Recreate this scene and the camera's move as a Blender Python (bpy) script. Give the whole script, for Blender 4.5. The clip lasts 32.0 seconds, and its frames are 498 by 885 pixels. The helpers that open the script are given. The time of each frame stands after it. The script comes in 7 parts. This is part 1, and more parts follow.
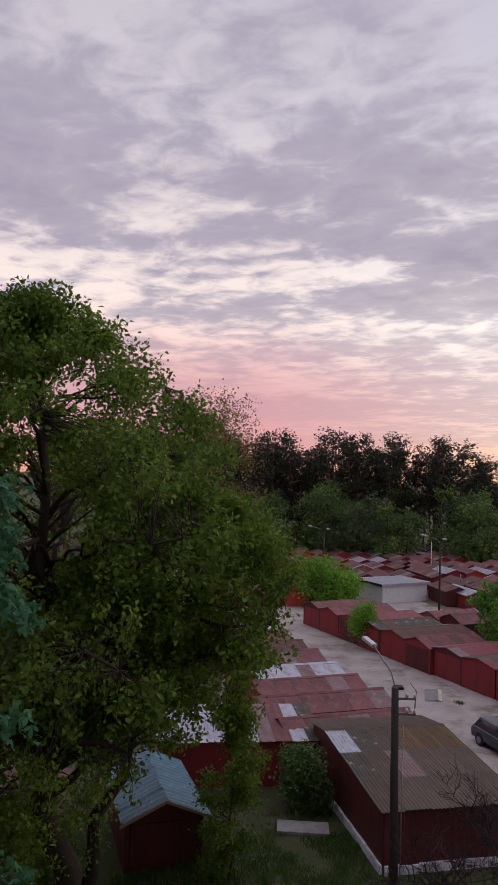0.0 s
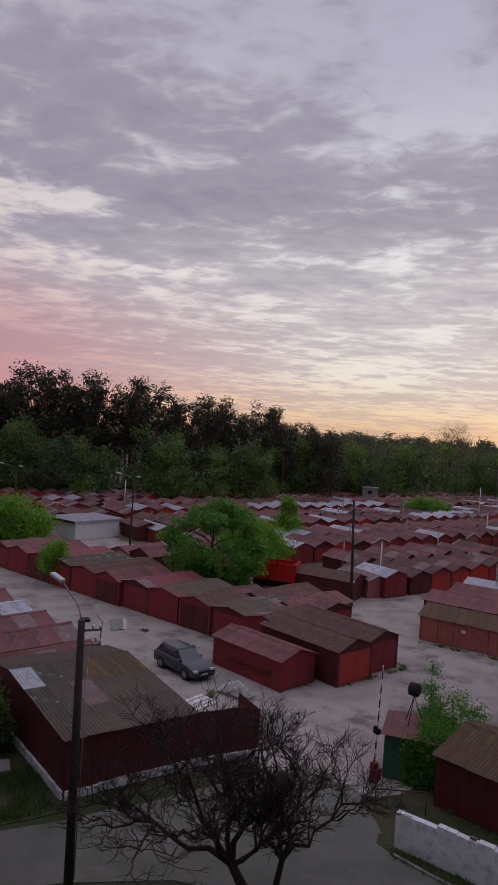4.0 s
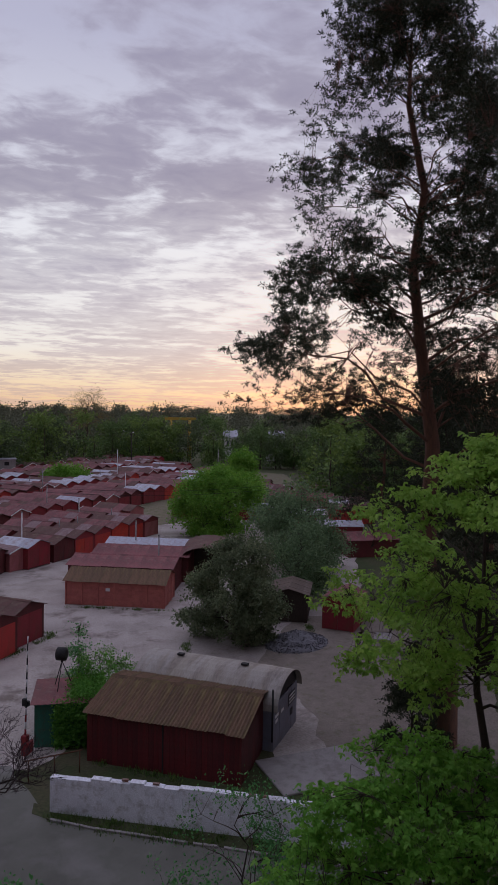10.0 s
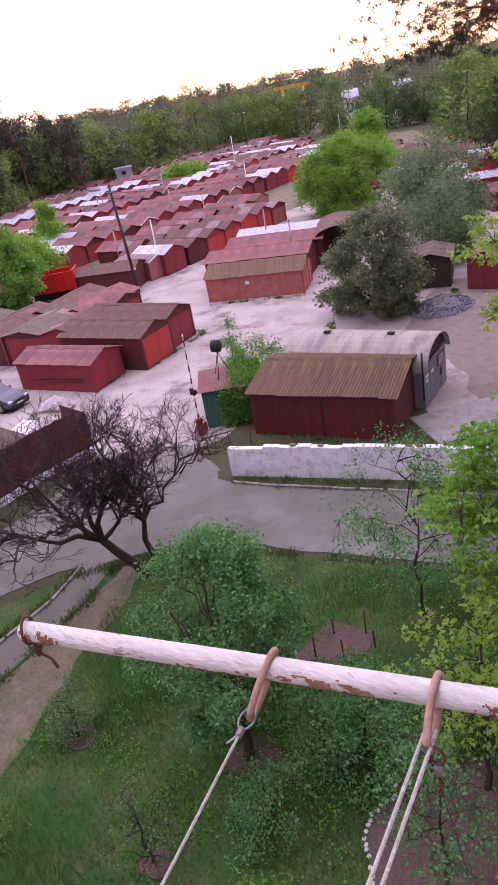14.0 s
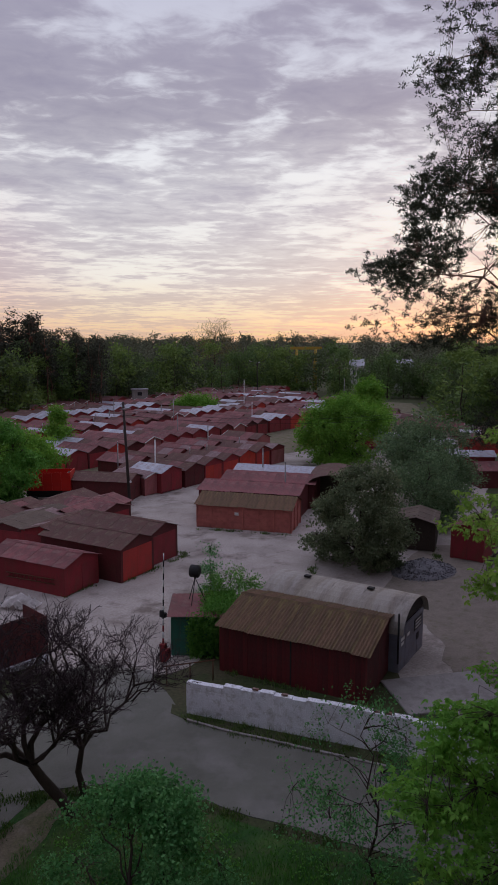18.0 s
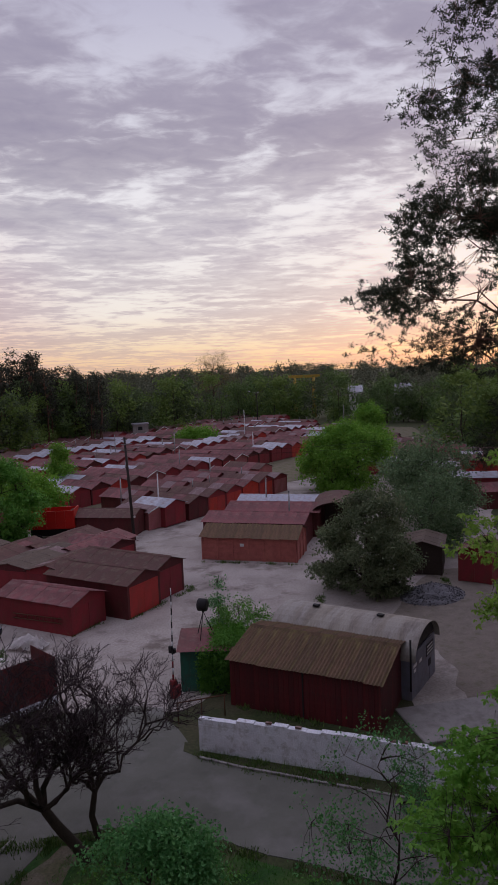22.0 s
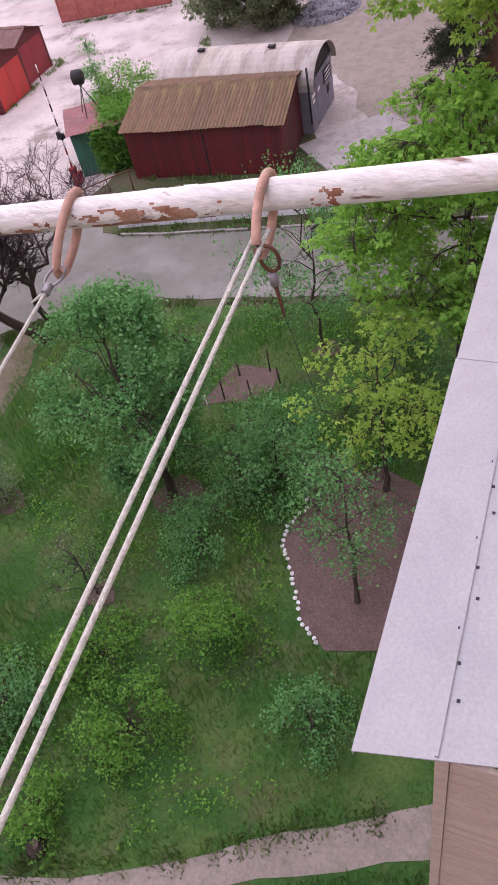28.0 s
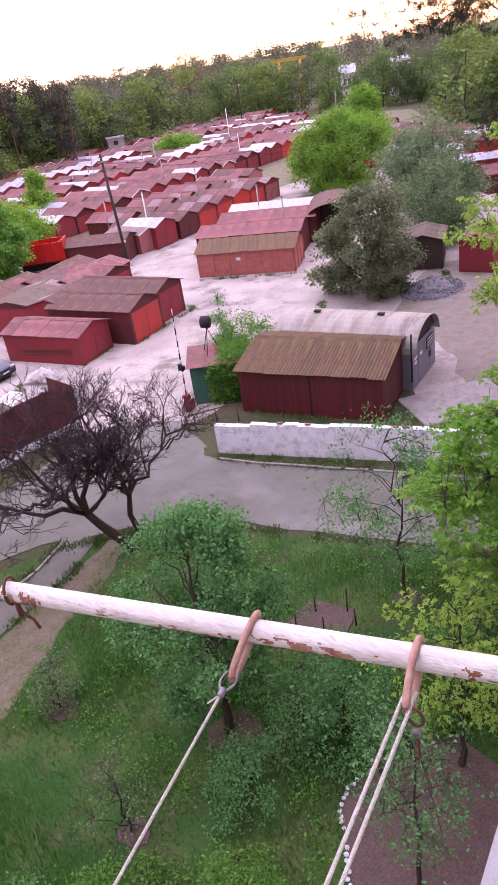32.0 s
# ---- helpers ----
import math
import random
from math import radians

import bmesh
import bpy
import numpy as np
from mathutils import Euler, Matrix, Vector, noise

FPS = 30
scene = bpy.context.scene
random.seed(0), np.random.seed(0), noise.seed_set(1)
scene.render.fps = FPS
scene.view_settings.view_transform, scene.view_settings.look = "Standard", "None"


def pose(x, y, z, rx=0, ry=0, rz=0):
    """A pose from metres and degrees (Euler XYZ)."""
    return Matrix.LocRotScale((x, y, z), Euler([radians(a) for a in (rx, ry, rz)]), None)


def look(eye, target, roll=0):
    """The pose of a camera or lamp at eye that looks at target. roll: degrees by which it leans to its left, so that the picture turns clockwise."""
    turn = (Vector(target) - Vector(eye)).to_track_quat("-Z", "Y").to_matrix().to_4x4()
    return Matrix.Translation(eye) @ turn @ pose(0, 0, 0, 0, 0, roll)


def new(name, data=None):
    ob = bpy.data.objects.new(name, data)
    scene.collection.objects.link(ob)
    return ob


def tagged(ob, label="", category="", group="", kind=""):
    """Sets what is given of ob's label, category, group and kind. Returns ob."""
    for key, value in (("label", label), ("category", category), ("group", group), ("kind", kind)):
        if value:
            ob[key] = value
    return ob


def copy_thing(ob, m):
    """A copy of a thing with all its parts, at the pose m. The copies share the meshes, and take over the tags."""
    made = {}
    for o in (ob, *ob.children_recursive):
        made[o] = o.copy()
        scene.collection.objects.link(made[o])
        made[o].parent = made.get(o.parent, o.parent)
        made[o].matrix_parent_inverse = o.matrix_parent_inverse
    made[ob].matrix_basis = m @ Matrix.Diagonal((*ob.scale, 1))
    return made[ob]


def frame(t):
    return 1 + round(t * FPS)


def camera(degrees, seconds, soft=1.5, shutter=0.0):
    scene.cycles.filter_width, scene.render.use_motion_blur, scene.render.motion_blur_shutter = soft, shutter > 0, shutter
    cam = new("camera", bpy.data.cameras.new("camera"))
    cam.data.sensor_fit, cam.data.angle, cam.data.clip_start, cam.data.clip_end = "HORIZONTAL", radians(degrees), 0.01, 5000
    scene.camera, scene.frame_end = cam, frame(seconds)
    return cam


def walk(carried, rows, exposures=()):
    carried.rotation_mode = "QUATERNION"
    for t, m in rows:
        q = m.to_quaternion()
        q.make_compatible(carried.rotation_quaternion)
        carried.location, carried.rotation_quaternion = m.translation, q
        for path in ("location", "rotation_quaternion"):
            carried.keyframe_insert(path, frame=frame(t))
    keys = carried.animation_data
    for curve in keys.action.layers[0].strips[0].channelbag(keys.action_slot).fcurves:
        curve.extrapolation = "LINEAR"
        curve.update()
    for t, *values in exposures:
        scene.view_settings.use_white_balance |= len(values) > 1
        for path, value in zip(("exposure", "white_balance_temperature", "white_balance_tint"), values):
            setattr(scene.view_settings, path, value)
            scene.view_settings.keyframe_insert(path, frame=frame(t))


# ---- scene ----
cam = camera(38.4, 32.0, 1.1)
PATH = [
    (0, (-0.252, 0.094, 16.337), (-0.263, 2.092, 16.425), 1.8),
    (0.5, (-0.222, 0.116, 16.329), (-0.164, 2.114, 16.397), 2.1),
    (1, (-0.19, 0.134, 16.314), (-0.033, 2.128, 16.332), 2.2),
    (1.5, (-0.165, 0.158, 16.298), (0.118, 2.137, 16.274), 2.7),
    (2, (-0.155, 0.176, 16.285), (0.2, 2.144, 16.262), 3.2),
    (2.5, (-0.146, 0.178, 16.272), (0.34, 2.118, 16.23), 2.9),
    (3, (-0.143, 0.172, 16.26), (0.493, 2.067, 16.196), 3.0),
    (3.5, (-0.136, 0.175, 16.249), (0.555, 2.05, 16.189), 3.1),
    (4, (-0.119, 0.181, 16.249), (0.684, 2.012, 16.208), 3.9),
    (4.5, (-0.088, 0.177, 16.255), (0.894, 1.919, 16.249), 5.6),
    (6.5, (0.001, 0.003, 16.234), (1.244, 1.569, 16.295), 5.7),
    (7, (0.03, -0.006, 16.228), (1.339, 1.506, 16.272), 5.5),
    (7.5, (0.068, 0.021, 16.218), (1.485, 1.432, 16.232), 4.8),
    (8, (0.105, 0.06, 16.204), (1.587, 1.403, 16.185), 5.0),
    (8.5, (0.139, 0.101, 16.191), (1.65, 1.411, 16.134), 4.9),
    (9, (0.164, 0.112, 16.179), (1.683, 1.408, 16.067), 3.9),
    (9.5, (0.179, 0.102, 16.169), (1.728, 1.363, 16.055), 2.3),
    (10, (0.178, 0.081, 16.158), (1.756, 1.307, 16.068), 1.1),
    (10.5, (0.16, 0.058, 16.139), (1.765, 1.251, 16.091), 1.4),
    (11, (0.149, 0.027, 16.109), (1.772, 1.195, 16.105), 1.1),
    (11.5, (0.155, -0.006, 16.069), (1.76, 1.177, 15.91), 0.4),
    (12, (0.148, -0.028, 16.02), (1.733, 1.17, 15.793), -0.7),
    (12.5, (0.12, -0.038, 15.962), (1.589, 1.248, 15.527), -1.7),
    (13, (0.083, -0.037, 15.906), (1.373, 1.327, 15.217), -4.8),
    (13.5, (0.067, -0.041, 15.887), (1.297, 1.331, 15.11), -8.0),
    (14, (0.055, -0.033, 15.86), (1.18, 1.363, 14.975), -10.7),
    (14.5, (0.028, -0.005, 15.849), (1.01, 1.442, 14.878), -9.0),
    (16.5, (0.038, 0.032, 15.854), (1.075, 1.523, 15.017), -5.5),
    (17, (0.049, 0.056, 15.875), (1.226, 1.569, 15.302), -1.9),
    (17.5, (0.092, 0.094, 15.914), (1.393, 1.577, 15.579), -0.0),
    (18, (0.118, 0.094, 15.937), (1.446, 1.561, 15.65), 0.1),
    (18.5, (0.107, 0.084, 15.951), (1.468, 1.521, 15.661), 0.0),
    (19, (0.082, 0.081, 15.963), (1.45, 1.518, 15.71), -0.2),
    (19.5, (0.063, 0.08, 15.969), (1.403, 1.546, 15.734), -0.7),
    (20, (0.054, 0.067, 15.972), (1.376, 1.551, 15.751), -0.4),
    (20.5, (0.057, 0.05, 15.973), (1.404, 1.509, 15.734), -0.3),
    (21, (0.053, 0.039, 15.977), (1.41, 1.492, 15.753), -0.8),
    (21.5, (0.06, 0.05, 15.987), (1.385, 1.531, 15.762), -2.4),
    (22, (0.046, 0.074, 15.991), (1.379, 1.55, 15.787), -2.2),
    (22.5, (0.015, 0.1, 15.991), (1.282, 1.637, 15.824), -1.9),
    (23, (0.0, 0.095, 15.986), (1.108, 1.754, 15.834), -1.6),
    (23.5, (-0.006, 0.049, 15.968), (1.044, 1.745, 15.816), -1.8),
    (24, (0.005, -0.002, 15.944), (1.126, 1.642, 15.747), -1.8),
    (24.5, (0.032, -0.035, 15.914), (1.258, 1.488, 15.494), -1.8),
    (25, (0.045, -0.056, 15.885), (1.345, 1.349, 15.304), -3.2),
    (25.5, (0.038, -0.076, 15.837), (1.358, 1.248, 15.127), -4.3),
    (26, (0.075, -0.05, 15.796), (1.344, 1.212, 14.903), -7.0),
    (26.5, (0.073, -0.057, 15.747), (1.215, 1.106, 14.588), -10.3),
    (28.5, (0.0608, -0.0560, 15.677), (0.9678, 0.9210, 14.187), -15.5),
    (29, (0.0588, -0.0560, 15.673), (0.9438, 0.9040, 14.158), -16.3),
    (29.5, (0.0578, -0.0570, 15.671), (0.9218, 0.9040, 14.144), -16.8),
    (30, (0.0508, -0.0470, 15.668), (0.8758, 0.9280, 14.129), -17.9),
    (30.5, (0.0478, -0.0330, 15.672), (0.8238, 0.9940, 14.142), -18.3),
    (31, (0.0638, -0.0270, 15.738), (0.9858, 1.0790, 14.349), -13.0),
    (31.5, (0.0588, -0.0240, 15.802), (1.1298, 1.2180, 14.658), -10.2),
    (32, (0.0518, -0.0330, 15.849), (1.1768, 1.3230, 14.904), -8.9),
]
EXPOSURES = [
    (0, 0.10, 6780, 9), (2, -0.14, 6640, 11), (4.5, -0.38, 6480, 9), (6.5, -0.42, 6350, 13), (8, -0.3, 6200, 10), (10, -0.28, 6150, 10), (12.2, -0.3, 6050, 12), (12.6, 0.05, 6300, 14), (13, 1.4, 6550, 27), (14.5, 1.75, 6600, 31), (16.5, 1.7, 6550, 32), (17.0, 1.25, 6500, 32), (17.4, -0.1, 6300, 11), (18, -0.24, 6200, 8),
    (21, -0.24, 6250, 9), (22.6, -0.28, 6350, 13), (24.3, -0.26, 6400, 12), (24.6, -0.1, 6350, 10), (25.1, 0.6, 6350, 12), (25.6, 1.4, 6550, 22), (26.2, 2.0, 6650, 30), (28.5, 2.1, 7050, 16), (29.0, 2.22, 7150, 14), (30, 2.5, 7150, 13), (31, 2.56, 7050, 13), (32, 2.12, 6650, 31)]
walk(cam, [(t, look(eye, target, roll)) for t, eye, target, roll in PATH], EXPOSURES)

# ---- sky: evening overcast, torn clouds, glow low over the far woods ----
SUN_AZ = 62.0   # degrees to the right of +y
world = bpy.data.worlds.new("evening_sky")
scene.world = world
world.use_nodes = True
wt = world.node_tree
wt.nodes.clear()


def wn(kind, **kw):
    n = wt.nodes.new(kind)
    for k, v in kw.items():
        n.inputs[k].default_value = v
    return n


def wmath(op, a, b=None, c=None, clamp=False):
    n = wt.nodes.new("ShaderNodeMath")
    n.operation, n.use_clamp = op, clamp
    for i, v in enumerate((a, b, c)):
        if v is None:
            continue
        if isinstance(v, (int, float)):
            n.inputs[i].default_value = v
        else:
            wt.links.new(v, n.inputs[i])
    return n.outputs[0]


def wmix(fac, a, b, mode="MIX"):
    n = wt.nodes.new("ShaderNodeMix")
    n.data_type, n.blend_type = "RGBA", mode
    for i, v in ((0, fac), (6, a), (7, b)):
        if isinstance(v, (int, float)):
            n.inputs[i].default_value = v
        elif isinstance(v, tuple):
            n.inputs[i].default_value = (*v, 1)
        else:
            wt.links.new(v, n.inputs[i])
    return n.outputs[2]


def wramp(fac, stops):
    n = wt.nodes.new("ShaderNodeValToRGB")
    e = n.color_ramp.elements
    while len(e) < len(stops):
        e.new(0.5)
    for q, (p, c) in zip(e, stops):
        q.position, q.color = p, (*c, 1)
    wt.links.new(fac, n.inputs[0])
    return n.outputs[0]


tc = wt.nodes.new("ShaderNodeTexCoord")
sep = wt.nodes.new("ShaderNodeSeparateXYZ")
wt.links.new(tc.outputs["Generated"], sep.inputs[0])
sx, sy, sz = sep.outputs
up = wmath("MAXIMUM", sz, 0.0)
# cosine of the angle round the compass from the glow
flat = wmath("SQRT", wmath("ADD", wmath("MULTIPLY", sx, sx), wmath("MULTIPLY", sy, sy)))
gx, gy = math.sin(radians(SUN_AZ)), math.cos(radians(SUN_AZ))
near_glow = wmath("DIVIDE", wmath("ADD", wmath("MULTIPLY", sx, gx), wmath("MULTIPLY", sy, gy)), wmath("MAXIMUM", flat, 0.001))
# clear sky between the clouds: yellow to pink at the horizon, pale above
low_glow = wramp(up, [(0.0, (1.0, 0.66, 0.36)), (0.035, (1.0, 0.80, 0.57)), (0.08, (1.0, 0.92, 0.83)), (0.22, (0.96, 0.94, 0.98)), (0.45, (0.57, 0.55, 0.69)), (0.8, (0.40, 0.39, 0.53))])
low_pink = wramp(up, [(0.0, (0.94, 0.36, 0.24)), (0.05, (0.88, 0.34, 0.34)), (0.13, (0.90, 0.55, 0.54)), (0.24, (0.90, 0.77, 0.76)), (0.45, (0.62, 0.58, 0.67)), (0.8, (0.38, 0.38, 0.48))])
side = wmath("MULTIPLY_ADD", near_glow, 2.6, -1.25, clamp=True)
clear = wmix(side, low_pink, low_glow)
# cloud sheets lie on a flat ceiling
den = wmath("ADD", up, 0.06)
comb = wt.nodes.new("ShaderNodeCombineXYZ")
ca, sa = math.cos(radians(-35)), math.sin(radians(-35))
px_, py_ = wmath("DIVIDE", sx, den), wmath("DIVIDE", sy, den)
wt.links.new(wmath("ADD", wmath("MULTIPLY", px_, ca), wmath("MULTIPLY", py_, sa)), comb.inputs[0])
wt.links.new(wmath("MULTIPLY", wmath("SUBTRACT", wmath("MULTIPLY", py_, ca), wmath("MULTIPLY", px_, sa)), 1.15), comb.inputs[1])


def wnoise(scale, detail, rough, lac=2.0, dist=0.0, off=0.0):
    n = wn("ShaderNodeTexNoise", Scale=scale, Detail=detail, Roughness=rough, Lacunarity=lac, Distortion=dist)
    m = wt.nodes.new("ShaderNodeVectorMath")
    m.operation = "ADD"
    m.inputs[1].default_value = (off, off * 0.7, off * 0.3)
    wt.links.new(comb.outputs[0], m.inputs[0])
    wt.links.new(m.outputs[0], n.inputs["Vector"])
    return n.outputs[0]


big = wnoise(0.55, 4, 0.5, off=3.1)
fine = wnoise(2.3, 6, 0.56, dist=0.25, off=7.7)
ripple = wnoise(6.5, 5, 0.55, dist=0.5, off=1.9)
cover = wmath("ADD", wmath("ADD", wmath("MULTIPLY", big, 0.36), wmath("MULTIPLY", fine, 0.40)), wmath("MULTIPLY", ripple, 0.24))
gate = wt.nodes.new("ShaderNodeMapRange")
gate.interpolation_type = "SMOOTHSTEP"
gate.inputs["From Min"].default_value, gate.inputs["From Max"].default_value = 0.425, 0.535
wt.links.new(cover, gate.inputs["Value"])
thick = wmath("MULTIPLY", gate.outputs[0], wmath("MULTIPLY_ADD", up, 2.0, 0.46, clamp=True))
cloud = wramp(up, [(0.0, (0.66, 0.36, 0.30)), (0.08, (0.56, 0.36, 0.39)), (0.2, (0.425, 0.365, 0.465)), (0.45, (0.41, 0.385, 0.51)), (1.0, (0.42, 0.405, 0.525))])
cloud = wmix(wmath("MULTIPLY", side, 0.35), cloud, (0.60, 0.565, 0.65))
tone = wt.nodes.new("ShaderNodeMapRange")
tone.inputs["From Min"].default_value, tone.inputs["From Max"].default_value = 0.36, 0.64
wt.links.new(wmath("ADD", wmath("MULTIPLY", fine, 0.55), wmath("MULTIPLY", ripple, 0.45)), tone.inputs["Value"])
cloud = wmix(wmath("MULTIPLY", tone.outputs[0], 0.8), wmix(0.4, cloud, (0.58, 0.53, 0.60)), wmix(0.65, cloud, (0.28, 0.248, 0.37)))
shade = wmath("MULTIPLY_ADD", big, -0.5, 1.25)
vs = wt.nodes.new("ShaderNodeVectorMath")
vs.operation = "SCALE"
wt.links.new(cloud, vs.inputs[0])
wt.links.new(shade, vs.inputs["Scale"])
painted = wmix(thick, clear, vs.outputs[0])
# bright break in the clouds above the glow
core = wmath("MULTIPLY", wmath("POWER", wmath("MAXIMUM", near_glow, 0.0), 3.0), wmath("SUBTRACT", 1.0, wmath("MULTIPLY", wmath("ABSOLUTE", wmath("SUBTRACT", up, 0.17)), 8.0), clamp=True), clamp=True)
# the overcast vault is brighter towards the zenith, out of view
zen = wmath("MULTIPLY_ADD", wmath("MULTIPLY_ADD", up, 2.0, -1.1, clamp=True), 1.25, 1.0)
vz = wt.nodes.new("ShaderNodeVectorMath")
vz.operation = "SCALE"
wt.links.new(painted, vz.inputs[0])
# and darker on the side away from the glow
away = wmath("MULTIPLY_ADD", wmath("MULTIPLY_ADD", near_glow, -1.1, -0.05, clamp=True), wmath("MULTIPLY_ADD", wmath("MULTIPLY", up, up), 0.6, -0.6), 1.0)
wt.links.new(wmath("MULTIPLY", zen, away), vz.inputs["Scale"])
painted = vz.outputs[0]
painted = wmix(wmath("MULTIPLY", core, wmath("MULTIPLY_ADD", tone.outputs[0], -0.75, 0.95, clamp=True)), painted, (1.0, 0.95, 0.93))
# a rose bank of cloud low down, away from the glow
bank = wmath("MULTIPLY", wmath("SUBTRACT", 1.0, wmath("MULTIPLY", side, 1.08), clamp=True), wmath("SUBTRACT", 1.0, wmath("MULTIPLY", wmath("ABSOLUTE", wmath("SUBTRACT", up, wmath("MULTIPLY_ADD", fine, 0.10, 0.045))), 9.5), clamp=True))
painted = wmix(wmath("MULTIPLY", bank, 0.9), painted, (0.58, 0.31, 0.385))
nish = wt.nodes.new("ShaderNodeTexSky")
nish.sky_type, nish.sun_disc = "NISHITA", False
nish.sun_elevation, nish.sun_rotation = radians(2.0), radians(SUN_AZ)
bg1, bg2, addw = wn("ShaderNodeBackground", Strength=0.018), wn("ShaderNodeBackground", Strength=1.0), wt.nodes.new("ShaderNodeAddShader")
wt.links.new(nish.outputs[0], bg1.inputs[0])
wt.links.new(painted, bg2.inputs[0])
wt.links.new(bg1.outputs[0], addw.inputs[0])
wt.links.new(bg2.outputs[0], addw.inputs[1])
wo = wt.nodes.new("ShaderNodeOutputWorld")
wt.links.new(addw.outputs[0], wo.inputs[0])
sun_data = bpy.data.lights.new("sun", "SUN")
sun_data.energy, sun_data.angle, sun_data.color = 0.5, radians(14), (1.0, 0.78, 0.58)
sun = new("sun", sun_data)
sun.matrix_world = look((gx * 80, gy * 80, 16), (0, 0, 5))

# ---- materials ----
def mat(name, color, rough=0.8, metal=0.0, second=None, scale=3.0, amount=0.6, grain=40.0, grain_amt=0.18, bump=0.25, bump_scale=None,
        rnd=0.0, rnd_to=None, island=False, stretch=None, third=None, third_scale=0.6, third_amt=0.5, third_edge=(0.5, 0.68), leaf=0.0, world_space=False, spec=0.3):
    m = bpy.data.materials.new(name)
    m.use_nodes = True
    t = m.node_tree
    b = t.nodes["Principled BSDF"]
    b.inputs["Roughness"].default_value, b.inputs["Metallic"].default_value = rough, metal
    b.inputs["Specular IOR Level"].default_value = spec
    co = t.nodes.new("ShaderNodeTexCoord")
    src = co.outputs["Object"]
    if world_space:
        src = t.nodes.new("ShaderNodeNewGeometry").outputs["Position"]
    if stretch:
        mp = t.nodes.new("ShaderNodeMapping")
        mp.inputs["Scale"].default_value = stretch
        t.links.new(src, mp.inputs[0])
        src = mp.outputs[0]

    def noise_at(sc, det=5, rg=0.6):
        n = t.nodes.new("ShaderNodeTexNoise")
        n.inputs["Scale"].default_value, n.inputs["Detail"].default_value, n.inputs["Roughness"].default_value = sc, det, rg
        t.links.new(src, n.inputs["Vector"])
        return n.outputs[0]

    def span(v, lo, hi):
        r = t.nodes.new("ShaderNodeMapRange")
        r.inputs["From Min"].default_value, r.inputs["From Max"].default_value = lo, hi
        t.links.new(v, r.inputs["Value"])
        return r.outputs[0]

    def mix(f, a, c, mode="MIX"):
        n = t.nodes.new("ShaderNodeMix")
        n.data_type, n.blend_type = "RGBA", mode
        for i, v in ((0, f), (6, a), (7, c)):
            if isinstance(v, (int, float)):
                n.inputs[i].default_value = v
            elif isinstance(v, tuple):
                n.inputs[i].default_value = (*v, 1)
            else:
                t.links.new(v, n.inputs[i])
        return n.outputs[2]

    def mul(v, k):
        n = t.nodes.new("ShaderNodeMath")
        n.operation = "MULTIPLY"
        t.links.new(v, n.inputs[0])
        n.inputs[1].default_value = k
        return n.outputs[0]

    col = tuple(color)
    if rnd_to:
        if island:
            rv = t.nodes.new("ShaderNodeNewGeometry").outputs["Random Per Island"]
        else:
            rv = t.nodes.new("ShaderNodeObjectInfo").outputs["Random"]
        col = mix(mul(rv, rnd), col, tuple(rnd_to))
    if second:
        col = mix(mul(span(noise_at(scale), 0.42, 0.66), amount), col, tuple(second))
    if third:
        col = mix(mul(span(noise_at(third_scale, 4, 0.7), *third_edge), third_amt), col, tuple(third))
    if grain_amt:
        g = t.nodes.new("ShaderNodeMapRange")
        g.inputs["From Min"].default_value, g.inputs["From Max"].default_value = 0.3, 0.7
        g.inputs["To Min"].default_value, g.inputs["To Max"].default_value = 1 - grain_amt, 1 + grain_amt
        t.links.new(noise_at(grain, 3), g.inputs["Value"])
        v = t.nodes.new("ShaderNodeVectorMath")
        v.operation = "SCALE"
        if isinstance(col, tuple):
            v.inputs[0].default_value = col
        else:
            t.links.new(col, v.inputs[0])
        t.links.new(g.outputs[0], v.inputs["Scale"])
        col = v.outputs[0]
    if isinstance(col, tuple):
        b.inputs["Base Color"].default_value = (*col, 1)
    else:
        t.links.new(col, b.inputs["Base Color"])
    if bump:
        bp = t.nodes.new("ShaderNodeBump")
        bp.inputs["Strength"].default_value, bp.inputs["Distance"].default_value = bump, 0.02
        t.links.new(noise_at(bump_scale or grain, 6, 0.65), bp.inputs["Height"])
        t.links.new(bp.outputs[0], b.inputs["Normal"])
    if leaf:
        tr = t.nodes.new("ShaderNodeBsdfTranslucent")
        if isinstance(col, tuple):
            tr.inputs[0].default_value = (*col, 1)
        else:
            t.links.new(col, tr.inputs[0])
        ms = t.nodes.new("ShaderNodeMixShader")
        ms.inputs[0].default_value = leaf
        t.links.new(b.outputs[0], ms.inputs[1])
        t.links.new(tr.outputs[0], ms.inputs[2])
        t.links.new(ms.outputs[0], t.nodes["Material Output"].inputs[0])
    return m


def foliage(name, a, b, leaf=0.35):
    return mat(name, a, 0.6, rnd=1.0, rnd_to=b, island=True, grain_amt=0, bump=0, leaf=leaf * 0.85, second=tuple(0.7 * v for v in a), scale=0.35, amount=0.6, spec=0.25)


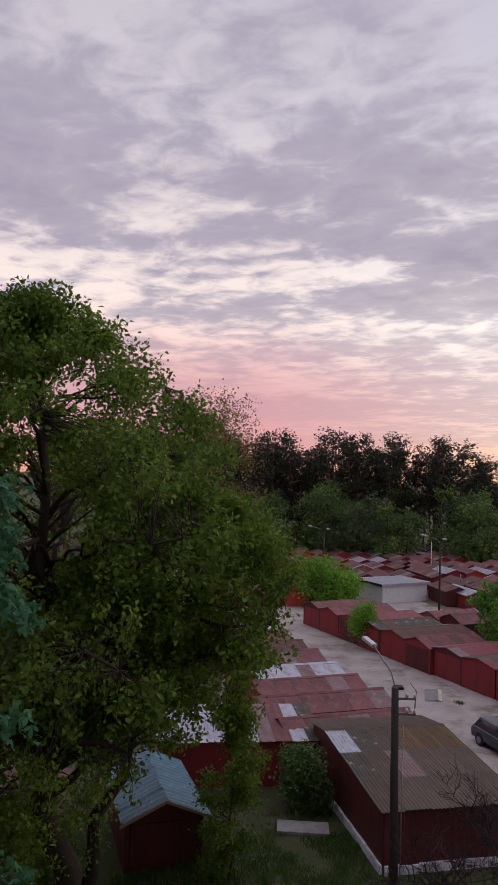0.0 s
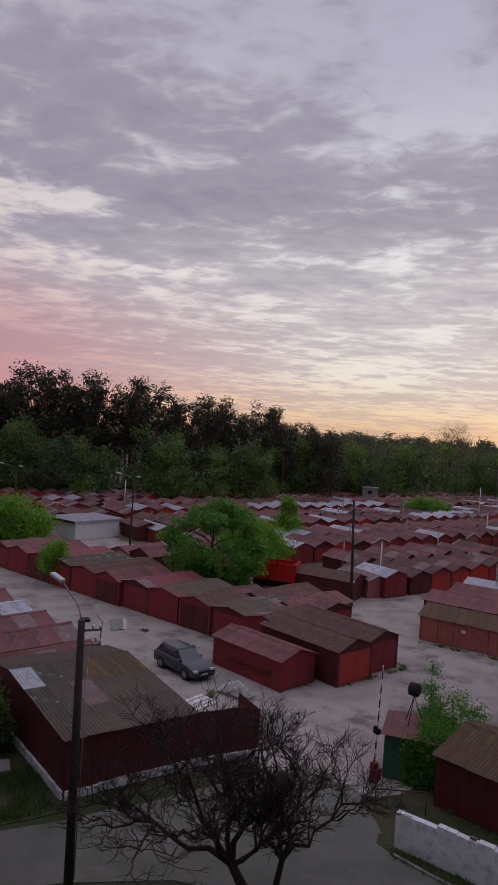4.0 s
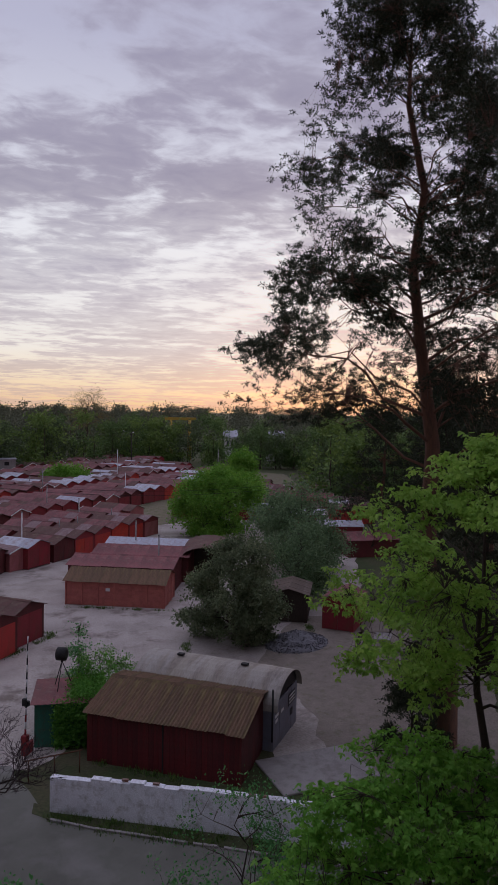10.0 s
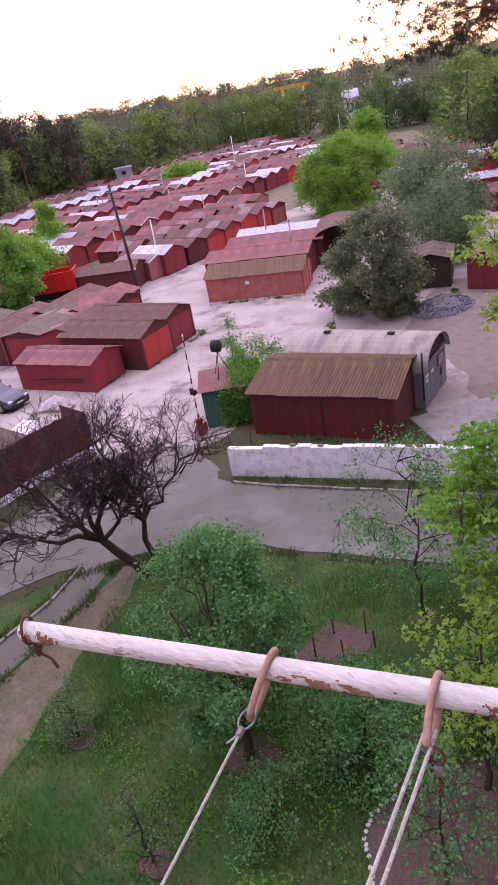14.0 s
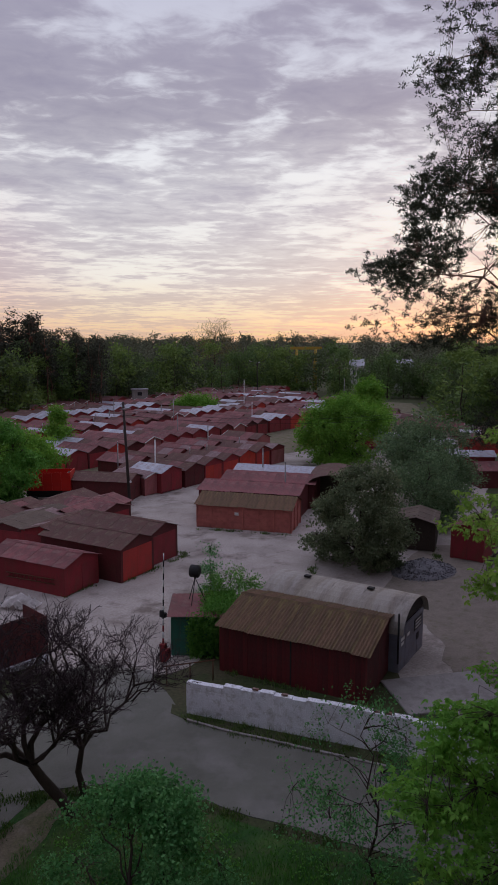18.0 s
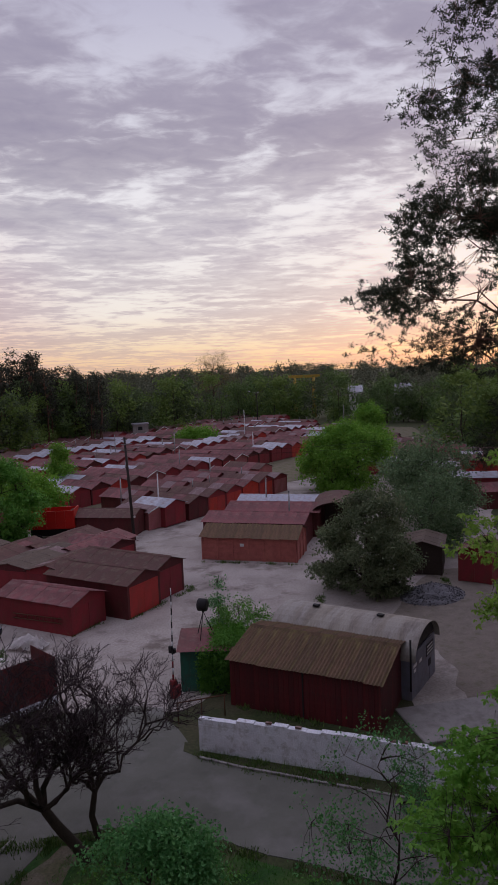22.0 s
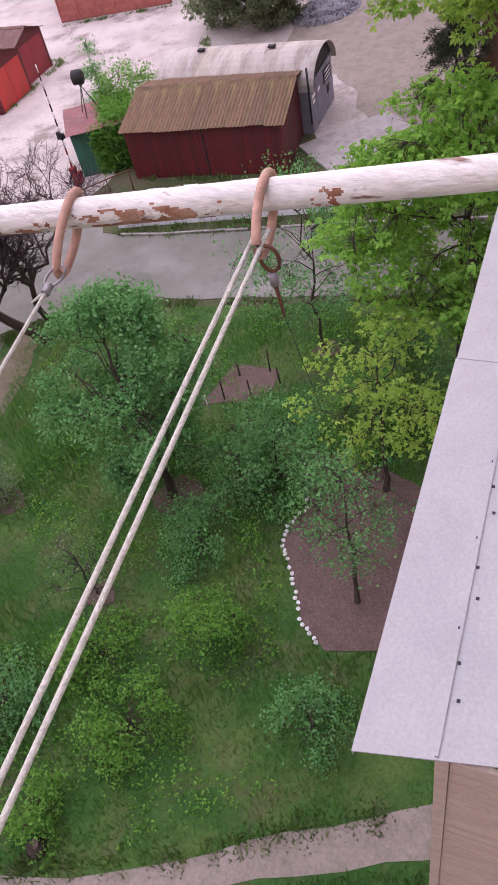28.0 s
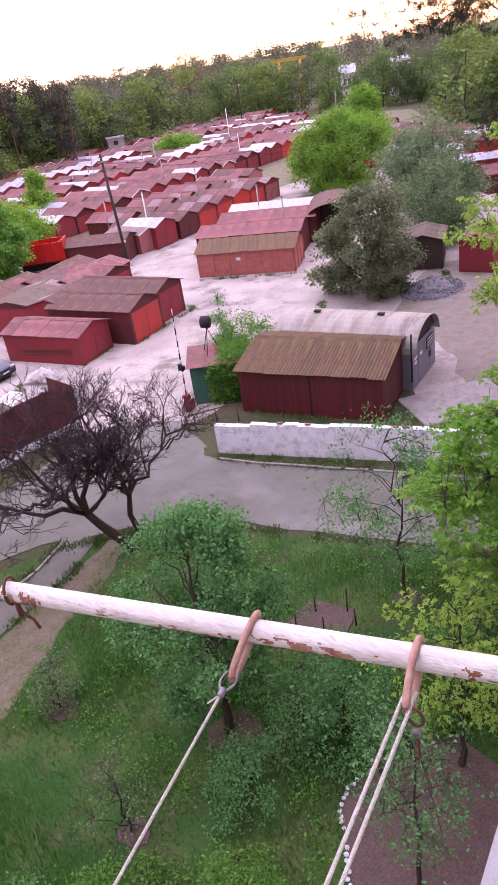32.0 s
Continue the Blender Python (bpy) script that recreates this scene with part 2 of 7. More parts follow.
M = {}
M["wall_red"] = mat("painted_steel_dark_red", (0.30, 0.030, 0.040), 0.55, second=(0.17, 0.026, 0.028), scale=1.2, rnd=0.8, rnd_to=(0.22, 0.036, 0.045), third=(0.17, 0.06, 0.045), third_scale=2.2, third_amt=0.5, stretch=(1, 1, 0.35), grain=25)
M["wall_bright"] = mat("painted_steel_bright_red", (0.55, 0.052, 0.030), 0.5, second=(0.33, 0.042, 0.03), scale=1.0, rnd=0.6, rnd_to=(0.38, 0.042, 0.05), third=(0.18, 0.07, 0.05), third_scale=2.0, third_amt=0.35, stretch=(1, 1, 0.35), grain=25)
M["wall_pink"] = mat("faded_red_paint", (0.42, 0.15, 0.145), 0.7, second=(0.31, 0.09, 0.085), scale=1.3, rnd=0.8, rnd_to=(0.34, 0.115, 0.13), third=(0.21, 0.10, 0.07), third_scale=1.8, third_amt=0.45, stretch=(1, 1, 0.35), grain=22)
M["wall_brown"] = mat("brown_painted_steel", (0.105, 0.022, 0.024), 0.6, second=(0.055, 0.020, 0.019), scale=1.2, rnd=0.9, rnd_to=(0.15, 0.026, 0.029), third=(0.12, 0.05, 0.036), third_scale=2.0, third_amt=0.45, stretch=(1, 1, 0.35), grain=25)
M["wall_dark"] = mat("dark_crimson_steel", (0.135, 0.018, 0.020), 0.6, second=(0.085, 0.018, 0.020), scale=1.2, amount=0.8, rnd=0.9, rnd_to=(0.08, 0.015, 0.018), third=(0.05, 0.025, 0.022), third_scale=2.0, third_amt=0.7, stretch=(1, 1, 0.25), grain=25)
M["wall_orange"] = mat("faded_orange_wagon_paint", (0.50, 0.165, 0.135), 0.7, second=(0.38, 0.11, 0.095), scale=1.3, rnd=0.8, rnd_to=(0.43, 0.135, 0.12), third=(0.27, 0.10, 0.08), third_scale=2.6, third_amt=0.5, grain=22)
M["roof_rust"] = mat("rusty_roof_sheet", (0.185, 0.068, 0.070), 0.7, second=(0.09, 0.048, 0.045), scale=0.8, amount=0.8, rnd=1.0, rnd_to=(0.27, 0.095, 0.10), third=(0.26, 0.165, 0.15), third_scale=1.7, third_amt=0.55, grain=18, grain_amt=0.25)
M["roof_pale"] = mat("faded_pink_grey_roof", (0.25, 0.165, 0.17), 0.65, second=(0.17, 0.105, 0.105), scale=0.8, amount=0.8, rnd=1.0, rnd_to=(0.21, 0.125, 0.125), third=(0.36, 0.31, 0.31), third_scale=1.7, third_amt=0.5, grain=18, grain_amt=0.2)
M["roof_brown"] = mat("weathered_brown_roof", (0.14, 0.075, 0.064), 0.85, second=(0.095, 0.062, 0.050), scale=0.7, amount=0.8, rnd=0.9, rnd_to=(0.135, 0.07, 0.066), third=(0.21, 0.165, 0.12), third_scale=1.4, third_amt=0.55, grain=18, grain_amt=0.25)
M["roof_grey"] = mat("galvanised_roof_sheet", (0.50, 0.53, 0.60), 0.38, 0.3, second=(0.36, 0.34, 0.38), scale=0.9, amount=0.8, rnd=1.0, rnd_to=(0.36, 0.38, 0.46), third=(0.25, 0.15, 0.13), third_scale=1.9, third_amt=0.6, grain=14)
M["roof_moss"] = mat("mossy_slate_roof", (0.140, 0.090, 0.058), 0.9, second=(0.085, 0.058, 0.038), scale=1.1, amount=0.85, rnd=0.9, rnd_to=(0.175, 0.105, 0.065), third=(0.22, 0.185, 0.07), third_scale=0.9, third_amt=0.55, third_edge=(0.46, 0.64), stretch=(1.8, 0.3, 1), grain=20, grain_amt=0.3)
M["roof_lichen"] = mat("lichened_old_roof", (0.12, 0.105, 0.085), 0.92, second=(0.075, 0.068, 0.055), scale=1.5, amount=0.9, third=(0.36, 0.34, 0.33), third_scale=0.9, third_amt=0.8, third_edge=(0.55, 0.6), grain=20, grain_amt=0.3)
M["roof_red"] = mat("red_painted_roof", (0.28, 0.065, 0.075), 0.6, second=(0.18, 0.055, 0.058), scale=0.9, amount=0.8, rnd=0.8, rnd_to=(0.22, 0.06, 0.07), third=(0.30, 0.20, 0.19), third_scale=1.7, third_amt=0.5, grain=18)
M["roof_slate"] = mat("asbestos_slate_roof", (0.118, 0.09, 0.073), 0.92, second=(0.09, 0.068, 0.055), scale=0.6, amount=0.9, rnd=1.0, rnd_to=(0.155, 0.118, 0.095), third=(0.24, 0.21, 0.185), third_scale=1.2, third_amt=0.5, stretch=(1.5, 0.5, 1), grain=22, grain_amt=0.28)
M["roof_blue"] = mat("blue_grey_roof_sheet", (0.055, 0.165, 0.235), 0.5, 0.0, second=(0.045, 0.12, 0.165), scale=1.2, rnd=0.8, rnd_to=(0.085, 0.20, 0.265), third=(0.34, 0.32, 0.32), third_scale=2.2, third_amt=0.5, grain=18)
M["hangar"] = mat("weathered_grey_vault", (0.43, 0.395, 0.335), 0.8, second=(0.29, 0.255, 0.205), scale=0.9, amount=0.85, rnd=1.0, rnd_to=(0.37, 0.345, 0.33), third=(0.17, 0.145, 0.13), third_scale=1.2, third_amt=0.6, stretch=(2.2, 0.4, 0.4), grain=16)
M["hangar_door"] = mat("blue_grey_painted_steel", (0.19, 0.20, 0.25), 0.6, second=(0.13, 0.13, 0.16), scale=1.4, third=(0.17, 0.10, 0.08), third_scale=2.5, third_amt=0.3)
M["white_wall"] = mat("whitewashed_masonry", (0.84, 0.85, 0.92), 0.9, second=(0.66, 0.67, 0.73), scale=1.4, amount=0.6, third=(0.30, 0.28, 0.26), third_scale=2.2, third_amt=0.6, grain=20, rnd=0.2, rnd_to=(0.76, 0.77, 0.84))
M["concrete"] = mat("weathered_concrete", (0.34, 0.32, 0.31), 0.9, second=(0.24, 0.22, 0.21), scale=1.6, third=(0.18, 0.17, 0.15), third_scale=3.0, grain=30)
M["brick"] = mat("old_brick", (0.26, 0.13, 0.10), 0.9, second=(0.34, 0.30, 0.28), scale=4, rnd=1.0, rnd_to=(0.20, 0.10, 0.08), grain=40)
M["green"] = mat("green_painted_steel", (0.035, 0.15, 0.105), 0.6, second=(0.03, 0.10, 0.07), scale=1.5, third=(0.10, 0.08, 0.05), third_scale=3, third_amt=0.4)
M["red_truck"] = mat("bright_red_truck_paint", (0.50, 0.018, 0.012), 0.35, second=(0.40, 0.015, 0.012), scale=1.0, grain_amt=0.05, bump=0.05)
M["dark"] = mat("black_rubber_and_steel", (0.02, 0.02, 0.022), 0.7, second=(0.035, 0.033, 0.03), scale=4)
M["steel"] = mat("grey_steel", (0.30, 0.30, 0.31), 0.5, 0.6, second=(0.2, 0.17, 0.15), scale=5)
M["pole"] = mat("dark_tarred_pole", (0.055, 0.045, 0.042), 0.85, second=(0.035, 0.03, 0.028), scale=2, stretch=(4, 4, 0.3))
M["white"] = mat("white_paint", (0.72, 0.72, 0.73), 0.6, second=(0.55, 0.54, 0.54), scale=4)
M["red_stripe"] = mat("red_barrier_paint", (0.22, 0.025, 0.03), 0.5, second=(0.25, 0.03, 0.03), scale=6)
M["asphalt"] = mat("worn_asphalt", (0.172, 0.172, 0.146), 0.9, second=(0.125, 0.126, 0.104), scale=0.5, amount=0.8, third=(0.25, 0.24, 0.225), third_scale=0.35, third_amt=0.6, grain=28, grain_amt=0.15, bump=0.15, world_space=True)
M["yard"] = mat("pale_dusty_gravel_yard", (0.425, 0.38, 0.352), 0.95, second=(0.30, 0.266, 0.24), scale=0.3, amount=0.85, third=(0.165, 0.135, 0.115), third_scale=0.28, third_amt=0.85, third_edge=(0.52, 0.66), grain=9, grain_amt=0.2, bump=0.4, bump_scale=6, world_space=True)
M["soil"] = mat("dug_dark_soil", (0.135, 0.090, 0.080), 0.95, second=(0.075, 0.052, 0.045), scale=2.5, third=(0.16, 0.12, 0.10), third_scale=5, grain=16, grain_amt=0.3, bump=0.8, bump_scale=10, world_space=True)
M["ground"] = mat("rough_grassy_ground", (0.055, 0.070, 0.026), 0.95, second=(0.085, 0.075, 0.045), scale=0.22, amount=0.85, third=(0.035, 0.06, 0.018), third_scale=0.5, third_amt=0.7, grain=7, grain_amt=0.3, bump=0.6, bump_scale=8, world_space=True)
M["lawn"] = mat("lawn_soil_and_moss", (0.026, 0.085, 0.016), 0.95, second=(0.072, 0.125, 0.030), scale=0.55, amount=0.95, third=(0.115, 0.092, 0.055), third_scale=0.7, third_amt=0.55, grain=10, grain_amt=0.3, bump=0.6, bump_scale=12, world_space=True)
M["verge"] = mat("trodden_verge", (0.17, 0.145, 0.10), 0.95, second=(0.10, 0.115, 0.045), scale=0.9, amount=0.9, third=(0.22, 0.19, 0.16), third_scale=1.3, grain=12, grain_amt=0.25, bump=0.5, world_space=True)
M["path"] = mat("trodden_sandy_path", (0.25, 0.215, 0.185), 0.95, second=(0.18, 0.155, 0.125), scale=1.1, third=(0.13, 0.13, 0.07), third_scale=1.8, third_amt=0.5, grain=14, bump=0.5, world_space=True)
M["gravel"] = mat("grey_gravel_heap", (0.15, 0.15, 0.165), 0.95, rnd=1.0, rnd_to=(0.24, 0.24, 0.26), island=True, grain=30)
M["bark"] = mat("dark_bark", (0.060, 0.045, 0.036), 0.9, second=(0.035, 0.028, 0.024), scale=5, stretch=(3, 3, 0.7), grain=30, bump=0.8, bump_scale=14)
M["twig"] = mat("dark_bare_twigs", (0.055, 0.036, 0.040), 0.9, second=(0.030, 0.022, 0.025), scale=4)
M["bark_pine"] = mat("orange_pine_bark", (0.16, 0.085, 0.056), 0.9, second=(0.09, 0.055, 0.042), scale=3, stretch=(3, 3, 0.8), third=(0.06, 0.045, 0.04), third_scale=1.2, grain=30, bump=0.8, bump_scale=12)
M["leaf_oak"] = foliage("oak_leaves", (0.08, 0.165, 0.024), (0.215, 0.31, 0.047), 0.48)
M["leaf_maple"] = foliage("fresh_maple_leaves", (0.25, 0.46, 0.07), (0.42, 0.62, 0.13), 0.62)
M["leaf_apple"] = foliage("blue_green_leaves", (0.075, 0.25, 0.075), (0.18, 0.41, 0.14), 0.42)
M["leaf_cool"] = foliage("cool_green_leaves", (0.05, 0.17, 0.085), (0.10, 0.27, 0.13), 0.45)
M["leaf_bright"] = foliage("bright_spring_leaves", (0.13, 0.32, 0.035), (0.25, 0.46, 0.065), 0.48)
M["leaf_dark"] = foliage("dull_olive_leaves", (0.115, 0.16, 0.078), (0.26, 0.31, 0.175), 0.4)
M["leaf_grey"] = foliage("grey_green_leaves", (0.125, 0.215, 0.10), (0.23, 0.33, 0.165), 0.42)
M["leaf_wood"] = foliage("woodland_leaves", (0.085, 0.16, 0.05), (0.17, 0.26, 0.08), 0.42)
M["weed"] = foliage("weeds", (0.06, 0.14, 0.03), (0.17, 0.24, 0.06), 0.35)
# reddish young leaves; on the poplar this colour stands for orange-lit bare twigs
M["leaf_red"] = foliage("reddish_leaves_and_lit_twigs", (0.17, 0.15, 0.05), (0.28, 0.21, 0.08), 0.5)
M["leaf_low"] = foliage("green_maple_leaves", (0.16, 0.40, 0.055), (0.29, 0.56, 0.095), 0.6)
M["leaf_fresh"] = foliage("fresh_green_leaves", (0.1, 0.28, 0.045), (0.19, 0.42, 0.07), 0.48)
M["leaf_wood_yellow"] = foliage("yellow_green_woodland_leaves", (0.13, 0.22, 0.05), (0.23, 0.33, 0.085), 0.42)
M["leaf_wood_dull"] = foliage("dull_woodland_leaves", (0.075, 0.115, 0.05), (0.125, 0.175, 0.075), 0.4)
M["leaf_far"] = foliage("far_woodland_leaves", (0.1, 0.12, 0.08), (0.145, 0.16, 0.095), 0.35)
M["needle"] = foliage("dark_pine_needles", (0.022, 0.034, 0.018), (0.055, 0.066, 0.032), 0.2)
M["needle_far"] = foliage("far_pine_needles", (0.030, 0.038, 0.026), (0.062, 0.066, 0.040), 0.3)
M["grass"] = foliage("grass_blades", (0.048, 0.205, 0.027), (0.15, 0.325, 0.055), 0.4)
M["pipe"] = mat("chipped_white_paint_on_rusty_pipe", (0.74, 0.745, 0.70), 0.5, second=(0.60, 0.575, 0.54), scale=60, amount=0.4, third=(0.15, 0.055, 0.032), third_scale=32, third_amt=0.9, third_edge=(0.58, 0.64), stretch=(1.1, 0.32, 1.5), grain=260, grain_amt=0.12, bump=0.5, bump_scale=120)
M["hook"] = mat("painted_beige_steel_hook", (0.46, 0.29, 0.22), 0.6, second=(0.30, 0.16, 0.11), scale=30, grain=150)
M["rust_paint"] = mat("thin_rust_through_paint", (0.27, 0.125, 0.075), 0.85, second=(0.42, 0.28, 0.20), scale=90, amount=0.9, third=(0.12, 0.055, 0.035), third_scale=60, third_amt=0.7, grain=200)
M["rusty"] = mat("brown_rust", (0.15, 0.07, 0.04), 0.85, second=(0.08, 0.04, 0.03), scale=30, grain=150)
M["rope"] = mat("white_washing_line", (0.76, 0.77, 0.68), 0.85, second=(0.60, 0.60, 0.52), scale=160, grain=700, bump=0.6)
M["zinc"] = mat("dull_zinc_sheet", (0.365, 0.375, 0.375), 0.62, 0.1, second=(0.315, 0.325, 0.335), scale=3.0, amount=0.6, third=(0.33, 0.31, 0.31), third_scale=9.0, third_amt=0.35, grain=70, grain_amt=0.08, bump=0.12)
M["lath"] = mat("weathered_wood_lath", (0.44, 0.36, 0.30), 0.85, second=(0.34, 0.27, 0.22), scale=3, stretch=(1, 1, 8), grain=40)
M["plaster"] = mat("grey_house_render", (0.42, 0.41, 0.40), 0.9, second=(0.36, 0.35, 0.34), scale=1.0, grain=40)
M["car_paint"] = mat("dark_blue_grey_car_paint", (0.014, 0.023, 0.046), 0.12, 0.0, second=(0.011, 0.018, 0.036), scale=2, grain_amt=0.02, bump=0.0, spec=0.9)
M["glass"] = mat("dark_car_glass", (0.045, 0.055, 0.07), 0.06, 0.0, grain_amt=0, bump=0, spec=0.9)
M["lamp"] = mat("pale_lamp_housing", (0.62, 0.64, 0.67), 0.4, 0.2, grain_amt=0.05, bump=0)
M["yellow"] = mat("yellow_crane_paint", (0.42, 0.29, 0.05), 0.5, second=(0.42, 0.27, 0.03), scale=1)
M["tarp"] = mat("dirty_pale_tarpaulin", (0.84, 0.81, 0.80), 0.8, second=(0.62, 0.58, 0.56), scale=2, third=(0.25, 0.21, 0.18), third_scale=3, third_amt=0.35)
M["bars"] = mat("dark_sign_paint", (0.05, 0.05, 0.055), 0.7, grain_amt=0.05, bump=0)

# ---- mesh helpers ----
def mesh_from(name, verts, faces):
    me = bpy.data.meshes.new(name)
    me.from_pydata([tuple(v) for v in verts], [], faces)
    me.update()
    return me


def bm_mesh(name, bm):
    me = bpy.data.meshes.new(name)
    bm.to_mesh(me)
    bm.free()
    return me


def put(name, me, material, parent=None, label="", m=None, smooth=False):
    if material is not None and not me.materials:
        me.materials.append(material)
    if smooth:
        me.polygons.foreach_set("use_smooth", [True] * len(me.polygons))
    ob = new(name, me)
    if m is not None:
        ob.matrix_basis = m
    ob.parent = parent
    if label:
        ob["label"] = label
    return ob


def part(name, bm, material, parent, label="", m=None, smooth=False):
    return put(name, bm_mesh(name, bm), material, parent, label, m, smooth)


def thing(name, label, category, m=None, group="", kind=""):
    ob = new(name)
    if m is not None:
        ob.matrix_basis = m
    return tagged(ob, label, category, group, kind)


def add_box(bm, x0, y0, z0, x1, y1, z1, bevel=0.0):
    vs = [bm.verts.new(p) for p in ((x0, y0, z0), (x1, y0, z0), (x1, y1, z0), (x0, y1, z0), (x0, y0, z1), (x1, y0, z1), (x1, y1, z1), (x0, y1, z1))]
    fs = [bm.faces.new([vs[i] for i in f]) for f in ((3, 2, 1, 0), (4, 5, 6, 7), (0, 1, 5, 4), (1, 2, 6, 5), (2, 3, 7, 6), (3, 0, 4, 7))]
    if bevel:
        es = list({e for f in fs for e in f.edges})
        bmesh.ops.bevel(bm, geom=es, offset=bevel, segments=1, affect="EDGES", profile=0.5)
    return bm


def box(x0, y0, z0, x1, y1, z1, bevel=0.0):
    return add_box(bmesh.new(), x0, y0, z0, x1, y1, z1, bevel)


def prism(poly, axis, a, b, bm=None):
    """A polygon of two-axis points drawn out along the third axis from a to b."""
    bm = bm or bmesh.new()
    def at(p, h):
        return {"x": (h, p[0], p[1]), "y": (p[0], h, p[1]), "z": (p[0], p[1], h)}[axis]
    lo, hi = [bm.verts.new(at(p, a)) for p in poly], [bm.verts.new(at(p, b)) for p in poly]
    n = len(poly)
    bm.faces.new(lo[::-1])
    bm.faces.new(hi)
    for i in range(n):
        bm.faces.new((lo[i], lo[(i + 1) % n], hi[(i + 1) % n], hi[i]))
    bmesh.ops.recalc_face_normals(bm, faces=bm.faces)
    return bm


def tube(points, radii, sides=8, bm=None, caps=True):
    """A tapered tube along points."""
    bm = bm or bmesh.new()
    pts = [Vector(p) for p in points]
    rings, ref = [], Vector((0, 0, 1))
    for i, p in enumerate(pts):
        d = (pts[min(i + 1, len(pts) - 1)] - pts[max(i - 1, 0)]).normalized()
        r = ref if abs(d.dot(ref)) < 0.95 else Vector((1, 0, 0))
        u = d.cross(r).normalized()
        v = d.cross(u)
        rad = radii[i] if isinstance(radii, (list, tuple)) else radii
        rings.append([bm.verts.new(p + (u * math.cos(2 * math.pi * k / sides) + v * math.sin(2 * math.pi * k / sides)) * rad) for k in range(sides)])
    for a, b in zip(rings, rings[1:]):
        for k in range(sides):
            f = bm.faces.new((a[k], a[(k + 1) % sides], b[(k + 1) % sides], b[k]))
            f.smooth = True
    if caps:
        bm.faces.new(rings[0][::-1])
        bm.faces.new(rings[-1])
    bmesh.ops.recalc_face_normals(bm, faces=bm.faces)
    return bm


def sheet(name, poly, z, material, label, category, kind="structure", wobble=0.0):
    """A flat piece of ground with an uneven outline and a small thickness."""
    pts = []
    for (x0, y0), (x1, y1) in zip(poly, poly[1:] + poly[:1]):
        n = max(1, int(math.hypot(x1 - x0, y1 - y0) / 0.7)) if wobble else 1
        for k in range(n):
            x, y = x0 + (x1 - x0) * k / n, y0 + (y1 - y0) * k / n
            if wobble:
                w = noise.noise_vector((x * 0.6, y * 0.6, z * 90)) * wobble
                x, y = x + w.x, y + w.y
            pts.append((x, y))
    bm = prism(pts, "z", z - 0.06, z)
    return tagged(put(name, bm_mesh(name, bm), material), label, category, "", kind)


def quads_mesh(name, verts, corners=4):
    """A mesh of separate faces with the same number of corners, from an (n, corners, 3) array."""
    n = len(verts)
    me = bpy.data.meshes.new(name)
    me.vertices.add(n * corners)
    me.vertices.foreach_set("co", np.ascontiguousarray(verts, dtype=np.float32).ravel())
    me.loops.add(n * corners)
    me.loops.foreach_set("vertex_index", np.arange(n * corners, dtype=np.int32))
    me.polygons.add(n)
    me.polygons.foreach_set("loop_start", np.arange(0, n * corners, corners, dtype=np.int32))
    me.update(calc_edges=True)
    return me


def unit(a):
    return a / np.maximum(np.linalg.norm(a, axis=-1, keepdims=True), 1e-9)


def leaves(rs, centers, per, spread, size, width=0.6, droop=0.0, flat=0.5):
    """Leaf blades scattered round each centre."""
    n = len(centers) * per
    c = np.repeat(centers, per, 0) + rs.normal(0, 1, (n, 3)) * np.asarray(spread)
    along = unit(rs.normal(0, 1, (n, 3)) + np.array([0, 0, -droop]))
    up = unit(rs.normal(0, 1 - flat * 0.6, (n, 3)) + np.array([0, 0, flat]))
    side = unit(np.cross(along, up))
    nrm = np.cross(side, along)
    s = size * rs.uniform(0.6, 1.3, (n, 1))
    return np.stack([c, c + along * s * 0.5 + side * s * width * 0.5 + nrm * s * 0.12, c + along * s, c + along * s * 0.5 - side * s * width * 0.5 + nrm * s * 0.12], 1)


def needles(rs, centers, per, radius, length, width):
    """Tufts of thin needles that point outwards from each centre."""
    n = len(centers) * per
    c = np.repeat(centers, per, 0)
    d = unit(rs.normal(0, 1, (n, 3)) + np.array([0, 0, 0.25]))
    c = c + d * radius * rs.uniform(0.0, 1.0, (n, 1)) * np.array([1, 1, 0.6])
    side = unit(np.cross(d, rs.normal(0, 1, (n, 3))))
    l = length * rs.uniform(0.6, 1.2, (n, 1))
    return np.stack([c - side * width, c + side * width, c + d * l], 1)


def palms(rs, centers, per, spread, size):
    """Bunches of drooping three-lobed leaves round each centre."""
    n = len(centers) * per
    c = np.repeat(centers, per, 0) + rs.normal(0, 1, (n, 3)) * np.asarray(spread)
    a = rs.uniform(0, 2 * math.pi, n)
    along = unit(np.column_stack([np.cos(a), np.sin(a), rs.normal(-0.75, 0.45, n)]))
    side = unit(np.cross(along, np.array([0, 0, 1.0]) + rs.normal(0, 0.35, (n, 3))))
    nrm = np.cross(side, along)
    s = size * rs.uniform(0.55, 1.25, (n, 1))
    out = []
    for turn, l in ((0, 1.0), (0.95, 0.72), (-0.95, 0.72)):
        d = along * math.cos(turn) + side * math.sin(turn)
        w = side * math.cos(turn) - along * math.sin(turn)
        out.append(np.stack([c, c + d * s * l * 0.55 + w * s * l * 0.24 + nrm * s * 0.07, c + d * s * l - nrm * s * 0.1, c + d * s * l * 0.55 - w * s * l * 0.24 + nrm * s * 0.07], 1))
    return np.concatenate(out)
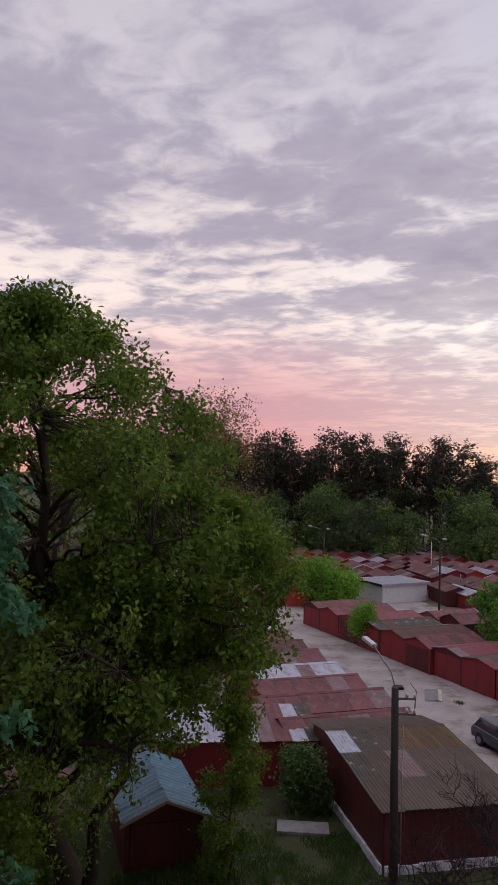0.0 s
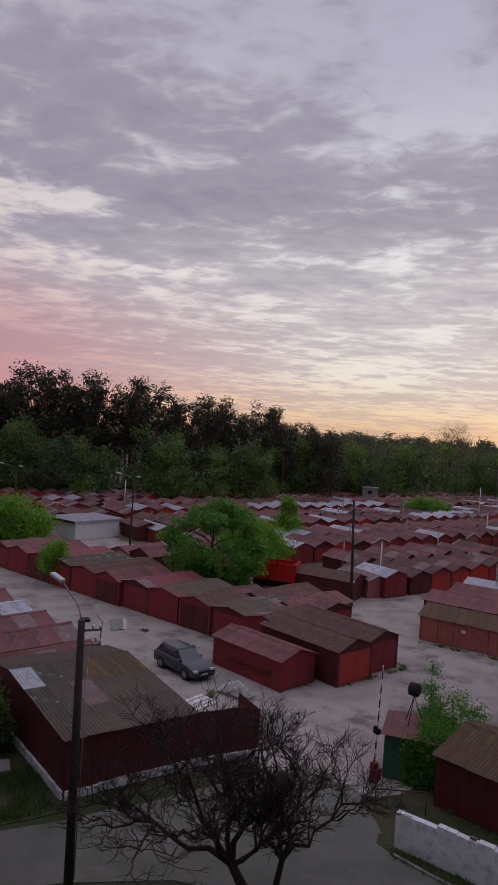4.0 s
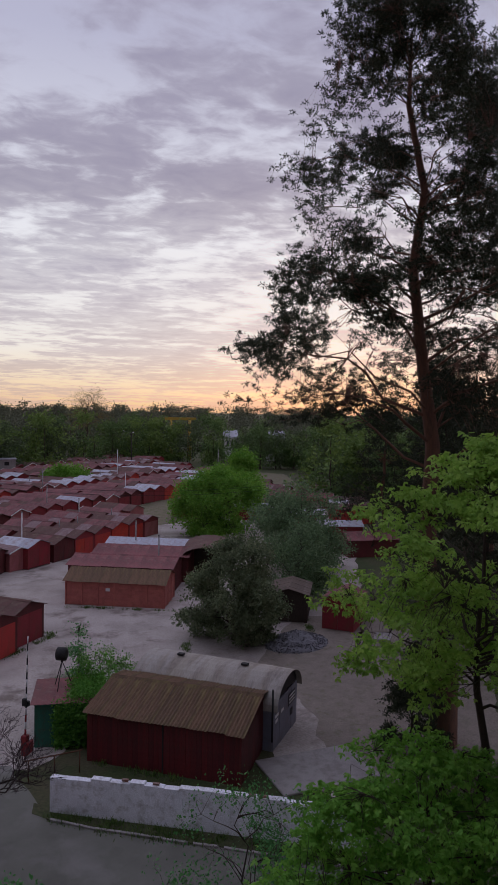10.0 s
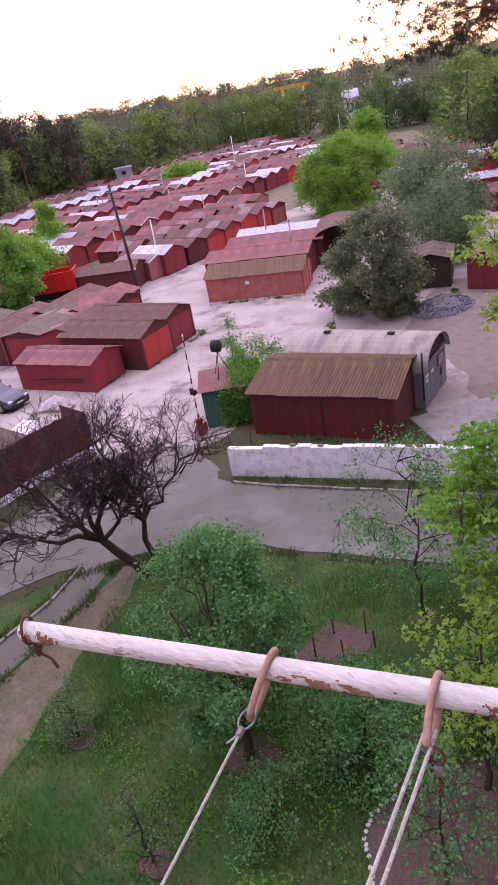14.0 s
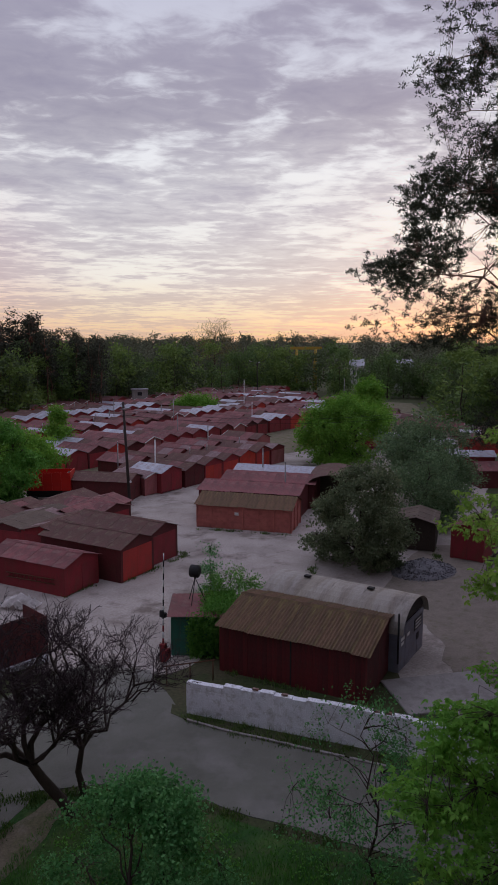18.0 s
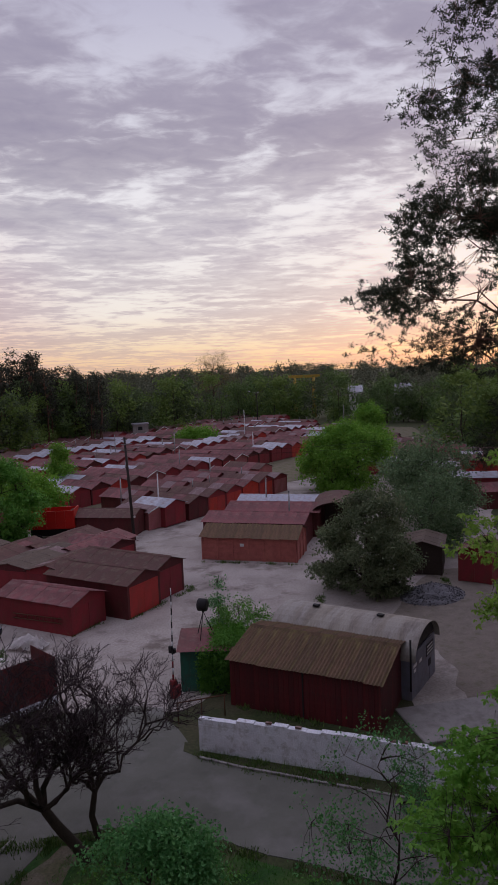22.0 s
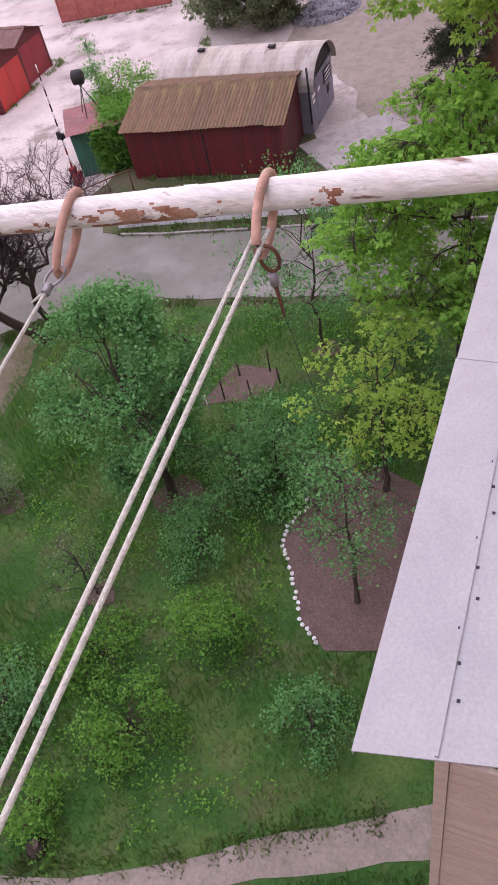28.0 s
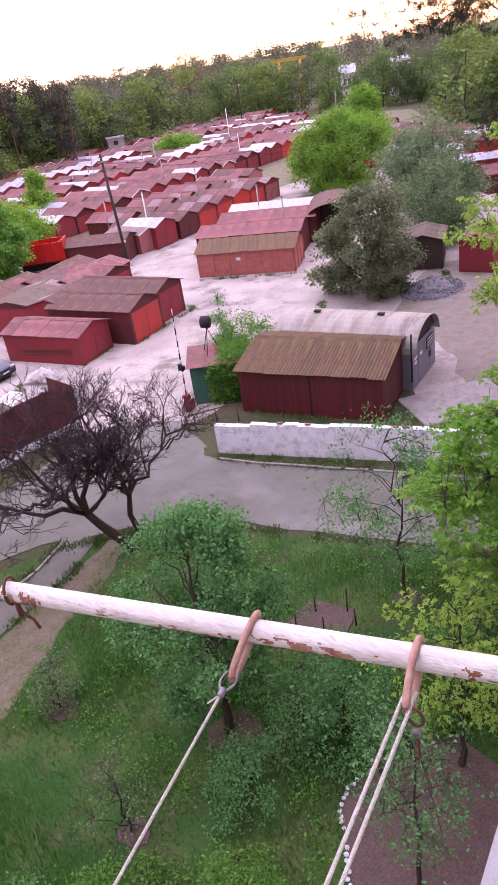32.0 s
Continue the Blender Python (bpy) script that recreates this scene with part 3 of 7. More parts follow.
# ---- ground ----
ground = put("ground", mesh_from("ground", [(-2500, -2500, 0), (2500, -2500, 0), (2500, 2500, 0), (-2500, 2500, 0)], [(0, 1, 2, 3)]), M["ground"])
tagged(ground, "rough grassy ground reaching to the far woods", "ground", "", "structure")
sheet("yard", [(12.5, 33), (16.5, 29), (19, 26.5), (21, 27), (24, 29.5), (33, 29), (33, 24), (27, 19), (25.5, 15), (29, 13), (37, 20), (50, 27), (75, 42), (100, 60), (150, 105), (142, 140), (110, 158), (60, 150), (-5, 150), (-20, 120), (-2, 80), (-2, 42)], 0.012, M["yard"], "pale dusty gravel yard between the garages", "yard", wobble=0.5)
sheet("road", [(-40, 24.3), (-5, 24.6), (5, 24.9), (8.5, 23.7), (11.8, 21.5), (13.7, 19.7), (14.6, 17.4), (15.4, 15.5), (17.1, 11.9), (21, 3), (26, -8), (31, -8), (24.5, 5), (21.2, 14.2), (19.9, 16.4), (18.3, 19.6), (17.0, 22.6), (17.6, 24.6), (18.6, 27.6), (16.6, 30.2), (14.8, 30.2), (10, 29.3), (5, 28.8), (-5, 28.5), (-40, 28)], 0.03, M["asphalt"], "worn grey asphalt road with patched edges", "road", wobble=0.18)
sheet("lawn", [(-40, -6), (-40, 23.6), (-6, 23.7), (4.8, 24.0), (8.3, 22.9), (9.6, 22.3), (11.4, 21.0), (13.2, 19.2), (14.2, 17.1), (15.0, 15.2), (16.7, 11.6), (20.6, 2.6), (24.6, -6)], 0.02, M["lawn"], "green lawn with worn and mossy patches", "lawn", wobble=0.25)
sheet("walkway", [(3.2, 21.4), (7.4, 22.3), (9.3, 23.2), (10.2, 22.3), (8.2, 21.2), (2.6, 19.7), (-12, 15.6), (-12, 17.2)], 0.034, M["asphalt"], "cracked asphalt walkway leading off the road", "walkway", wobble=0.12)
sheet("verge", [(-12, 15.4), (2.6, 19.5), (8.2, 21.0), (10.2, 22.0), (11.2, 20.6), (9.4, 19.9), (6.5, 19.0), (4.4, 17.4), (1.5, 16.2), (-12, 13.2)], 0.026, M["verge"], "bare trodden verge beside the walkway", "verge", wobble=0.5)
sheet("forecourt", [(26, 15.5), (29, 12.5), (34, 10), (48, 17), (52, 27), (46, 31), (37, 27.5), (31.5, 19.5)], 0.02, M["path"], "bare earth forecourt beside the grey vaulted store", "forecourt", wobble=0.6)
sheet("footpath", [(-9, 14.4), (-2.4, 8.9), (-0.3, 5.9), (3.5, 2.0), (8, -2.5), (7.4, -3.1), (2.9, 1.3), (-0.6, 5.3), (-2.8, 8.2), (-9.6, 13.7)], 0.03, M["path"], "narrow trodden footpath through the grass", "footpath", wobble=0.22)
sheet("flower_bed", [(7.45, 7.65), (6.95, 7.1), (6.45, 6.6), (5.9, 6.1), (5.5, 5.2), (6.1, 4.2), (7.4, 3.2), (9.4, 3.4), (10.8, 5.2), (11.0, 7.4), (10.4, 9.0), (9.6, 8.3), (8.8, 7.75), (8.0, 7.9)], 0.045, M["soil"], "dug flower bed of dark reddish soil", "flower bed", wobble=0.1)
sheet("vegetable_bed", [(10.5, 13.0), (12.6, 13.1), (13.0, 11.5), (12.2, 11.3), (11.3, 11.75)], 0.045, M["soil"], "small dug bed with stakes", "vegetable bed", wobble=0.15)
sheet("verge", [(16.9, 23.6), (17.2, 22.2), (18.6, 19.2), (20.1, 16.3), (21.4, 13.8), (22.3, 14.0), (21.0, 16.4), (19.4, 19.4), (17.9, 22.3), (17.4, 24.2)], 0.04, M["ground"], "weedy strip along the foot of the white wall", "verge", wobble=0.1)
sheet("verge", [(-2, 29.0), (5.6, 29.3), (14.2, 31.0), (14.4, 32.2), (11.4, 31.9), (5.8, 30.4), (4.6, 35), (-3, 37)], 0.04, M["ground"], "dark weedy strip round the slate-roofed garage", "verge", wobble=0.3)
sheet("field_ground", [(44, 63), (70, 70), (112, 70), (150, 105), (142, 142), (110, 160), (60, 152), (30, 150), (18, 118), (27, 80), (30, 70)], 0.03, M["verge"], "dark trodden earth between the garage rows", "ground", wobble=0.5)
for x, y, r in ((7.35, 11.2, 0.75), (4.65, 15.8, 0.5), (14.5, 10.7, 0.45), (3.8, 11.0, 0.4)):
    sheet("tree_pit", [(x + r * math.cos(k * 0.7) * (1 + 0.2 * math.sin(k * 2.3)), y + r * math.sin(k * 0.7) * (1 + 0.2 * math.cos(k * 1.7))) for k in range(9)], 0.05, M["soil"], "round patch of dug soil at the foot of a tree", "soil", wobble=0.08)
# kerbs of the road and the walkway
def kerb(points, label):
    t = thing("kerb", label, "kerb", kind="structure")
    for (x0, y0), (x1, y1) in zip(points, points[1:]):
        L = math.hypot(x1 - x0, y1 - y0)
        n = max(1, round(L / 1.0))
        for k in range(n):
            a = math.degrees(math.atan2(y1 - y0, x1 - x0))
            f = k / n
            put("kerb_stone", KERB, M["concrete"], t, m=pose(x0 + (x1 - x0) * f, y0 + (y1 - y0) * f, 0.0, random.uniform(-1, 1), random.uniform(-0.6, 0.6), a))
    return t


KERB = bm_mesh("kerb_stone", box(0.01, -0.06, -0.05, 0.98, 0.06, 0.11, 0.012))
KERB.materials.append(M["concrete"])
kerb([(3.2, 21.45), (7.4, 22.35), (9.3, 23.25)], "dark concrete kerb stones edging the walkway")
kerb([(18.95, 18.4), (20.0, 16.3), (21.3, 13.6), (24.0, 7.5)], "half-sunk concrete kerb below the white wall")
kerb([(17.05, 22.7), (17.75, 20.9), (18.95, 18.5)], "half-sunk concrete kerb below the white wall")

# ---- garages ----
def roof_slabs(w, d, eave, ridge, over=0.18, th=0.05, along=True):
    """A gable roof whose ridge runs front to back; front edge at y = -over."""
    poly = [(-w / 2 - over, eave - over * (ridge - eave) / (w / 2)), (0, ridge), (w / 2 + over, eave - over * (ridge - eave) / (w / 2))]
    poly = poly + [(x, z + th) for x, z in poly[::-1]]
    return prism(poly, "y", -over, d + over * 0.6)


def side_wall(w, d, eave, ridge, t=0.06):
    """Four walls with gables, open below, as one shell with thickness."""
    bm = bmesh.new()
    gable = [(-w / 2, 0), (w / 2, 0), (w / 2, eave), (0, ridge - 0.02), (-w / 2, eave)]
    prism(gable, "y", d - t, d, bm)
    frame_ = 0.22
    prism([(-w / 2, 0), (-w / 2 + frame_, 0), (-w / 2 + frame_, eave - 0.25), (w / 2 - frame_, eave - 0.25), (w / 2 - frame_, 0), (w / 2, 0), (w / 2, eave), (0, ridge - 0.02), (-w / 2, eave)], "y", 0, t, bm)
    add_box(bm, -w / 2, t, 0, -w / 2 + t, d - t, eave)
    add_box(bm, w / 2 - t, t, 0, w / 2, d - t, eave)
    return bm


def roof_sheets(parent, w, d, eave, ridge, roof, n=6, odd=(), over=0.18, th=0.035):
    """The two slopes of a gable roof, each of n sheets laid side by side; odd gives some sheets another material."""
    drop = over * (ridge - eave) / (w / 2)
    L = d + over * 1.6
    for s in (-1, 1):
        poly = [(s * (w / 2 + over), eave - drop), (s * 0.0, ridge), (s * 0.0, ridge + th), (s * (w / 2 + over), eave - drop + th)]
        mes = []
        for lift in (0.0, 0.014):
            me = bm_mesh("roof_sheet", prism([(x, z + lift) for x, z in poly], "y", 0.0, L / n + 0.02))
            me.materials.append(M[roof])
            mes.append(me)
        for k in range(n):
            ob = put("roof_sheet", mes[k % 2], M[roof], parent, m=pose(0, -over + L * k / n, 0))
            if (s, k) in odd:
                ob.data = ob.data.copy()
                ob.data.materials[0] = M[odd[(s, k)]]
    return parent


def leaf_door(w, h):
    """One pressed-steel leaf: a raised frame round two sunken fields."""
    xs, zs = [0, 0.06, w - 0.06, w], [0.06, 0.14, h * 0.5, h * 0.5 + 0.06, h - 0.08, h]
    bm = bmesh.new()
    rows = [[bm.verts.new((x, 0.0, z)) for x in xs] for z in zs]
    back = [bm.verts.new(p) for p in ((0, 0.05, 0.06), (w, 0.05, 0.06), (w, 0.05, h), (0, 0.05, h))]
    for j in range(5):
        for i in range(3):
            f = bm.faces.new((rows[j][i], rows[j][i + 1], rows[j + 1][i + 1], rows[j + 1][i]))
            if i == 1 and j in (1, 3):
                r = bmesh.ops.inset_individual(bm, faces=[f], thickness=0.012, depth=-0.022)
    bm.faces.new(back[::-1])
    for q, e in (((rows[0][0], rows[0][3]), (back[1], back[0])), ((rows[5][3], rows[5][0]), (back[3], back[2]))):
        bm.faces.new((*q[::-1], *e[::-1]))
    bm.faces.new((rows[0][0], rows[5][0], back[3], back[0]))
    bm.faces.new((rows[5][3], rows[0][3], back[1], back[2]))
    bmesh.ops.recalc_face_normals(bm, faces=bm.faces)
    return bm


def garage(m, w=3.3, d=6.0, eave=2.0, ridge=2.55, wall="wall_red", door="wall_red", roof="roof_rust", label="", extras=0, group="", sheets=6, odd=()):
    g = thing("garage", label or "red painted steel lock-up garage with a rusty gable roof", "garage", m, group)
    part("wall", side_wall(w, d, eave, ridge), M[wall], g)
    roof_sheets(g, w, d, eave, ridge, roof, sheets, odd)
    dw, dh = (w - 0.44) / 2 - 0.01, eave - 0.25
    dm = bm_mesh("door", leaf_door(dw, dh))
    for x in (-w / 2 + 0.22, 0.01):
        put("door", dm, M[door], g, m=pose(x, 0.0, 0))
    if extras & 1:
        part("vent_pipe", tube([(w * 0.25, d * 0.7, eave), (w * 0.25, d * 0.7, ridge + 0.7)], 0.06, 8), M["steel"], g)
    if extras & 2:
        part("ridge_cap", prism([(-0.18, ridge + 0.005), (0, ridge + 0.075), (0.18, ridge + 0.005), (0, ridge + 0.09)], "y", -0.2, d + 0.1), M[roof], g)
    if extras & 4:
        part("barge_board", prism([(-w / 2 - 0.2, eave - 0.12), (0, ridge - 0.03), (w / 2 + 0.2, eave - 0.12), (w / 2 + 0.2, eave + 0.0), (0, ridge + 0.09), (-w / 2 - 0.2, eave)], "y", -0.24, -0.185), M["white"], g, "pale weathered barge board")
    return g


ROW = 13.6
cr, sr = math.cos(radians(ROW)), math.sin(radians(ROW))


def field(s, n):
    """Field coordinates: s along the rows, n across them."""
    return s * cr - n * sr, s * sr + n * cr


rng = random.Random(5)
far_kinds = []
for wall, door, roof, eave, ridge, extras, text in (
    ("wall_red", "wall_red", "roof_rust", 2.05, 2.65, 0, "dark red steel garage with a rusty gable roof"),
    ("wall_red", "wall_bright", "roof_brown", 2.1, 2.7, 1, "dark red garage with brighter red doors and a brown roof"),
    ("wall_pink", "wall_pink", "roof_rust", 2.0, 2.6, 4, "faded pinkish red garage with a pale barge board"),
    ("wall_red", "wall_red", "roof_grey", 2.15, 2.7, 0, "red steel garage with a galvanised sheet roof"),
    ("wall_brown", "wall_brown", "roof_brown", 1.95, 2.5, 2, "brown painted garage with a weathered brown roof"),
    ("wall_pink", "wall_bright", "roof_grey", 2.1, 2.65, 1, "faded red garage with a pale metal roof and a vent pipe"),
    ("wall_brown", "wall_red", "roof_rust", 2.1, 2.75, 2, "brown garage with dark red doors and a rusty roof"),
    ("wall_bright", "wall_bright", "roof_rust", 2.1, 2.7, 0, "bright red steel garage with a rust-brown roof"),
    ("wall_red", "wall_pink", "roof_pale", 2.1, 2.6, 0, "dark red garage with pinkish doors and a faded roof"),
    ("wall_pink", "wall_red", "roof_brown", 2.2, 2.8, 4, "faded red garage with dark doors and a brown roof"),
    ("wall_red", "wall_red", "roof_grey", 2.0, 2.5, 1, "low red garage with a silvery roof and vent pipe"),
):
    far_kinds.append(garage(pose(0, 0, -50), wall=wall, door=door, roof=roof, eave=eave, ridge=ridge, extras=extras, label=text, group="garages in the rows", sheets=4, odd={(rng.choice((-1, 1)), rng.randrange(4)): rng.choice(("roof_pale", "roof_brown", "roof_rust")), (rng.choice((-1, 1)), rng.randrange(4)): rng.choice(("roof_brown", "roof_rust", "roof_rust"))}))

used = [False] * len(far_kinds)


def far_garage(x, y, ang, kind=None):
    if kind is None:
        kind = rng.choices(range(11), (17, 13, 13, 6, 13, 4, 13, 9, 9, 9, 4))[0]
    m = pose(x, y, rng.uniform(-0.12, 0.1), rng.uniform(-0.5, 0.5), rng.uniform(-0.5, 0.5), ang + rng.uniform(-1.2, 1.2))
    if not used[kind]:
        used[kind] = True
        far_kinds[kind].matrix_basis = m
        return far_kinds[kind]
    return copy_thing(far_kinds[kind], m)


def inside_field(x, y):
    right_edge = 108 + max(0, (y - 70)) * 0.45
    if y < 78 and 66 < x < 80:
        return False
    if 20 < x < 40 and 60 < y < 74:
        return False
    if 12 < x < 26 and 90 < y < 116:
        return False
    if 88 < x < 98 and 116 < y < 124:
        return False
    return 26 + max(0, 96 - y) * 0.12 < x < right_edge and y < 142 + 0.12 * x


run = None
for k in range(6):
    for n0, ang in ((48.3 + 17.0 * k, ROW), (48.3 + 17.0 * k + 12.3, ROW + 180)):
        s = 30.0
        while s < 190:
            x, y = field(s + 1.68, n0)
            if inside_field(x, y) and not (k == 0 and (x < 43.4 or (x > 68 and n0 > 55))):
                if run is None or rng.random() < 0.35:
                    run = rng.choices(range(11), (16, 11, 13, 10, 12, 6, 11, 8, 8, 8, 5))[0]
                far_garage(x, y, ang, run if rng.random() < 0.6 else None)
            s += 3.42 if rng.random() < 0.9 else 3.9
        run = None
# rows left of the lane of light poles, far off
for n0 in (88, 100, 116, 128):
    for k in range(11):
        far_garage(-8 + 3.5 * k + (n0 - 88) * 0.1, n0 + 0.16 * k * 3.5 + (10 if 12 < -8 + 3.5 * k < 26 and n0 < 110 else 0), 8)
# far right behind the bright tree
for x, y, a in ((84, 52, 30), (88, 55, 30), (92, 57.5, 30), (97, 66, 20), (101, 69, 20), (105, 72, 20), (80, 44, 40), (75, 37, 50), (110, 80, 20), (114, 83, 20), (86, 62, 32), (89, 64, 32), (92, 66, 32), (103, 62, 28), (106, 64, 28), (109, 66, 28), (112, 68, 28), (94, 50, 34), (97, 52, 34), (100, 54, 34)):
    far_garage(x, y, a)
# row along the near lane, doors to the lane
LANE = [(22.3, 46.6), (20.9, 49.6), (19.3, 52.9), (17.7, 56.2), (16.2, 59.4), (14.4, 62.4), (12.9, 65.6), (11.3, 68.8), (9.8, 72.0), (8.2, 75.2), (6.7, 78.4)]
for i, (x, y) in enumerate(LANE):
    garage(pose(x, y, 0, 0, 0, -64), w=3.5, d=5.0 if i == 0 else rng.uniform(6, 8), eave=2.2 + 0.15 * rng.random(), ridge=2.62 + 0.15 * rng.random(), wall=("wall_red", "wall_brown", "wall_red")[i % 3], door=("wall_red", "wall_red", "wall_brown")[i % 3],
           roof=("roof_brown", "roof_slate", "roof_brown", "roof_slate", "roof_red", "roof_rust", "roof_brown", "roof_lichen", "roof_red", "roof_rust", "roof_rust")[i], extras=2, odd={(-1, rng.randrange(6)): rng.choice(("roof_rust", "roof_pale", "roof_brown")), (1, rng.randrange(6)): rng.choice(("roof_rust", "roof_pale", "roof_brown"))}, label="dark red garage with a weathered roof facing the lane", group="garages along the lane")
# their back-to-back neighbours
for i in range(9):
    x, y = LANE[i][0] + 15.4 * 0.9, LANE[i][1] + 15.4 * 0.44
    if i > 6:
        far_garage(x + 0.5, y, 116, (0, 4, 6, 1, 4, 3, 0, 6, 2)[i])



# ---- stores and garages near the house, in pieces ----
def corrugated(w, L, pitch=0.17, amp=0.022):
    """A corrugated sheet: x across, y up the slope."""
    n = max(4, int(round(w / pitch * 4)))
    vs, fs = [], []
    for i in range(n + 1):
        x = w * i / n
        z = amp * math.sin(2 * math.pi * x / pitch)
        vs += [(x, 0, z), (x, L, z), (x, L, z - 0.008), (x, 0, z - 0.008)]
    for i in range(n):
        a, b = 4 * i, 4 * i + 4
        fs += [(a, b, b + 1, a + 1), (a + 3, b + 3, b, a), (a + 1, b + 1, b + 2, a + 2), (a + 2, b + 2, b + 3, a + 3)]
    return mesh_from("roof_sheet", vs, fs)


def sheeted(parent, origin, along, slope, W, L, material, sheet_w=1.0, rows=1, pitch=0.17, amp=0.022, name="roof_sheet", jig=0.008, odd=None):
    """A slope covered with sheets that overlap; origin is the lower left corner."""
    along, slope = Vector(along).normalized(), Vector(slope).normalized()
    nrm = along.cross(slope)
    n = max(1, round(W / sheet_w))
    sw, sl = W / n, L / rows
    me = corrugated(sw + 0.03, sl + 0.08, pitch, amp)
    me.materials.append(material)
    others = {}
    for key in sorted(set((odd or {}).values())):
        others[key] = corrugated(sw + 0.03, sl + 0.08, pitch, amp)
        others[key].materials.append(M[key])
    for r in range(rows):
        for k in range(n):
            key = (odd or {}).get((r, k))
            p = Vector(origin) + along * (sw * k) + slope * (sl * r - 0.04) + nrm * (0.012 + 0.014 * (k % 2) + 0.016 * (rows - r) + rng.uniform(0, jig))
            m = Matrix((along, slope, nrm)).transposed().to_4x4()
            m.translation = p
            put(name, others[key] if key else me, M[key] if key else material, parent, m=m @ pose(0, rng.uniform(-0.05, 0.04), 0, 0, 0, rng.uniform(-0.4, 0.4)))


def planks(parent, x0, x1, y, z0, z1, w, material, name="plank", axis="x", th=0.03, gap=0.008, uneven=0.012):
    """Upright boards along x (or along y), standing proud of a wall by uneven amounts."""
    n = max(1, round((x1 - x0) / w))
    sw = (x1 - x0) / n
    me = bm_mesh(name, box(gap / 2, 0, 0, sw - gap / 2, th, z1 - z0) if axis == "x" else box(0, gap / 2, 0, th, sw - gap / 2, z1 - z0))
    me.materials.append(material)
    for k in range(n):
        o = rng.uniform(-uneven, uneven)
        at = (x0 + k * sw, y + o, z0 + rng.uniform(-0.01, 0.01)) if axis == "x" else (y + o, x0 + k * sw, z0 + rng.uniform(-0.01, 0.01))
        put(name, me, material, parent, m=pose(*at))


def store(name, label, category, m, W, D, zf, zr, yr, zb, wall, roof, plank_w=0.3, plinth=0.0, rows=1, sheet_w=1.0, over=0.2, pitch=0.17, amp=0.022, front=True, right=True, left=False, odd=None):
    """A long store: front wall along x at y = 0, roof up from eave zf to the ridge zr at y = yr and down to zb at the back."""
    t = thing(name, label, category, m)
    end = [(0, 0), (D, 0), (D, zb), (yr, zr), (0, zf)] if yr < D else [(0, 0), (D, 0), (D, zr), (0, zf)]
    bm = prism(end, "x", 0.0, 0.08)
    prism(end, "x", W - 0.08, W, bm)
    add_box(bm, 0.08, 0, 0, W - 0.08, 0.08, zf)
    add_box(bm, 0.08, D - 0.08, 0, W - 0.08, D, zb if yr < D else zr)
    part("wall", bm, M[wall], t)
    z0 = plinth + 0.005
    if front:
        planks(t, 0.0, W, -0.045, z0, zf - 0.03, plank_w, M[wall])
    if right:
        for y0 in np.arange(0.0, D - 0.01, plank_w):
            y1 = min(D, y0 + plank_w)
            ym = (y0 + y1) / 2
            ztop = zf + (zr - zf) * ym / yr if ym < yr else zr + (zb - zr) * (ym - yr) / max(0.01, D - yr)
            part("plank", box(W + 0.004 + rng.uniform(0, 0.012), y0 + 0.004, z0, W + 0.034, y1 - 0.004, ztop - 0.06), M[wall], t)
    if left:
        for y0 in np.arange(0.0, D - 0.01, plank_w):
            y1 = min(D, y0 + plank_w)
            ym = (y0 + y1) / 2
            ztop = zf + (zr - zf) * ym / yr if ym < yr else zr + (zb - zr) * (ym - yr) / max(0.01, D - yr)
            part("plank", box(-0.034, y0 + 0.004, z0, -0.004 - rng.uniform(0, 0.012), y1 - 0.004, ztop - 0.06), M[wall], t)
    if plinth:
        n = round(W / 0.8)
        for k in range(n):
            part("plinth_block", box(W * k / n + 0.01, -0.16 + rng.uniform(-0.02, 0.02), 0, W * (k + 1) / n - 0.01, -0.05, plinth + rng.uniform(-0.03, 0.03), 0.015), M["white_wall"], t, "whitewashed concrete plinth block")
        for k in range(round(D / 0.8)):
            part("plinth_block", box(-0.16, 0.8 * k + 0.01, 0, -0.04, 0.8 * k + 0.79, plinth + rng.uniform(-0.03, 0.03), 0.015), M["white_wall"], t, "whitewashed concrete plinth block")
    s = Vector((0, yr, zr - zf))
    L = s.length
    sheeted(t, Vector((-over, 0, zf)) - s.normalized() * over, (1, 0, 0), s, W + 2 * over, L + over, M[roof], sheet_w, rows, pitch, amp, odd=odd)
    if yr < D:
        s2 = Vector((0, yr - D, zr - zb))
        sheeted(t, Vector((W + over, D, zb)) - s2.normalized() * over, (-1, 0, 0), s2, W + 2 * over, s2.length + over, M[roof], sheet_w, 1, pitch, amp)
        part("ridge_cap", prism([(yr - 0.2, zr - 0.02), (yr, zr + 0.075), (yr + 0.2, zr - 0.02), (yr, zr + 0.095)], "x", -over, W + over), M[roof], t)
    return t


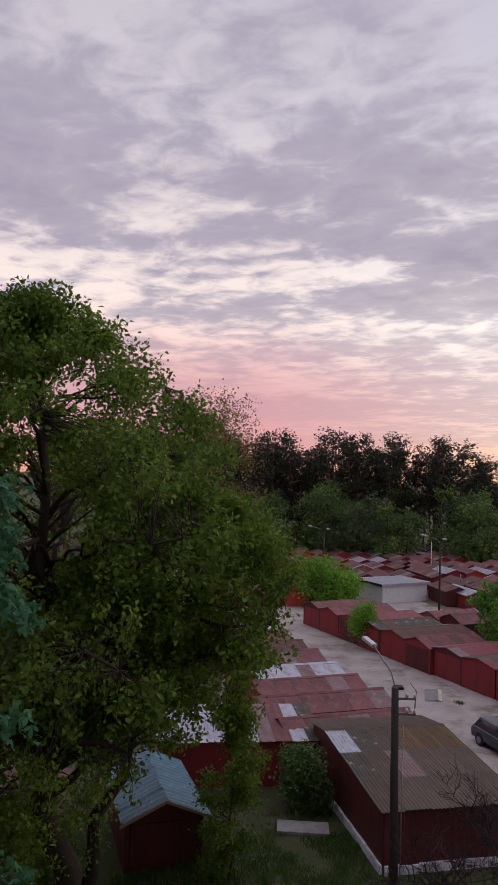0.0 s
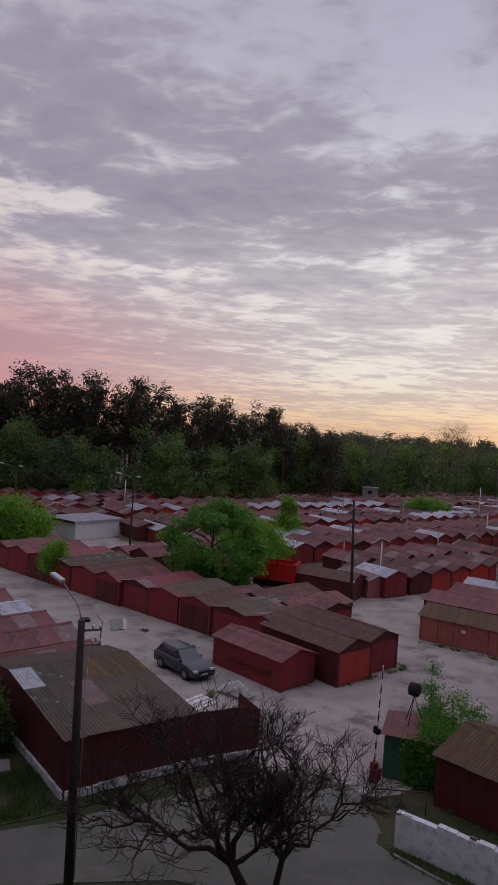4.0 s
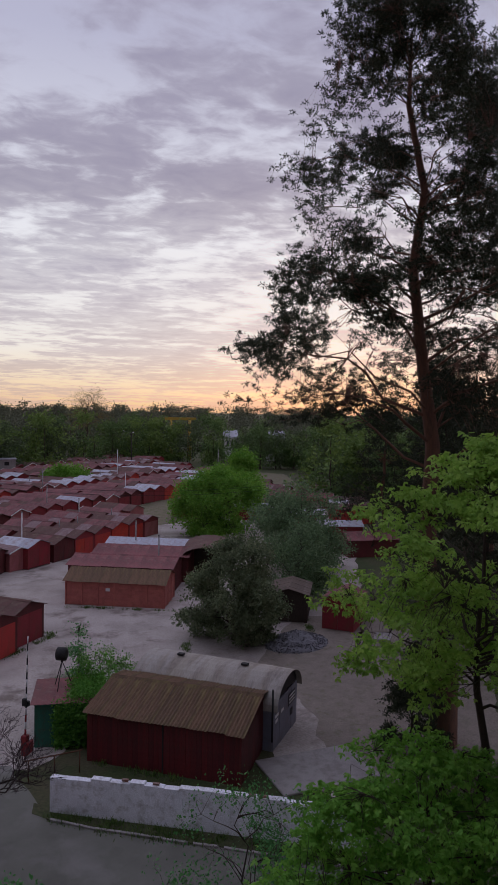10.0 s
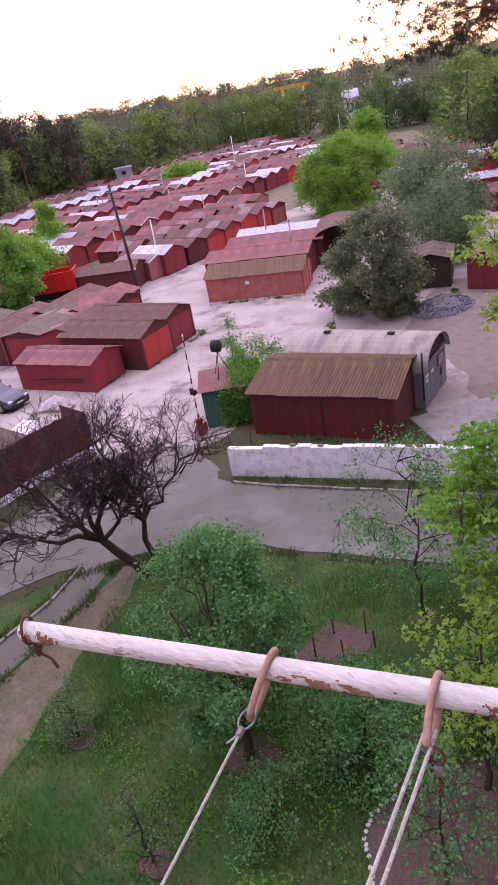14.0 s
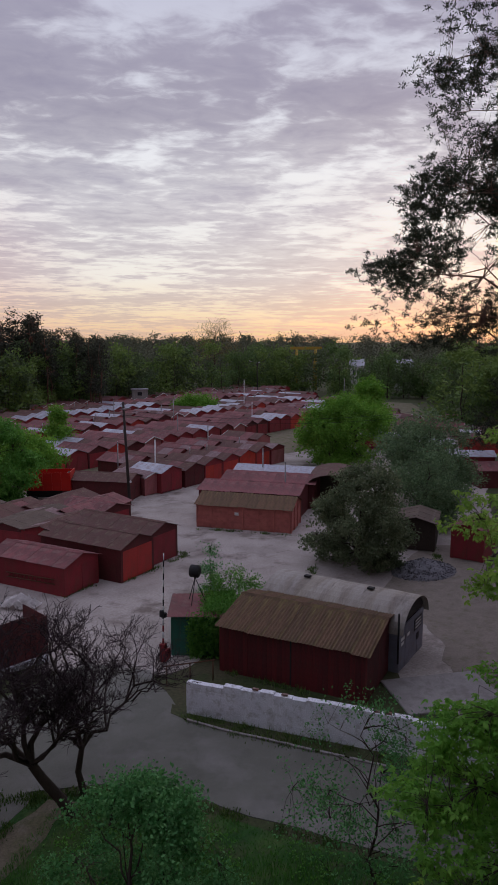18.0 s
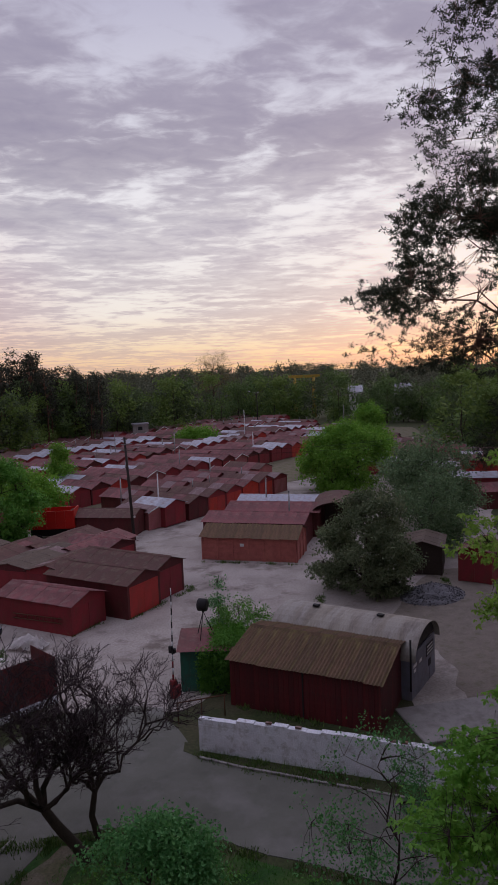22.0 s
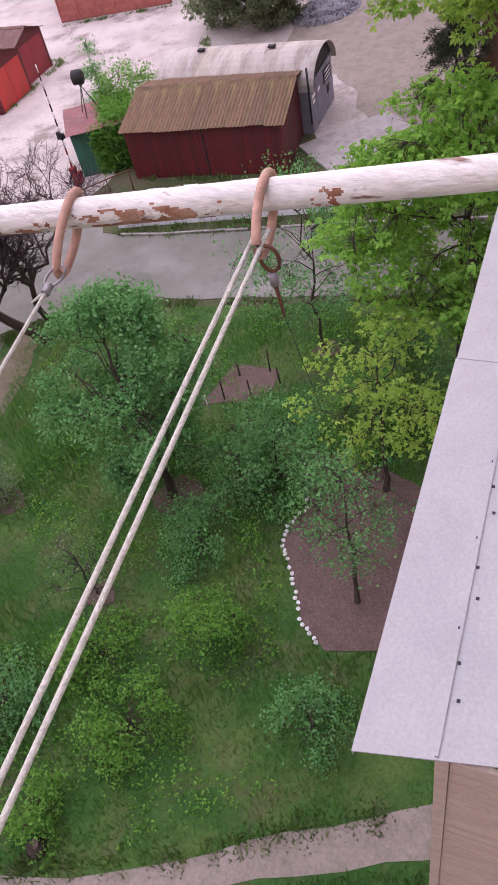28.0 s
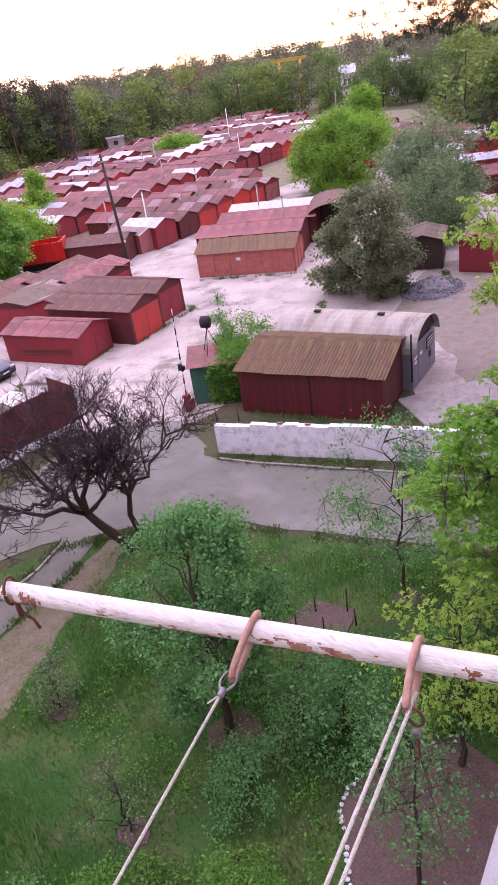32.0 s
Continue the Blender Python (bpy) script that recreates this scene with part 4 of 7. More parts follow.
# the slate-roofed garage beside the road, with its red fence
big = store("garage", "large dark red garage with wavy slate roof on whitewashed plinth", "garage", pose(5.65, 30.3, 0, 0, 0, 12.6), 6.15, 9.6, 2.65, 3.35, 7.2, 3.0, "wall_brown", "roof_slate", 0.28, 0.42, 3, 1.05, 0.25, left=True, odd={(2, 0): "roof_grey", (2, 1): "roof_lichen", (1, 0): "roof_lichen", (2, 3): "roof_moss", (2, 4): "roof_moss", (2, 5): "roof_moss", (2, 6): "roof_moss", (1, 2): "roof_pale"})
wing = store("garage", "long dark red garage with a pale metal roof", "garage", pose(-4.6, 37.6, 0, 0, 0, 8), 8.6, 4.6, 2.35, 2.75, 4.6, 2.75, "wall_red", "roof_grey", 0.3, 0, 1, 0.9, 0.15, 0.45, 0.012, odd={(0, 4): "roof_pale", (0, 6): "roof_pale", (0, 7): "roof_rust", (0, 9): "roof_lichen"})
fence = thing("metal_fence", "dark red sheet metal fence on a whitewashed plinth", "fence", pose(11.68, 31.64, 0, 0, 0, 3.5))
for k in range(12):
    part("panel", box(0.31 * k, -0.02 + rng.uniform(-0.01, 0.01), 0.4, 0.31 * k + 0.305, 0.01, 2.58 - (0.22 if k > 9 else 0) + 0.02 * rng.random()), M["wall_brown"], fence)
for k in range(4):
    part("plinth_block", box(0.93 * k, -0.12, 0, 0.93 * k + 0.91, 0.1, 0.4, 0.015), M["white_wall"], fence)
for k in range(8):
    part("panel", box(3.72 - 0.012, 0.02 + 0.3 * k, 0.05, 3.72 + 0.012, 0.31 + 0.3 * k, 2.3 + 0.02 * rng.random()), M["wall_brown"], fence)
# rows left of the lane
for i, (x, y, d, roof, e) in enumerate(((9.3, 43.2, 8.0, "roof_rust", 2.2), (8.4, 46.6, 8.6, "roof_rust", 2.35), (7.3, 50.2, 7.4, "roof_rust", 2.2), (6.3, 53.6, 6.6, "roof_grey", 2.1), (5.2, 57.0, 6.6, "roof_rust", 2.2), (4.2, 60.4, 6.4, "roof_brown", 2.1), (3.0, 64.0, 6.0, "roof_rust", 2.1), (1.9, 67.4, 6.0, "roof_grey", 2.1), (0.8, 70.8, 6.0, "roof_rust", 2.1))):
    garage(pose(x, y, 0, 0, 0, 109), w=3.45, d=d, eave=e, ridge=e + 0.55, wall="wall_red", door="wall_red", roof=roof, extras=2, label="dark red garage facing the lane, with a patched roof", odd={(-1, rng.randrange(6)): "roof_pale", (1, rng.randrange(6)): "roof_grey", (1, rng.randrange(6)): "roof_brown"}, group="garages along the lane")
# the blue-roofed shed under the oak
blue = thing("shed", "small dark shed with a pale blue metal gable roof", "shed", pose(-3.4, 30.3, 0, 0, 0, 18))
part("wall", side_wall(3.3, 5.2, 2.15, 2.85), M["wall_brown"], blue)
for k in range(10):
    part("plank", box(-1.4 + 0.28 * k, -0.03, 0.02, -1.4 + 0.28 * k + 0.27, -0.005, 1.88), M["wall_brown"], blue)
for sgn in (1, -1):
    s = Vector((-sgn * 1.65, 0, 0.7))
    if sgn > 0:
        sheeted(blue, Vector((1.65, -0.25, 2.15)) - s.normalized() * 0.2, (0, 1, 0), s, 5.7, s.length + 0.2, M["roof_blue"], 1.05, 1, 0.35, 0.008)
    else:
        sheeted(blue, Vector((-1.65, 5.45, 2.15)) - s.normalized() * 0.2, (0, -1, 0), s, 5.7, s.length + 0.2, M["roof_blue"], 1.05, 1, 0.35, 0.008)
part("barge_board", prism([(-1.9, 1.93), (0, 2.74), (1.9, 1.93), (1.9, 2.06), (0, 2.87), (-1.9, 2.06)], "y", -0.32, -0.26), M["lath"], blue, "bare wooden barge board")
dark_shed = thing("shed", "low dark wooden shed under the trees", "shed", pose(-9.6, 30.2, 0, 0, 0, 10))
part("wall", side_wall(3.6, 4.5, 1.9, 2.4), M["wall_brown"], dark_shed)
part("roof", roof_slabs(3.6, 4.5, 1.9, 2.4), M["roof_brown"], dark_shed)
# brown garage behind the white wall, and the vaulted store behind it
brown = store("garage", "long dark red garage with a mossy corrugated roof", "garage", pose(21.14, 25.39, 0, 0, 0, -68.4), 7.33, 4.0, 2.3, 2.92, 2.8, 2.72, "wall_dark", "roof_moss", 0.25, 0, 1, 0.9, 0.2)
part("door_edge", box(3.7, -0.075, 0.02, 3.76, -0.05, 2.2), M["dark"], brown)
part("corner_post", box(7.29, -0.08, 0, 7.37, -0.04, 2.27), M["wall_brown"], brown)
hang = thing("vaulted_store", "grey vaulted store with weathered sheet roof and blue-grey doors", "store", pose(21.14, 25.39, 0, 0, 0, -68.4) @ pose(0.35, 4.1, 0, 0, 0, -5))
HW, HL, HS, HR = 3.7, 7.5, 2.0, 1.25
arc = [(HW / 2 - math.cos(math.pi * k / 14) * (HW / 2 + 0.12), HS + math.sin(math.pi * k / 14) * HR) for k in range(15)]
for k in range(9):
    x0, x1 = -0.15 + k * (HL + 0.4) / 9, -0.15 + (k + 1) * (HL + 0.4) / 9 + 0.04
    dz = 0.012 * (k % 2)
    part("roof_sheet", prism([(y, z + dz) for y, z in arc] + [(y, z + dz - 0.03) for y, z in arc[::-1]], "x", x0, x1), M["hangar"], hang)
part("wall", add_box(add_box(add_box(bmesh.new(), 0, 0, 0, HL, 0.1, HS), 0, HW - 0.1, 0, HL, HW, HS), 0, 0.1, 0, 0.1, HW - 0.1, HS), M["hangar_door"], hang)
# solid black plate in the arch; its colour stands for the shade inside
part("gable", prism([(y, z - 0.035) for y, z in arc[1:-1]], "x", HL - 0.08, HL), M["dark"], hang, "dark plate painting the shade of the open arch above the doors")
for k in range(4):
    w = (HW - 0.04) / 4
    part("door_panel", box(HL, 0.02 + k * w, 0.02, HL + 0.05 + 0.01 * (k % 2), 0.02 + (k + 1) * w - 0.015, HS + 0.18), M["hangar_door"], hang)
for y, z, w_ in ((0.25, 1.5, 0.5), (0.3, 1.25, 0.35), (1.15, 1.45, 0.4)):
    part("door_mark", box(HL + 0.062, y, z, HL + 0.066, y + w_, z + 0.16), M["white"], hang, "faded white painted marks")
part("door_hatch", box(HL + 0.062, 2.55, 0.75, HL + 0.075, 2.95, 1.1), M["dark"], hang)
part("sign", box(HL + 0.07, 2.2, 1.35, HL + 0.09, 3.3, 1.95), M["bars"], hang, "small dark sign board with pale lines")
for z in (1.80, 1.62, 1.45):
    part("sign_line", box(HL + 0.092, 2.32, z, HL + 0.10, 3.18, z + 0.06), M["white"], hang)
part("chimney_pipe", tube([(HL + 0.1, -0.25, 0.6), (HL + 0.1, -0.25, 3.1)], 0.05, 8), M["dark"], hang)
for x in (1.6, 5.2):
    part("roof_vent", box(x, HW / 2 - 0.2, HS + HR + 0.03, x + 0.35, HW / 2 + 0.05, HS + HR + 0.14, 0.02), M["dark"], hang)
# the white wall
wall_w = thing("white_wall", "low whitewashed masonry wall with a crumbling top", "wall", pose(17.4, 23.15, 0, 0, 0, -62.5), kind="structure")
for r in range(4):
    x, row_top = -0.3 * (r % 2), 0.40 * (r + 1)
    while x < 12.5:
        w = rng.uniform(0.55, 0.85)
        xa, xb = max(0.0, x), min(12.5, x + w)
        h1 = row_top - 0.004 if r < 3 else 1.2 + (0.26 if xa < 1.2 else 0.40) + rng.uniform(-0.07, 0.03)
        if xb - xa > 0.08:
            part("block", box(xa + 0.002, rng.uniform(-0.006, 0.006), 0.40 * r, xb - 0.002, 0.3, h1, 0.006), M["white_wall"], wall_w)
        x += w
for k in range(26):
    x = 1.3 + 0.42 * k
    if rng.random() < 0.12:
        part("brick", box(x, 0.05, 1.6, x + 0.25, 0.17, 1.665 + 0.02 * rng.random()), M["brick"], wall_w)
# the green booth, ivy over it
booth = thing("guard_booth", "green painted booth with a rusty flat roof, overgrown with ivy", "booth", pose(20.3, 28.2, 0, 0, 0, -42))
part("wall", add_box(add_box(add_box(add_box(bmesh.new(), 0, 0, 0, 2.9, 0.06, 2.1), 0, 2.34, 0, 2.9, 2.4, 2.2), 0, 0.06, 0, 0.06, 2.34, 2.15), 2.84, 0.06, 0, 2.9, 2.34, 2.15), M["green"], booth)
for k in range(6):
    part("panel", box(0.02 + 0.48 * k, -0.03, 0.05, 0.48 * k + 0.46, -0.004, 2.05), M["green"], booth)
for k in range(5):
    part("panel", box(-0.03, 0.03 + 0.48 * k, 0.05, -0.004, 0.48 * k + 0.47, 2.05), M["green"], booth)
sheeted(booth, (-0.2, -0.2, 2.14), (1, 0, 0), (0, 1, 0.05), 3.3, 2.85, M["roof_rust"], 1.1, 1, 0.3, 0.01)
iv = np.random.RandomState(3)
pts = np.concatenate([np.column_stack([iv.uniform(0.9, 3.0, 260), iv.uniform(-0.32, -0.1, 260), iv.uniform(0.1, 2.2, 260)]), np.column_stack([iv.uniform(1.5, 3.2, 200), iv.uniform(-0.1, 2.4, 200), iv.uniform(2.25, 2.5, 200)]), np.column_stack([iv.uniform(2.9, 3.4, 160), iv.uniform(-0.2, 2.4, 160), iv.uniform(0.1, 2.3, 160)])])
put("ivy", quads_mesh("ivy", leaves(iv, pts, 22, 0.13, 0.11, 0.8, 0.6)), M["leaf_fresh"], booth, "green ivy hanging over the booth")
# the three red garages at the corner of the yard
g = garage(pose(21.75, 39.85, 0, 0, 0, 20), w=3.2, d=6.4, eave=1.95, ridge=2.45, wall="wall_red", door="wall_red", roof="roof_rust", extras=2, label="low dark red garage with a faded rusty roof")
for k in range(2):
    part("ladder_rail", tube([(-1.66, 0.8, 0.75 + 0.3 * k), (-1.66, 4.9, 0.62 + 0.3 * k)], 0.035, 6), M["rusty"], g)
for k in range(12):
    part("ladder_rung", tube([(-1.66, 1.0 + 0.33 * k, 0.74 - 0.01 * k), (-1.66, 1.0 + 0.33 * k, 1.04 - 0.01 * k)], 0.02, 5), M["rusty"], g)
garage(pose(25.88, 39.72, 0, 0, 0, 18), w=3.5, d=7.2, eave=2.35, ridge=2.95, wall="wall_brown", door="wall_bright", roof="roof_brown", extras=2, label="tall garage with bright orange-red doors and a brown roof")
garage(pose(29.1, 41.2, 0, 0, 0, 17), w=3.2, d=7.6, eave=2.35, ridge=2.9, wall="wall_brown", door="wall_red", roof="roof_brown", extras=2, label="dark red garage with planked doors at the yard corner")
for x, y, r, d in ((26.0, 50.6, -66, 7.0), (24.6, 53.8, -66, 7.4), (30.4, 49.8, 15, 5.0)):
    garage(pose(x, y, 0, 0, 0, r), w=3.6, d=d, eave=2.1, ridge=2.6, wall="wall_brown", door="wall_red", roof="roof_brown" if d > 7.2 else "roof_rust", extras=2, label="dark garage with a patched brown roof behind the red ones")
# dark garage and pink one at the light pole, and the first of the row
garage(pose(38.9, 59.9, 0, 0, 0, 36), w=3.7, d=7.0, eave=2.05, ridge=2.55, wall="wall_brown", door="wall_brown", roof="roof_brown", extras=2, label="nearly black garage with a brown felt roof")
garage(pose(41.5, 60.4, 0, 0, 0, 6), w=2.5, d=5.0, eave=1.9, ridge=2.3, wall="wall_pink", door="wall_pink", roof="roof_pale", extras=4, label="small pinkish garage with a pale rounded roof edge")
# the orange store in planks and posts
orange = thing("wagon_store", "orange-red planked wagon body used as a store, under a mossy roof", "store", pose(36.85, 47.3, 0, 0, 0, -57.8))
OW, OD, OE, OR = 8.2, 3.8, 2.05, 2.7
bm = prism([(0, 0), (OD, 0), (OD, OE), (OD / 2, OR), (0, OE)], "x", 0, 0.06)
prism([(0, 0), (OD, 0), (OD, OE), (OD / 2, OR), (0, OE)], "x", OW - 0.06, OW, bm)
add_box(bm, 0.06, 0.0, 0, OW - 0.06, 0.06, OE)
add_box(bm, 0.06, OD - 0.06, 0, OW - 0.06, OD, OE)
part("wall", bm, M["wall_orange"], orange)
for k in range(7):
    part("post", box(k * (OW - 0.1) / 6, -0.11, 0, k * (OW - 0.1) / 6 + 0.1, -0.03, OE), M["wall_orange"], orange)
for k in range(4):
    part("post", box(OW + 0.03, k * (OD - 0.1) / 3, 0, OW + 0.10, k * (OD - 0.1) / 3 + 0.1, OE), M["wall_orange"], orange)
for r in range(9):
    z = 0.06 + 0.215 * r
    for k in range(6):
        x0, x1 = k * (OW - 0.1) / 6 + 0.1, (k + 1) * (OW - 0.1) / 6
        part("plank", box(x0 + 0.004, -0.045 + rng.uniform(-0.012, 0.012), z, x1 - 0.004, -0.004, z + 0.205), M["wall_orange"], orange)
    for k in range(3):
        y0, y1 = k * (OD - 0.1) / 3 + 0.1, (k + 1) * (OD - 0.1) / 3
        part("plank", box(OW + 0.004, y0 + 0.004, z, OW + 0.04 + rng.uniform(-0.012, 0.012), y1 - 0.004, z + 0.205), M["wall_orange"], orange)
part("label_plate", box(3.4, -0.125, 1.25, 3.75, -0.112, 1.5), M["white"], orange, "faded white painted mark")
s = Vector((0, OD / 2, OR - OE))
sheeted(orange, Vector((-0.2, 0, OE)) - s.normalized() * 0.25, (1, 0, 0), s, OW + 0.4, s.length + 0.25, M["roof_moss"], 0.8, 1, 0.27, 0.01)
s2 = Vector((0, -OD / 2, OR - OE))
sheeted(orange, Vector((OW + 0.2, OD, OE)) - s2.normalized() * 0.2, (-1, 0, 0), s2, OW + 0.4, s2.length + 0.2, M["roof_moss"], 0.8, 1, 0.27, 0.01)
for yl, x0, W, D, roof, zf in ((4.2, -1.3, 9.2, 4.6, "roof_rust", 2.35), (9.0, -0.6, 9.0, 4.2, "roof_rust", 2.4), (13.4, -0.8, 8.8, 4.2, "roof_grey", 2.3)):
    store("garage", "long dark garage with a low rusty roof behind the planked store", "garage", pose(36.85, 47.3, 0, 0, 0, -57.8) @ pose(x0, yl, 0), W, D, zf, zf + 0.5, D / 2, zf, "wall_brown", roof, 0.6, 0, 1, 1.1, 0.2, 0.4, 0.01)
rv = thing("round_roof_shed", "dark shed with a rounded rusty sheet roof", "shed", pose(49.0, 45.5, 0, 0, 0, -50))
arc2 = [(2.3 - math.cos(math.pi * k / 10) * 2.5, 2.3 + math.sin(math.pi * k / 10) * 1.0) for k in range(11)]
part("roof", prism(arc2 + [(y, z - 0.05) for y, z in arc2[::-1]], "y", -0.2, 6.5), M["roof_brown"], rv)
part("wall", prism([(0.05, 0), (4.55, 0)] + [(y, z - 0.055) for y, z in arc2[9:0:-1]], "y", 3.2, 6.3), M["bark"], rv)
for x in (0.1, 2.3, 4.45):
    part("post", box(x - 0.06, 0.0, 0, x + 0.06, 0.12, 2.3), M["dark"], rv)
# shed on the right, dark shed beside it
garage(pose(45.6, 26.75, 0, 0, 0, -75), w=2.4, d=3.4, eave=2.3, ridge=2.75, wall="wall_red", door="wall_red", roof="roof_rust", extras=0, label="small dark red shed with a pinkish roof under the pines")
garage(pose(44.9, 30.7, 0, 0, 0, -60), w=2.9, d=4.0, eave=2.2, ridge=2.6, wall="bark", door="bark", roof="roof_slate", extras=0, label="dark brown shed half hidden by trees")
# white store far down the lane
ws = thing("white_store", "white rendered store with a flat grey roof", "store", pose(14.6, 99.0, 0, 0, 0, -62))
part("wall", box(0, 0, 0, 5.6, 7.5, 2.3), M["white"], ws)
part("roof", box(-0.35, -0.4, 2.3, 5.95, 7.9, 2.58), M["roof_grey"], ws)
part("fascia", box(-0.36, -0.44, 2.25, 5.96, -0.41, 2.55), M["dark"], ws)
far_box = thing("brick_kiosk", "grey concrete block building at the edge of the woods", "building", pose(91.5, 141.5, 0, 0, 0, -30))
part("wall", box(0, 0, 0, 3.6, 3.4, 4.1), M["concrete"], far_box)
part("window", box(1.2, -0.03, 2.8, 2.2, -0.003, 3.6), M["dark"], far_box)
part("roof", box(-0.2, -0.2, 4.1, 3.8, 3.6, 4.3), M["roof_grey"], far_box)
# ---- trees ----
def limb_mesh(name, lines, sides=5):
    """Tapered limbs; each line is a list of (point, radius)."""
    vs, fs = [], []
    for line in lines:
        base = len(vs)
        k = sides if line[0][1] > 0.03 else 3
        for i, (p, r) in enumerate(line):
            d = Vector(line[min(i + 1, len(line) - 1)][0]) - Vector(line[max(i - 1, 0)][0])
            if d.length < 1e-6:
                d = Vector((0, 0, 1))
            d.normalize()
            u = d.orthogonal().normalized()
            v = d.cross(u)
            for j in range(k):
                a = 2 * math.pi * j / k
                vs.append(Vector(p) + (u * math.cos(a) + v * math.sin(a)) * r)
        for i in range(len(line) - 1):
            for j in range(k):
                a, b = base + i * k + j, base + i * k + (j + 1) % k
                fs.append((a, b, b + k, a + k))
    me = mesh_from(name, vs, fs)
    me.polygons.foreach_set("use_smooth", [True] * len(me.polygons))
    return me


def bend(rs, a, b, n, sag, jitter):
    """A wavy way from a to b in n steps."""
    a, b = np.array(a, float), np.array(b, float)
    L = np.linalg.norm(b - a)
    out = []
    for i in range(n + 1):
        f = i / n
        p = a + (b - a) * f + np.array([0, 0, sag * L * 4 * f * (1 - f)])
        if 0 < i < n:
            p = p + rs.normal(0, jitter * L, 3)
        out.append(p)
    return out


def skeleton_of(rs, height, r0, bottom, radius, profile, nlimb, ntwig, lean=(0, 0), gap=0.0, squash=1.0, rise=0.12, top=0.92, shell=0.55, lobes=0, lobe=0.3, lobe_flat=0.8, thin=1.0):
    """Trunk, limbs and twigs of a tree, and the points that carry its leaves."""
    tip = np.array([lean[0], lean[1], height * top])
    trunk = bend(rs, (0, 0, 0), tip, 9, 0, 0.012)
    rad = [r0 * (1.25 if i == 0 else 1) * (1 - 0.88 * i / 9) for i in range(10)]
    lines = [list(zip(trunk, rad))]
    tk = np.array(trunk)

    def inside(n):
        pts = []
        while len(pts) < n:
            u = rs.uniform(0, 1)
            R = profile(u) * radius
            a, q = rs.uniform(0, 2 * math.pi), math.sqrt(rs.uniform(shell * shell, 1))
            z = bottom + u * (height - bottom)
            f = z / (height * top)
            p = np.array([R * q * math.cos(a) + lean[0] * f, R * q * math.sin(a) * squash + lean[1] * f, z])
            w = noise.noise(Vector(p) * (2.2 / radius) + Vector((rs.seed_shift, 0, 0)))
            if w > gap - 0.45:
                pts.append(p * np.array([1, 1, 1]))
        return np.array(pts)

    ends = inside(nlimb)
    if lobes:
        heart = inside(lobes)
    joints = []
    for e in ends:
        h = max(0.12 * height, min(e[2] - 0.35 * math.hypot(e[0] - lean[0], e[1]), height * top * 0.95))
        i = min(8, int(h / (height * top) * 9))
        s = tk[i] + (tk[i + 1] - tk[i]) * (h / (height * top) * 9 - i)
        w = bend(rs, s, e, 5, rise, 0.035)
        r = max(0.02, rad[i] * rs.uniform(0.35, 0.6) * thin)
        lines.append([(p, r * (1 - 0.85 * k / 5)) for k, p in enumerate(w)])
        joints += [(p, r * (1 - 0.85 * k / 5)) for k, p in enumerate(w) if k > 1]
    jp = np.array([p for p, _ in joints])
    if lobes:
        pick = heart[rs.randint(0, lobes, ntwig)]
        off = rs.normal(0, 1, (ntwig, 3))
        off = off / np.maximum(1, np.linalg.norm(off, axis=1, keepdims=True) / 1.6)
        tips = pick + off * np.array([lobe, lobe, lobe * lobe_flat]) * radius
        tips[:, 2] = np.maximum(tips[:, 2], bottom * 0.6 + 0.05 * height)
    else:
        tips = inside(ntwig)
    carry = [tips]
    for t in tips:
        i = int(np.argmin(((jp - t) ** 2).sum(1)))
        w = bend(rs, jp[i], t, 3, 0.05, 0.06)
        r = min(0.035, max(0.008, joints[i][1] * 0.6))
        lines.append([(p, r * (1 - 0.75 * k / 3)) for k, p in enumerate(w)])
        carry.append(np.array(w[2:3]))
    return lines, np.concatenate(carry)


class Seeded(np.random.RandomState):
    seed_shift = 0.0


def rs_of(seed):
    r = Seeded(seed)
    r.seed_shift = seed * 13.7
    return r


def p_round(u):
    return math.sqrt(max(0.0, 1 - (2 * u - 0.9) ** 2 / 1.25)) if u < 1 else 0.1


def p_oak(u):
    return (0.75 + 0.35 * math.sin(math.pi * min(1, u * 1.15))) * (1 if u < 0.6 else max(0.12, 1 - ((u - 0.6) / 0.42) ** 2.6))


def p_cone(u):
    return 0.15 + 0.85 * (1 - u) ** 0.8


def p_bush(u):
    return math.sqrt(max(0.02, 1 - u * u * 0.95))


def p_pine(u):
    return (1.0 - 0.62 * u) * (1 if u < 0.82 else max(0.35, 1 - ((u - 0.82) / 0.25) ** 2))


def p_scots(u):
    return float(np.interp(u, (0.0, 0.12, 0.3, 0.6, 0.68, 0.85, 1.0), (1.1, 1.2, 0.9, 0.84, 0.6, 0.45, 0.2)))


